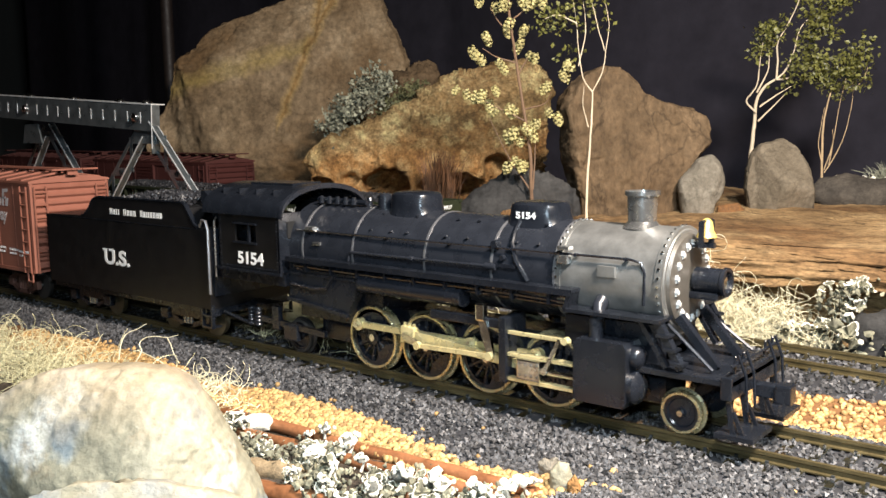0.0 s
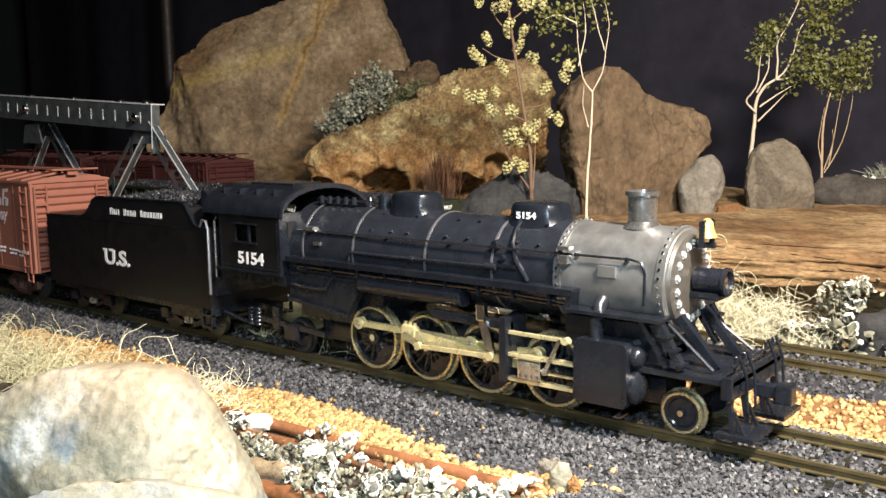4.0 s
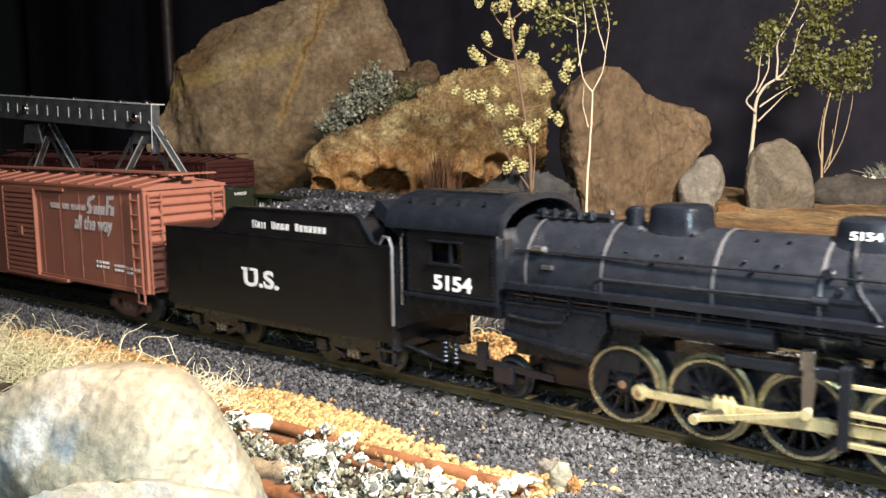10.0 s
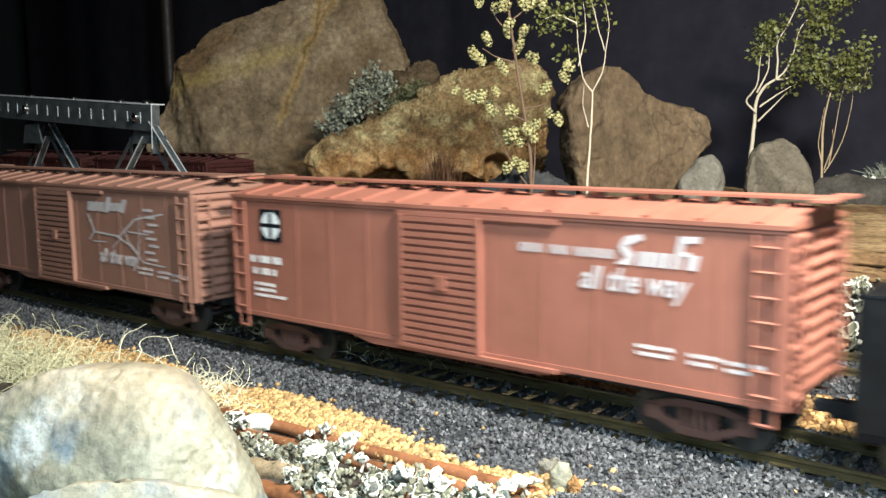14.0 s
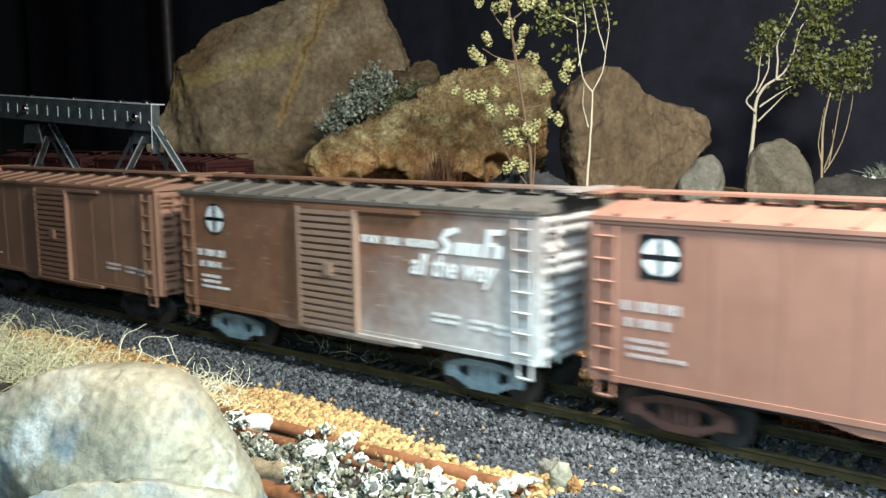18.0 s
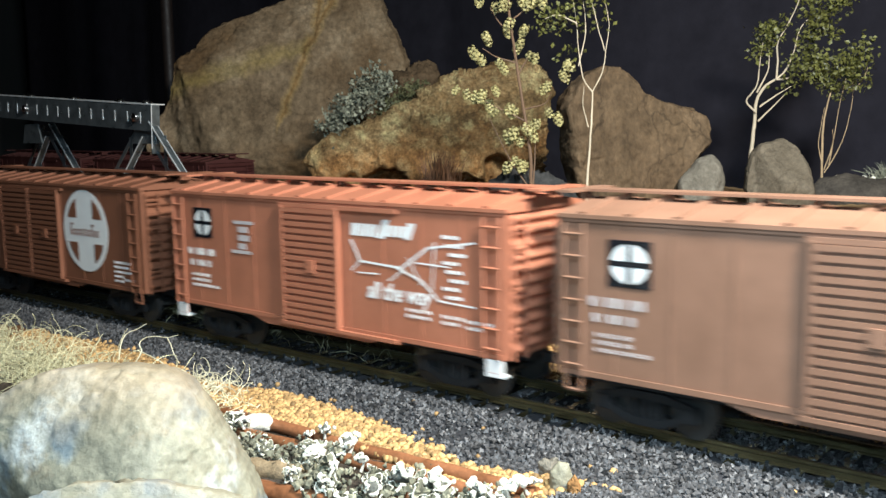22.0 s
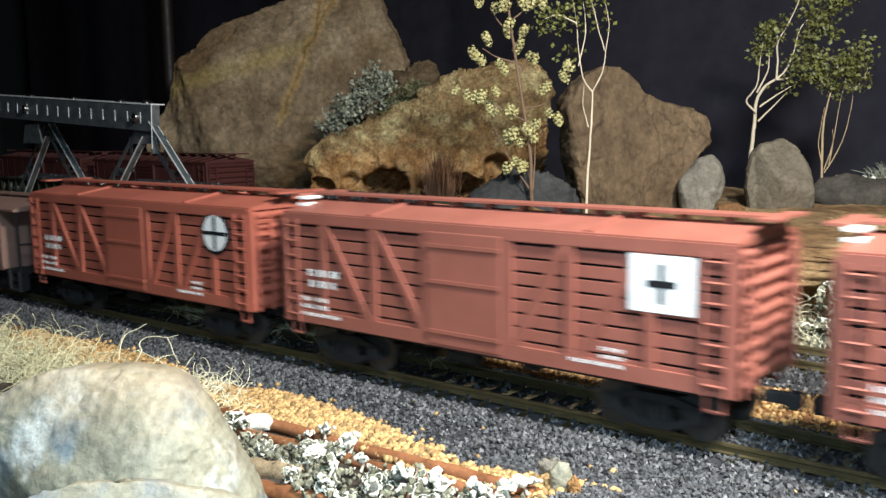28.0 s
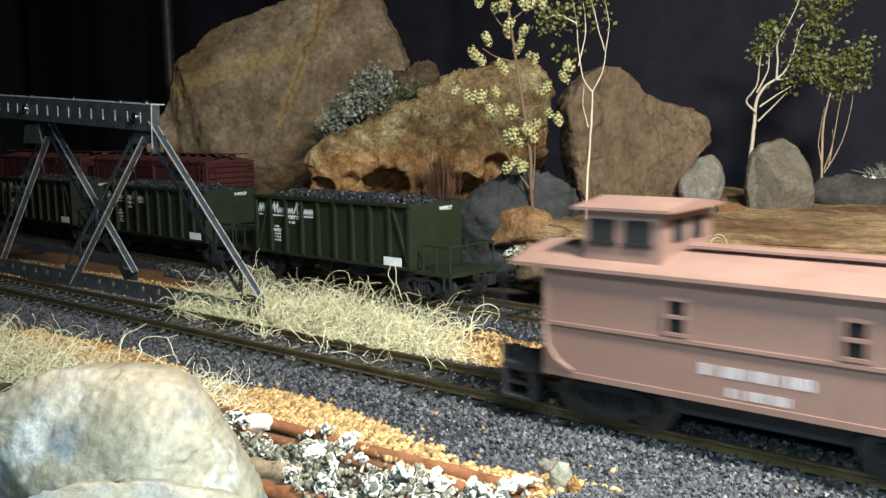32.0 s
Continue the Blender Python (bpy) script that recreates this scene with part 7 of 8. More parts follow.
for x, y in ((-2.6, 2), (-22, 2), (-60, 2), (-98, 2), (-136, 2)):
    bm = B()
    lathe(bm, [(82.1, 2.0), (82.8, 1.8), (83.4, 1.0), (83.5, 0.1)], (x, y, 0), "z", 12)
    part("bolt", bm, NICKEL, beam, smooth=True)
for x in (-6, -98):
    bm = B()
    lathe(bm, [(-0.8, 1.9), (-2.2, 1.7), (-2.6, 0.8)], (x, 0, 76.3), "y", 10)
    part("bolt", bm, NICKEL, beam, smooth=True)

# the top girder is tilted to fit its slope in the camera's view
view_tilt = Matrix.Rotation(radians(3.4), 4, "Y")
pivot = Vector((4.5, 0, 76)) * MM
beam.matrix_basis = Matrix.Translation(pivot) @ view_tilt @ Matrix.Translation(-pivot)


def girder_leg(foot, apex, y, lean):
    """An angle-iron leg that narrows upwards: two edge bars and riveted cross plates."""
    bm = B()
    f, a = Vector(foot), Vector(apex)
    d = (a - f).normalized()
    n = Vector((-d.y, d.x))
    edge = 1 if n.x > 0 else -1
    wf, wa = 4.6, 3.2
    slab(bm, f + n * wf * edge, a + n * wa * edge, 2.2, y, y + 0.5)
    slab(bm, f - n * wf * edge, a - n * wa * edge, 1.5, y, y + 0.5)
    stops = (0.03, 0.27, 0.5, 0.73, 0.96)
    for i, t in enumerate(stops):
        p, w = f.lerp(a, t), wf + (wa - wf) * t
        across = n * w
        slab(bm, (p.x - w * 1.3, p.y), (p.x + w * 1.3, p.y), 3.4 if i % 2 else 4.4, y + 0.05, y + 0.45)
        if i < 4:
            m = f.lerp(a, t + 0.12) + n * w * 0.15 * edge
            slab(bm, (m.x, m.y - 7.5), (m.x, m.y + 7.0), 2.0, y + 0.08, y + 0.42)
    leg = part("leg", bm, GANTRY, gantry, "perforated angle-iron leg")
    bm = B()
    slab(bm, f + n * (wf + 1.2) * edge, a + n * (wa + 1.2) * edge, 0.4, y - 2.4, y + 0.5)
    part("flange", bm, GANTRY, leg, "folded edge")
    # thin pale strips paint the bright edge lines of the leg
    for y2 in (y - 2.6, y + 0.3):
        bm = B()
        slab(bm, f + n * (wf + 1.25) * edge, a + n * (wa + 1.25) * edge, 0.55, y2, y2 + 0.3)
        part("flange_lip", bm, STRIP, leg, "pale lip with the edge glint in its colour")
    for t in (0.27, 0.73):
        bm = B()
        p = f.lerp(a, t)
        lathe(bm, [(y - 0.5, 0.9), (y + 0.02, 1.1)], (p.x, 0, p.y), "y", 10)
        part("rivet", bm, HOLE, leg)
    return leg


girder_leg((-73, 5), (-5.5, 72), 1.6, 1)
girder_leg((63, 5), (-0.5, 72), 1.6, -1)
girder_leg((-32, 5), (-95, 72), 9.0, -1)
girder_leg((-160, 5), (-99, 72), 9.0, 1)
for x in (-3, -97):
    bm = B()
    prism(bm, [(x - 9, 66), (x + 9, 66), (x + 6, 75), (x - 6, 75)], 0.6, 1.4)
    part("gusset", bm, GANTRY, gantry)


# ---- trees and plants ----
def leafy(bm_pts, rng, count, spread_r, size, form="leaf"):
    """Vertices and faces of many small folded leaves round the given centres."""
    v, f = [], []
    for c in bm_pts:
        for _ in range(count):
            p = np.array(c) + rng.normal(size=3) * spread_r * np.array((1, 0.8, 0.8))
            d = rng.normal(size=3)
            d /= np.linalg.norm(d)
            e = np.cross(d, rng.normal(size=3))
            e /= np.linalg.norm(e)
            n = np.cross(d, e)
            s = size * rng.uniform(0.6, 1.25)
            i = len(v)
            v += [p, p + d * s * 0.5 + e * s * 0.38 + n * s * 0.1, p + d * s, p + d * s * 0.5 - e * s * 0.38 + n * s * 0.1]
            f += [(i, i + 1, i + 2), (i, i + 2, i + 3)]
    return np.array(v), np.array(f)


def stick(tree, name, pts, scale, r0, r1, mat, rnd, depth=2.0):
    """A limb drawn by (across, up) steps; it strays in depth by chance."""
    y = 0.0
    path = []
    for k, (u, z) in enumerate(pts):
        if k:
            y += rnd.uniform(-depth, depth)
        path.append((u / scale, y, z / scale))
    fine = []
    ctl = [Vector(p) for p in path]
    ctl = [ctl[0] * 2 - ctl[1]] + ctl + [ctl[-1] * 2 - ctl[-2]]
    for k in range(1, len(ctl) - 2):
        p0, p1, p2, p3 = ctl[k - 1:k + 3]
        for q in range(4):
            t = q / 4
            fine.append(0.5 * (2 * p1 + (p2 - p0) * t + (2 * p0 - 5 * p1 + 4 * p2 - p3) * t * t + (3 * p1 - p0 - 3 * p2 + p3) * t ** 3) + Vector((rnd.uniform(-0.12, 0.12), rnd.uniform(-0.12, 0.12), 0)))
    fine.append(ctl[-2])
    n = len(fine)
    bm = B()
    tube(bm, fine, [r0 + (r1 - r0) * k / (n - 1) for k in range(n)], 7)
    return part(name, bm, mat, tree, smooth=True)


def grow(at, label, bark, trunk, limbs, centres, scale, crown_mat, seed, r=1.1, count=16, size=2.4, cones=False, crown_label=""):
    rnd, rng = random.Random(seed), np.random.default_rng(seed)
    tree = thing("tree", at, label, "tree", "model trees", 39)
    stick(tree, "trunk", trunk, scale, r, r * 0.55, bark, rnd, 0.8)
    for limb in limbs:
        stick(tree, "limb", limb, scale, r * 0.48, r * 0.16, bark, rnd)
    pts = [(u / scale, rnd.uniform(-4, 4), z / scale) for u, z in centres]
    if cones:
        v, f = [], []
        for p in pts:
            for _ in range(2):
                o = np.array(p) + rng.normal(size=3) * np.array((2.2, 1.6, 1.6))
                axis = np.array((rng.normal() * 0.5, rng.normal() * 0.5, -1.0))
                axis /= np.linalg.norm(axis)
                e1 = np.cross(axis, (0.2, 0.9, 0.1))
                e1 /= np.linalg.norm(e1)
                e2 = np.cross(axis, e1)
                big = rng.uniform(0.95, 1.3)
                for k in range(20):
                    t, a = k / 19, k * 2.4
                    out = e1 * math.cos(a) + e2 * math.sin(a)
                    side = np.cross(axis, out)
                    w = big * 1.75 * math.sin(0.35 + 2.45 * t) ** 0.8
                    root = o + axis * (t * 4.2 - 2.0) * big + out * w * 0.55
                    tip = root + (axis * 1.5 + out * 0.75) * big
                    m1 = root + axis * 0.6 * big + out * 0.75 * big
                    i = len(v)
                    v += [root, m1 + side * 0.95 * big, tip, m1 - side * 0.95 * big, m1 + out * 0.3]
                    f += [(i, i + 1, i + 4), (i + 1, i + 2, i + 4), (i + 2, i + 3, i + 4), (i + 3, i, i + 4)]
        v, f = np.array(v), np.array(f)
    else:
        v, f = leafy(pts, rng, count, 3.0, size)
    ob = new("crown", mesh_of("crown", v, f, crown_mat))
    ob.parent = tree
    tagged(ob, crown_label or "loose crown of small leaves")
    return tree


grow((-220, 139, 33), "dried hop-like sprig with cream flower cones as a tree", TWIG,
     [(0, 0), (-2, 40), (-4, 100), (-17, 180), (-27, 250), (-37, 310), (-42, 370), (-45, 420)],
     [[(1, 30), (6, 100), (3, 130)], [(-4, 30), (-37, 80), (-74, 155)], [(-12, 150), (-52, 170), (-92, 190)], [(-14, 170), (23, 180), (33, 200)], [(-24, 230), (-7, 260)],
      [(-27, 250), (-62, 260), (-87, 275)], [(-37, 300), (-57, 320), (-72, 345)], [(-39, 320), (-12, 340), (3, 355)]],
     [(-97, 272), (-67, 285), (-57, 250), (-22, 285), (-5, 265), (28, 212), (-94, 195), (-72, 200), (-62, 175), (-37, 165), (-42, 135), (-12, 125), (3, 150), (28, 160), (-47, 350), (-17, 355), (8, 355),
      (-72, 355), (-7, 310), (-27, 70), (-7, 75), (63, 240), (48, 235), (-112, 200), (-37, 310), (-84, 182), (-22, 140)],
     4.04, HOP, 21, 0.85, cones=True, crown_label="cream scaly flower cones")
grow((-197, 146, 30), "slender pale twig tree with green tips", BARK,
     [(0, -8), (3, 78), (8, 158), (9, 213)],
     [[(9, 213), (-7, 238), (-15, 288), (-19, 338), (-32, 398)], [(-15, 258), (-2, 318), (-7, 378)], [(9, 213), (25, 248), (30, 283), (36, 328), (28, 378)], [(30, 283), (18, 318), (4, 372)],
      [(3, 153), (-7, 188), (-7, 223)], [(-18, 330), (-52, 344), (-78, 336)]],
     [(-78, 338), (-62, 328), (-47, 343), (-27, 358), (-37, 283), (-17, 328), (-7, 363), (18, 368), (28, 338), (-22, 378), (3, 398), (-37, 388), (33, 388), (-66, 340), (-50, 330)],
     4.12, LEAF, 22, 0.6, 26, 2.3)
grow((-168, 258, 50), "white-barked twig tree with olive leaves", BARK,
     [(-6, -74), (0, 0), (6, 60), (9, 100), (22, 125), (40, 137)],
     [[(40, 137), (40, 170), (40, 200), (62, 240), (77, 280), (82, 320)], [(40, 137), (57, 155), (72, 190), (77, 220), (92, 240)], [(6, 80), (-10, 100), (-3, 115), (5, 130), (10, 170), (12, 200)],
      [(7, 115), (22, 150), (24, 180)], [(12, 90), (42, 110), (67, 125)], [(10, 65), (37, 90), (62, 115)], [(40, 137), (58, 138), (72, 145)]],
     [(17, 220), (22, 200), (42, 230), (7, 185), (32, 210), (92, 210), (112, 230), (72, 170), (82, 150), (102, 190), (67, 130), (92, 270), (132, 260), (112, 290), (152, 270), (132, 220), (72, 300), (42, 310),
      (172, 290), (118, 250), (88, 240), (26, 226), (100, 170)],
     3.53, LEAF, 23, 1.05, 62, 2.4)
grow((-137, 271, 41), "many-stemmed tan twig tree with olive leaves", TAN_BARK,
     [(0, -42), (-2, 42), (0, 102), (10, 152)],
     [[(2, 12), (13, 52), (25, 132), (32, 172)], [(3, 7), (25, 42), (40, 82), (47, 132), (47, 182)], [(-3, 27), (-7, 62), (3, 122)], [(47, 150), (62, 170), (70, 190)], [(10, 20), (14, 60), (10, 84)]],
     [(-18, 182), (0, 176), (16, 190), (8, 160), (32, 184), (48, 200), (56, 214), (24, 206), (60, 184), (40, 168), (-4, 200), (64, 226), (20, 150), (54, 162), (44, 188), (-10, 190), (12, 178), (36, 196)],
     3.61, LEAF, 24, 0.65, 52, 2.3)


def tuft(name, at, n, spread_xy, length, mat, label, seed, droop=0.5, category="plant"):
    rnd = random.Random(seed)
    bm = B()
    for _ in range(n):
        b = Vector((rnd.gauss(0, spread_xy), rnd.gauss(0, spread_xy * 0.6), 0))
        d = Vector((rnd.gauss(0, droop), rnd.gauss(0, droop), 1)).normalized()
        l = length * rnd.uniform(0.5, 1.2)
        tube(bm, [b, b + d * l * 0.5, b + d * l * 0.8 + Vector((d.x, d.y, -0.3)) * l * 0.25], [0.28, 0.22, 0.06], 3)
    solid(name, bm, mat, at, label, category, rz=39)


tuft("grass_tuft", (-116, 300, 37), 70, 3.0, 13, SAGE, "spiky grey-green dry tuft", 5)
tuft("grass_tuft", (-309, 184, 25), 320, 3.4, 36, RUST_TUFT, "rust-brown bristly tuft against the boulder", 6, 0.10)

rng = np.random.default_rng(31)
pts = []
for _ in range(230):
    t = rng.uniform(0, 1)
    pts.append((-14 + 34 * t + rng.normal() * 4.5, rng.normal() * 5, -7 + 30 * t + rng.normal() * 4.2))
v, f = leafy(pts, rng, 11, 1.5, 2.6)
ob = tagged(new("sage_bush", mesh_of("sage_bush", v, f, SAGE)), "grey-green sage-like bush between the boulders", "bush")
ob.matrix_basis = pose(-388 * MM, 198 * MM, 74 * MM, 0, 0, 39)
pts = [(u + rng.normal() * 4, rng.normal() * 4, -4 + 0.75 * u + rng.normal() * 4.5) for u in rng.uniform(-12, 12, 110)]
v, f = leafy(pts, rng, 12, 1.5, 2.2)
ob = tagged(new("moss", mesh_of("moss", v, f, GRASSY)), "dull green moss cushion on the boulder", "moss")
ob.matrix_basis = pose(-368 * MM, 222 * MM, 86 * MM, 0, 0, 39)

rock("mound", (-221, 138, 22), [(-18, -6), (-12, 9), (-1, 11.5), (9, 8), (18, -6)], 22, MOUND, "orange-brown earth mound under the sprig", 12, 0.5, category="earth mound", group="")
rock("stone", (-154, 196, 27), [(-6, -4), (-5, 5), (4, 6), (7, 3), (6, -4)], 8, ORANGE_BED, "small orange stone on the ledge", 13, 0.6)
rock("stone", (-196, 116, 12), [(-14, -6), (-13, 5), (-4, 8), (9, 7), (14, 3), (14, -6)], 14, ROCK_BROWN, "brown-grey stone at the ledge's foot", 14, 0.9)
rock("stone", (-60, 112, 2), [(-20, -8), (-19, 6), (-6, 10), (14, 9), (22, 2), (22, -8)], 16, ROCK_DARK, "dark stone at the ledge's foot", 15, 0.9)
rnd = random.Random(41)
for k in range(12):
    bm = B()
    bmesh.ops.create_icosphere(bm, subdivisions=2, radius=1.3)
    for vv in bm.verts:
        vv.co *= 1 + 0.3 * noise.noise(vv.co * 0.9 + Vector((k * 3, 0, 0)))
        vv.co.z *= 0.7
    solid("pebble", bm, LICHEN_W, (-126 + k * 4.2 + rnd.uniform(-2, 2), 262 + k * 2.6 + rnd.uniform(-4, 4), 42.0 - k * 0.3), "small white pebble on the flat stone", "pebble", "white pebbles", smooth=True)


# ---- straw ----
def strand_mesh(name, starts, rng, mat, steps=(9, 18), step=1.25, r=0.14, lift=0.45, curl=1.15):
    """Curly strands: each a thin three-sided tube that wanders from its start."""
    v, f = [], []
    for p0 in starts:
        n = rng.integers(*steps)
        p = np.array(p0, float)
        d = rng.normal(size=3)
        d[2] = abs(d[2]) * lift
        d /= np.linalg.norm(d)
        turn = rng.normal(size=3) * curl * rng.uniform(0.15, 1.2)
        base = None
        for k in range(n):
            side = np.cross(d, (0.3, 0.2, 0.93))
            side /= np.linalg.norm(side) + 1e-9
            up = np.cross(side, d)
            i = len(v)
            rr = r * (1 - 0.5 * k / n)
            v += [p + side * rr, p - side * rr * 0.5 + up * rr * 0.87, p - side * rr * 0.5 - up * rr * 0.87]
            if base is not None:
                for a in range(3):
                    b = (a + 1) % 3
                    f.append((base + a, base + b, i + b, i + a))
            base = i
            p = p + d * step
            ground_z = height(p[0], p[1]) + 0.3
            d = d + np.cross(turn, d) * 0.5 + rng.normal(size=3) * 0.18 - np.array((0, 0, 0.1 if k > n * 0.5 else 0.0))
            if p[2] < ground_z:
                p[2] = ground_z
                d[2] = abs(d[2])
            d /= np.linalg.norm(d)
    return mesh_of(name, np.array(v), np.array(f), mat)


def straw_patch(name, n, inside, mat, label, seed, x0, x1, y0, y1, heap, **kw):
    rng = np.random.default_rng(seed)
    starts = []
    while len(starts) < n:
        x, y = rng.uniform(x0, x1), rng.uniform(y0, y1)
        h = inside(x, y)
        if h > 0:
            lump = max(0.0, 0.55 + 1.1 * noise.noise((x * 0.07, y * 0.07, seed)))
            if rng.uniform(0, 1) < 0.25 + lump:
                starts.append((x, y, height(x, y) + rng.uniform(0, heap * h * (0.3 + 1.2 * lump))))
    tagged(new(name, strand_mesh(name, starts, rng, mat, **kw)), label, "straw", kind="stuff")


straw_patch("straw", 2700, lambda x, y: smooth01(1.3 - abs(y - (35 - 0.10 * (x + 250))) / 20 - max(0, (x + 205) / 30) - max(0, (-292 - x) / 40)), STRAW,
            "pale yellow-green curly straw heaped between the tracks", 51, -330, -175, 13, 66, 5.0, steps=(12, 26), r=0.165, lift=0.35, curl=0.9)
straw_patch("straw", 1500, lambda x, y: smooth01(1.15 - abs(y - (-61 - 0.06 * (x + 215))) / 10.5), STRAW, "pale curly straw along the orange gravel", 52, -345, -186, -82, -42, 3.2, steps=(9, 20), r=0.135, lift=0.3, curl=1.0)
straw_patch("straw", 1300, lambda x, y: smooth01(1.25 - abs(y - 106) / 8 - max(0, (x + 104) / 14)), STRAW_W, "bleached curly straw at the foot of the ledge", 53, -150, -50, 97, 115, 13, r=0.14, steps=(12, 26), curl=0.8)


straw_patch("straw", 130, lambda x, y: smooth01(1.2 - abs(y - (-46.8 + -0.459 * (x + 200))) / 6), STRAW_W, "bleached rootlets tangled beside the pale stone", 54, -226, -185, -54, -30, 2.0, steps=(7, 14), r=0.18, lift=0.22, curl=1.3)


def wisp(pts, label, r=0.26, mat=STRAW_W):
    bm = B()
    path = [Vector(p) for p in pts]
    path = [path[0] * 2 - path[1]] + path + [path[-1] * 2 - path[-2]]
    fine = []
    for k in range(1, len(path) - 2):
        p0, p1, p2, p3 = path[k - 1:k + 3]
        for q in range(5):
            t = q / 5
            fine.append(0.5 * (2 * p1 + (p2 - p0) * t + (2 * p0 - 5 * p1 + 4 * p2 - p3) * t * t + (3 * p1 - p0 - 3 * p2 + p3) * t ** 3))
    fine.append(path[-2])
    tube(bm, fine, [r * (1 - 0.6 * k / len(fine)) for k in range(len(fine))], 5)
    solid("twig", bm, mat, (0, 0, 0), label, "twig", "loose straw twigs", smooth=True)


wisp([(-256, -42, -3), (-257, -40.5, 1.0), (-258, -38.6, 3.4), (-257.4, -37, 4.8), (-256, -35, 5.6), (-254.6, -33.4, 6.8), (-254, -32.6, 7.2)], "pale bent twig rising from the straw", 0.24)
wisp([(-244, -44, -2), (-243, -42, 1.6), (-245.5, -41, 3.4), (-245, -39.6, 5), (-242, -38, 5.8), (-238, -36, 5.6), (-235, -34, 6.4)], "pale forked twig rising from the straw", 0.26)
wisp([(-238, -36, 5.6), (-237, -35.5, 3.2), (-235, -36, 1.0), (-231, -37, -1.2)], "pale curled twig hanging over the straw", 0.2)
wisp([(-245, -42, 1.6), (-240, -42, 1.2), (-234, -42, 0.2), (-228, -41.5, -1.5), (-224, -42, -0.5), (-220, -41, -2)], "pale twig lying over the straw", 0.24)
wisp([(-182, 44, -3), (-183, 46, 3), (-182, 47, 7), (-178.5, 48.5, 9), (-174.5, 49, 8), (-173.5, 48.5, 5), (-175, 48, 3)], "looped pale straw standing alone", 0.24)
wisp([(-184, 42, -3), (-184.4, 44, 2), (-183, 43.6, 5), (-181, 43, 4.6), (-180, 42, 1), (-180, 41, -3)], "looped pale straw standing alone", 0.22)
wisp([(-238, 68.6, 16), (-237, 68, 12), (-236, 67, 8), (-234, 66.5, 5), (-232, 66, 1), (-227, 64, -3)], "pale straw caught on the hopper's plate", 0.2)
wisp([(-237, 65, 15), (-238, 64.5, 11), (-235, 64, 8), (-236, 63.5, 4), (-232, 63, 1), (-230, 62, -3)], "pale straw caught on the hopper's plate", 0.18)
for k in range(9):
    a = k * 0.7
    wisp([(-304 + 1.5 * k, 44, 4), (-303 + 1.5 * k, 43, 9 + 2 * math.sin(a)), (-299 + 1.5 * k, 43, 12 + math.cos(a)), (-294 + 1.5 * k, 44, 10), (-292 + 1.2 * k, 45, 6)], "curled straw on top of the heap", 0.22, STRAW)


# ---- sticks and lichen at the near edge ----
def branch_stick(a, b, r, mat, label, seed):
    rnd = random.Random(seed)
    a, b = Vector(a), Vector(b)
    pts, rad = [], []
    for k in range(15):
        pts.append(a.lerp(b, k / 14) + Vector((rnd.uniform(-0.25, 0.25), rnd.uniform(-0.3, 0.3), rnd.uniform(-0.2, 0.2))))
        rad.append(r * rnd.uniform(0.88, 1.1))
    bm = B()
    tube(bm, pts, rad, 12)
    solid("stick", bm, mat, (0, 0, 0), label, "stick", "sticks at the layout's edge", smooth=True)


branch_stick((-200, -51, -5.5), (-96, -46.5, -5.2), 1.7, LOG, "long red-brown stick lying beside the gravel", 1)
branch_stick((-178, -57, -6.0), (-92, -51, -5.6), 1.5, LOG, "long red-brown stick lying beside the gravel", 2)
branch_stick((-152, -76, -7.5), (-112, -70, -7.0), 2.3, LOG, "thick brown stick among the lichen", 3)
branch_stick((-163, -72, -6.5), (-143, -66, -6.3), 2.4, CORK, "short corky stick among the lichen", 4)
branch_stick((-130, -62, -6.5), (-88, -55, -6.0), 1.3, LOG, "thin brown stick under the lichen", 5)


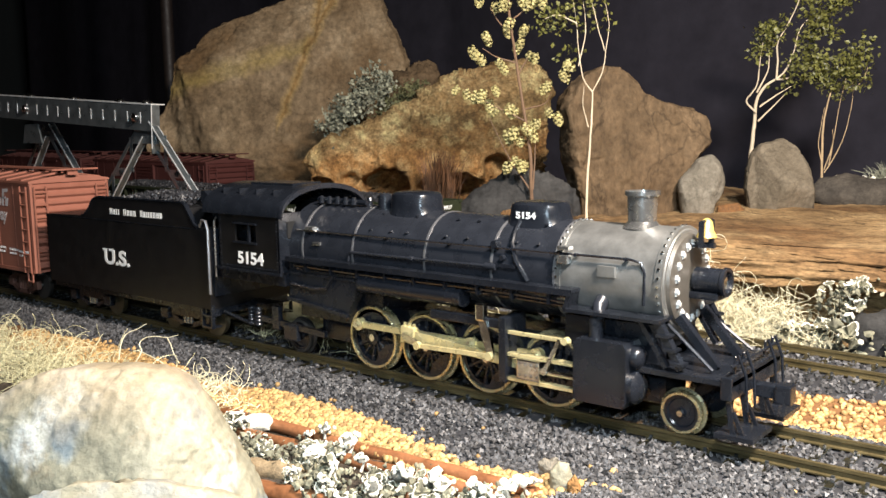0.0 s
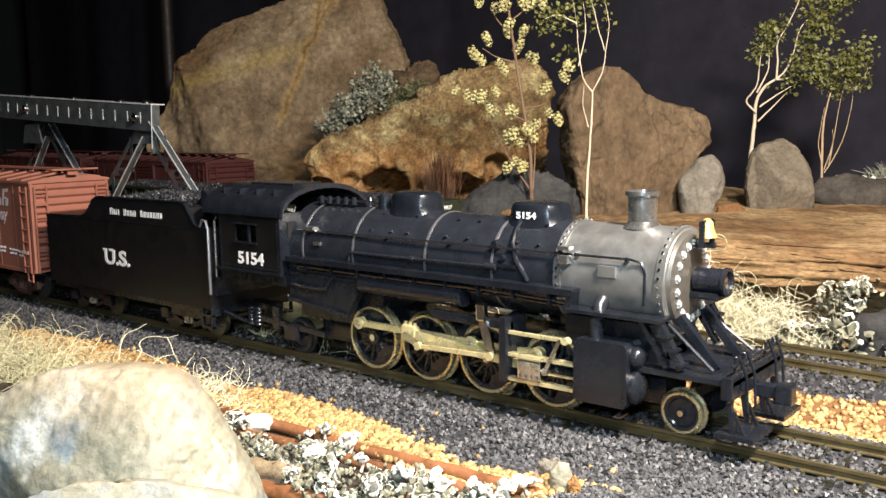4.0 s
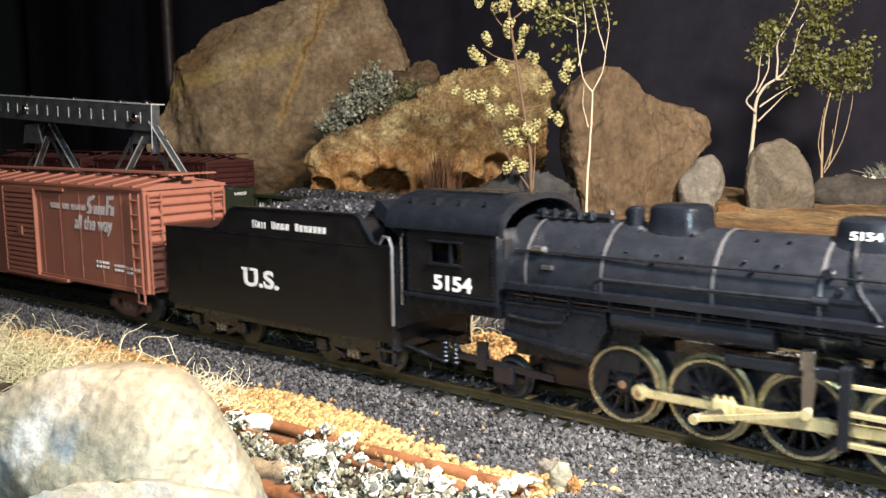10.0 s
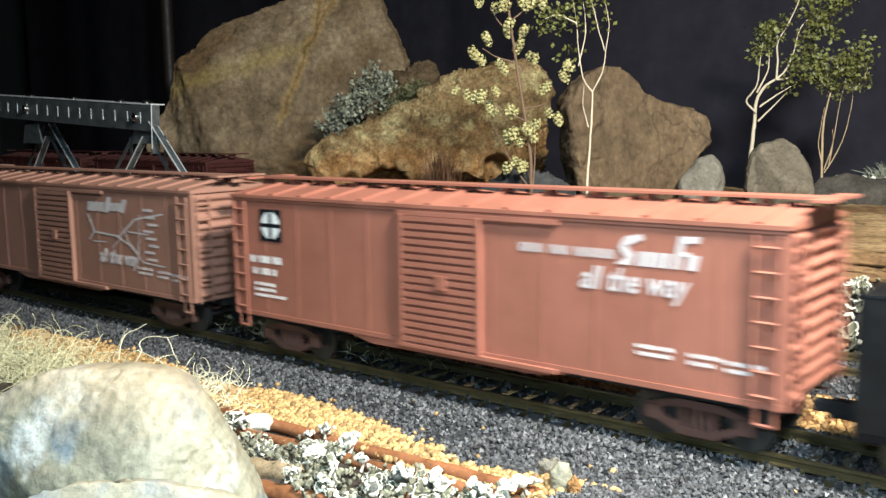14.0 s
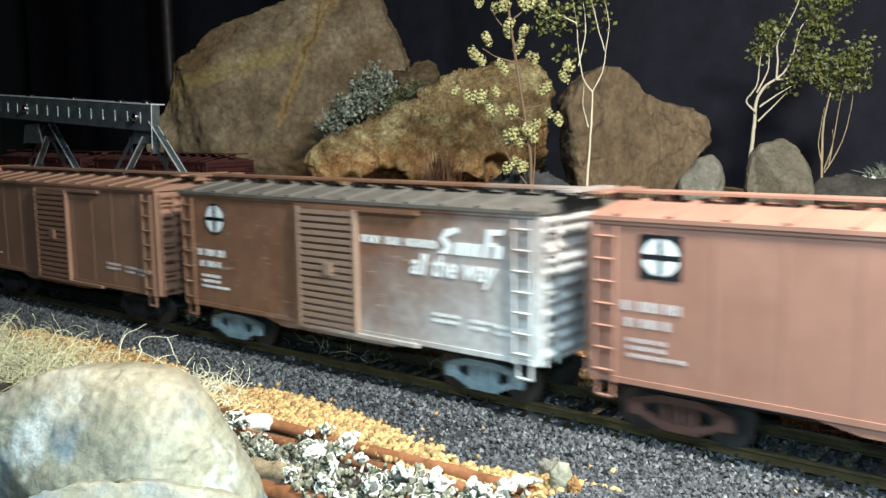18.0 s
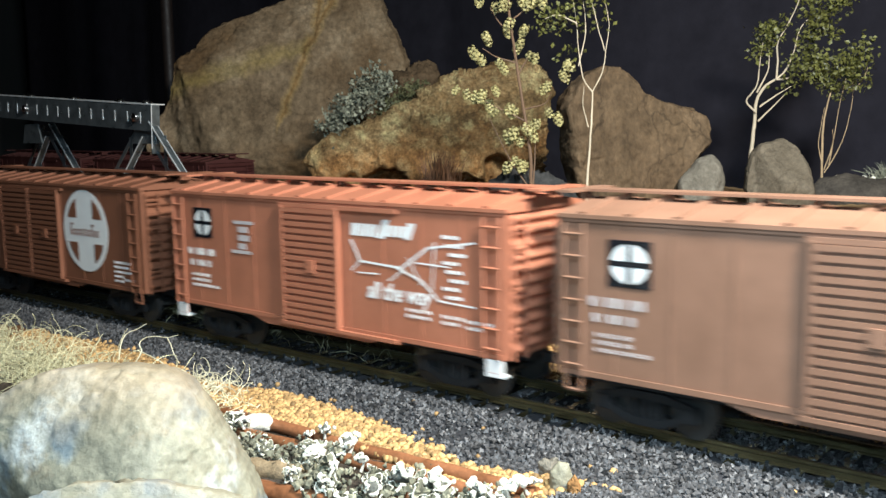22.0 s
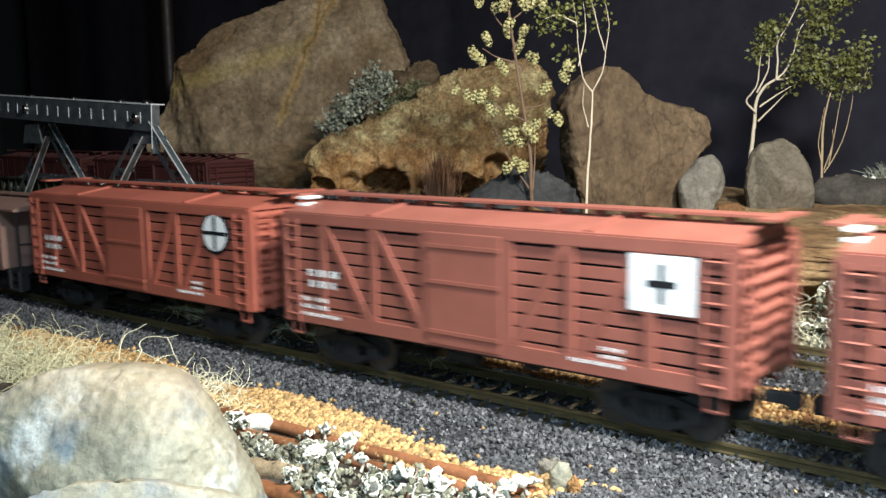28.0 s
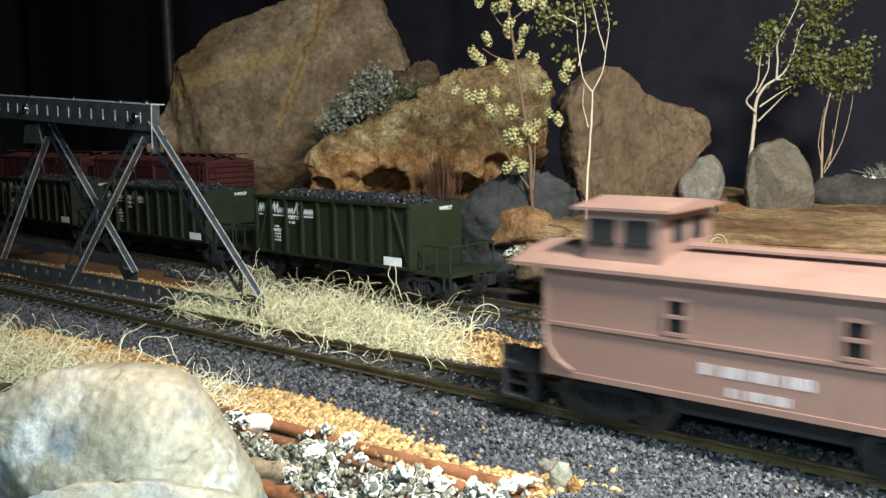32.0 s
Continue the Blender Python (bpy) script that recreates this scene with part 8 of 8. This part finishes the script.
def lichen(at, size, seed, white=0.5, label="white-edged grey lichen clump"):
    """A clump of lobed crusts, with pale curled rims on a dark body."""
    rnd, rng = random.Random(seed), np.random.default_rng(seed)
    t = thing("lichen_clump", at, label, "lichen", "lichen clumps", rnd.uniform(0, 360))
    c = rng.normal(size=(110, 3)) * np.array((size * 0.42, size * 0.42, size * 0.22)) + np.array((0, 0, size * 0.18))
    v, f = grains(c, rng.uniform(0.05, 0.17, 110) * size, rng, 20, 0.3, 0.5)
    ob = new("crust", mesh_of("crust", v, f, LICHEN_G))
    ob.parent = t
    tagged(ob, "dark grey-green crust", kind="stuff")
    cup, rim = B(), B()
    for _ in range(int(8 * white) + 4):
        o = Vector((rnd.gauss(0, size * 0.42), rnd.gauss(0, size * 0.42), size * rnd.uniform(0.2, 0.62)))
        rr, seg = size * rnd.uniform(0.12, 0.28), 24
        turn = Vector((rnd.gauss(0, 0.65), rnd.gauss(0, 0.65), 1)).normalized().to_track_quat("Z", "Y")
        ph, keep = rnd.uniform(0, 6.28), rnd.randint(10, seg)
        rows = []
        for f, h in ((0.0, -0.5), (0.5, -0.2), (0.9, 0.26), (1.0, 0.25), (1.04, 0.1), (0.95, -0.1)):
            row = []
            for k in range(seg):
                u = k * math.tau / seg
                w = rr * f * (1 + 0.26 * math.sin(3 * u + ph) + 0.2 * math.sin(5 * u - ph) + 0.1 * math.sin(9 * u))
                row.append(o + turn @ Vector((math.cos(u) * w, math.sin(u) * w, rr * (h + 0.34 * f * math.sin(2 * u + ph) + 0.1 * math.sin(7 * u)))))
            rows.append(row)
        for bm, first, last in ((cup, 0, 2), (rim, 2, 5)):
            vs = [[bm.verts.new(p) for p in row] for row in rows[first:last + 1]]
            for p, q in zip(vs, vs[1:]):
                for k in range(seg if bm is cup else keep):
                    bm.faces.new((p[k], p[(k + 1) % seg], q[(k + 1) % seg], q[k]))
    tagged(part("cup", cup, LICHEN_G, t, "dark hollow lobes", smooth=True), kind="stuff")
    tagged(part("rim", rim, LICHEN_W, t, "white curled rims", smooth=True), kind="stuff")
    if white > 0.6:
        m = int(5 * white)
        c = rng.normal(size=(m, 3)) * np.array((size * 0.36, size * 0.36, size * 0.2)) + np.array((0, 0, size * 0.36))
        v, f = grains(c, rng.uniform(0.08, 0.2, m) * size, rng, 20, 0.25, 0.4)
        ob = new("lobe", mesh_of("lobe", v, f, LICHEN_W, True))
        ob.parent = t
        tagged(ob, "white lobes", kind="stuff")


k = 0
for x, y, z, size, white in ((-180, -57, -6, 6, 0.8), (-168, -62, -6.5, 6, 0.3), (-154, -57, -6, 5, 0.5), (-145, -57, -6, 6, 0.8), (-148, -63, -6.5, 7, 0.3), (-139, -67, -6.5, 7, 0.4),
                             (-126, -63, -6.5, 6, 0.4), (-121, -58, -6, 6, 0.7), (-113, -59, -6, 5, 0.8), (-110, -65, -6.5, 7, 0.4), (-103, -55, -6, 5, 0.8), (-98, -58, -6, 6, 0.8),
                             (-104, -63, -6.5, 6, 0.6), (-118, -70, -7, 7, 0.4), (-132, -72, -7, 7, 0.4), (-158, -66, -6.5, 6, 0.3)):
    lichen((x, y, z), size, 60 + k, white)
    k += 1
for x, y, z, size, white in ((-72, 106, -3, 15, 1.0), (-88, 108, -3, 10, 0.8), (-84, 110, 8, 9, 0.6), (-78, 109, 14, 7, 0.5), (-60, 106, -3, 12, 1.0), (-98, 108, -3, 9, 0.4), (-50, 108, -3, 10, 0.7), (-172, 108, -3, 8, 0.9), (-210, 112, 14, 7, 0.8)):
    lichen((x, y, z), size, 60 + k, white, "bright white lichen clump at the ledge's foot")
    k += 1
def white_lobe(at, size, kind, seed):
    """One bold white lichen lobe on a stalk: a thick curled rim round a dark hollow, with knobs."""
    rnd = random.Random(seed)
    t = thing("lichen_lobe", at, ("lumpy white lichen lobe on the sticks", "curled white lichen lobe on a bent stalk", "dark lichen cup with a thick white rim", "white ring-shaped lichen lobe with a dark hollow")[kind], "lichen", "lichen lobes", rnd.uniform(0, 360))
    c = Vector((0, 0, size * 0.25))
    lean = Vector((rnd.uniform(-0.6, 0.6), rnd.uniform(-0.9, -0.1), 1)).normalized().to_track_quat("Z", "Y")
    bm, ph, n = B(), rnd.uniform(0, 6.28), 30
    span = (1.0, 0.62, 1.0, 1.0)[kind]
    path, rad = [], []
    for k in range(int(n * span) + 1):
        u = k * math.tau / n
        w = size * 0.5 * (1 + 0.28 * math.sin(2 * u + ph) + 0.16 * math.sin(5 * u - ph))
        path.append(c + lean @ Vector((math.cos(u) * w, math.sin(u) * w * 0.8, size * (0.18 * math.sin(3 * u + ph) + 0.06 * math.sin(8 * u)))))
        rad.append(size * (0.12 + 0.05 * math.sin(4 * u + ph * 2) + 0.03 * math.sin(9 * u)))
    tube(bm, path, rad, 8)
    tube(bm, [path[0], path[0].lerp(Vector((0, 0, -size * 0.4)), 0.5) + Vector((rnd.uniform(-0.3, 0.3), rnd.uniform(-0.3, 0.3), 0)), Vector((rnd.uniform(-0.4, 0.4), 0, -size * 0.75))], [size * 0.12, size * 0.09, size * 0.14], 7)
    part("rim", bm, LICHEN_W, t, smooth=True)
    for k in range((7, 4, 3, 4)[kind]):
        bm = B()
        o = c + Vector((rnd.gauss(0, size * 0.34), rnd.gauss(0, size * 0.3), rnd.uniform(-0.4, 0.25) * size))
        m = bmesh.ops.create_icosphere(bm, subdivisions=2, radius=size * rnd.uniform(0.13, 0.27))
        for v in m["verts"]:
            v.co = o + v.co * (1 + 0.55 * noise.noise(v.co * (2.2 / size) + Vector((seed, k, 0)))) * (1.0 if v.co.z > 0 else 0.8)
        part("knob", bm, LICHEN_W, t, smooth=True)
    bm = B()
    m = bmesh.ops.create_icosphere(bm, subdivisions=3, radius=size * (0.52 if kind == 2 else 0.42))
    for v in m["verts"]:
        p = v.co * (1 + 0.35 * noise.noise(v.co * (2.6 / size) + Vector((seed, 3, 1))))
        v.co = c + lean @ Vector((p.x, p.y * 0.8, p.z * (0.7 if kind == 2 else 0.35) - size * 0.16))
    part("hollow", bm, LICHEN_D, t, "dark grey body", smooth=True)


for k, (x, y, size, kind) in enumerate(((-173.9, -58.2, 2.6, 0), (-154.0, -55.5, 2.2, 1), (-153.7, -50.4, 3.0, 2), (-142.8, -53.3, 4.2, 3), (-132.4, -59.8, 3.2, 1), (-143.6, -63.2, 3.6, 0), (-130.3, -72.7, 2.8, 1), (-119.7, -60.9, 4.6, 2), (-111.1, -59.3, 4.4, 0), (-134.4, -66.2, 2.6, 3), (-103.4, -57.0, 4.0, 1), (-98.0, -52.9, 4.6, 3), (-96.9, -48.6, 3.0, 1), (-139.7, -73.4, 2.6, 0), (-119.9, -69.5, 3.4, 2))):
    white_lobe((x, y, -2.5), size * 0.9, kind, 300 + k)
rock("stone", (-94, -41, -5.5), [(-2.4, -1), (-2.3, 4), (-0.5, 6.2), (1.6, 5.8), (2.6, 2), (2.6, -1)], 4, ROCK_PALE, "small pale blue-white stone in the ballast", 71, 0.6)
rock("stone", (-90.6, -41.5, -5.5), [(-1.2, -1), (-1.3, 2.6), (0.2, 4.4), (1.4, 2), (1.4, -1)], 3, ROCK_RUST, "small brown flake beside the pale stone", 74, 0.8)
rock("stone", (-100, -36, -4.6), [(-1.9, -1), (-2.4, 2.2), (-0.9, 3.2), (0.2, 2.6), (1.6, 3.4), (2.2, 2.4), (1.8, -1)], 3, ROCK_GREY, "small grey tufted husk in the ballast", 72, 1.5)
rock("stone", (-112, -132, -6), [(-15, -6), (-11.7, 24.0), (-8.5, 25.7), (-3.8, 26.9), (2.5, 27.7), (7.9, 27.7), (13.2, 26.7), (19.3, 25.2), (23.8, 21.0), (26, -6)], 16, ROCK_PALE, "low pale stone beside the boulder", 73, 0.5, edge=2.4, chips=1)
rock("stone", (-176, -53, -5.5), [(-4.6, -1), (-4.4, 1.8), (-1, 3.4), (3.2, 3.2), (4.8, 1.2), (4.4, -1)], 5, LICHEN_W, "smooth white pebble beside the stick", 75, 0.5)


# ---- movement ----
# way of the train in millimetres by seconds
RUN = [(0.0, 0.0), (3.5, 0.0), (4.2, 0.3), (4.6, 2.6), (5.0, 7.0), (5.5, 12.9), (6.0, 19.0), (6.5, 24.0), (7.0, 29.8), (7.5, 36.0), (8.0, 41.8), (8.5, 47.9), (9.0, 56.6), (9.5, 67.3),
       (10.0, 79.3), (10.5, 95.5), (11.0, 115.9), (11.5, 138.4), (12.0, 163.4), (12.5, 190.1), (13.0, 222.0), (13.5, 259.0), (14.0, 298.4), (14.5, 338.6), (15.5, 420.0), (16.5, 501.4),
       (17.0, 540.7), (17.5, 579.6), (18.0, 618.6), (18.5, 658.4), (19.0, 698.1), (19.5, 734.5), (20.0, 768.0), (20.5, 801.5), (21.0, 836.9), (21.5, 874.5), (22.0, 915.5), (22.5, 958.0),
       (23.0, 999.2), (23.5, 1039.5), (24.0, 1080.4), (24.5, 1122.5), (25.0, 1164.7), (25.5, 1207.4), (26.5, 1295.5), (27.5, 1385.8), (28.0, 1431.3), (28.5, 1476.8), (29.0, 1522.5),
       (29.5, 1570.0), (30.0, 1618.5), (30.5, 1665.6), (31.0, 1711.0), (31.5, 1755.5), (32.0, 1799.5)]


def way(t):
    """The train's way at t, a smooth curve through RUN."""
    i = max(k for k in range(len(RUN) - 1) if RUN[k][0] <= t or k == 0)
    (t0, s0), (t1, s1) = RUN[i], RUN[i + 1]

    def slope(k):
        if k <= 1 or k >= len(RUN) - 1:
            return 0.0 if k <= 1 else (RUN[-1][1] - RUN[-2][1]) / (RUN[-1][0] - RUN[-2][0])
        return (RUN[k + 1][1] - RUN[k - 1][1]) / (RUN[k + 1][0] - RUN[k - 1][0])
    h = t1 - t0
    u = (t - t0) / h
    return s0 * (1 + 2 * u) * (1 - u) ** 2 + slope(i) * h * u * (1 - u) ** 2 + s1 * u * u * (3 - 2 * u) + slope(i + 1) * h * u * u * (u - 1)


def moments(step):
    """Times at which the train has gone one more step."""
    out, last = [0.0, 3.5], 0.0
    for k in range(106, 961):
        t = k / 30
        if way(t) - last >= step or k == 960:
            out.append(t)
            last = way(t)
    return out


def motions():
    for car, front in BODIES:
        walk(car, [(t, pose((front + s) * MM, 0, 0)) for t, s in RUN])
    for ob, parent, r, at in SPINNING:
        m = [at[0] * MM, at[1] * MM, at[2] * MM]
        walk(ob, [(t, pose(*m, 0, math.degrees(way(t) / r), 0)) for t in moments(min(6.0, r))])
    for ob, at in MOVERS:
        walk(ob, [(t, at(way(t))) for t in moments(4.2)])


motions()
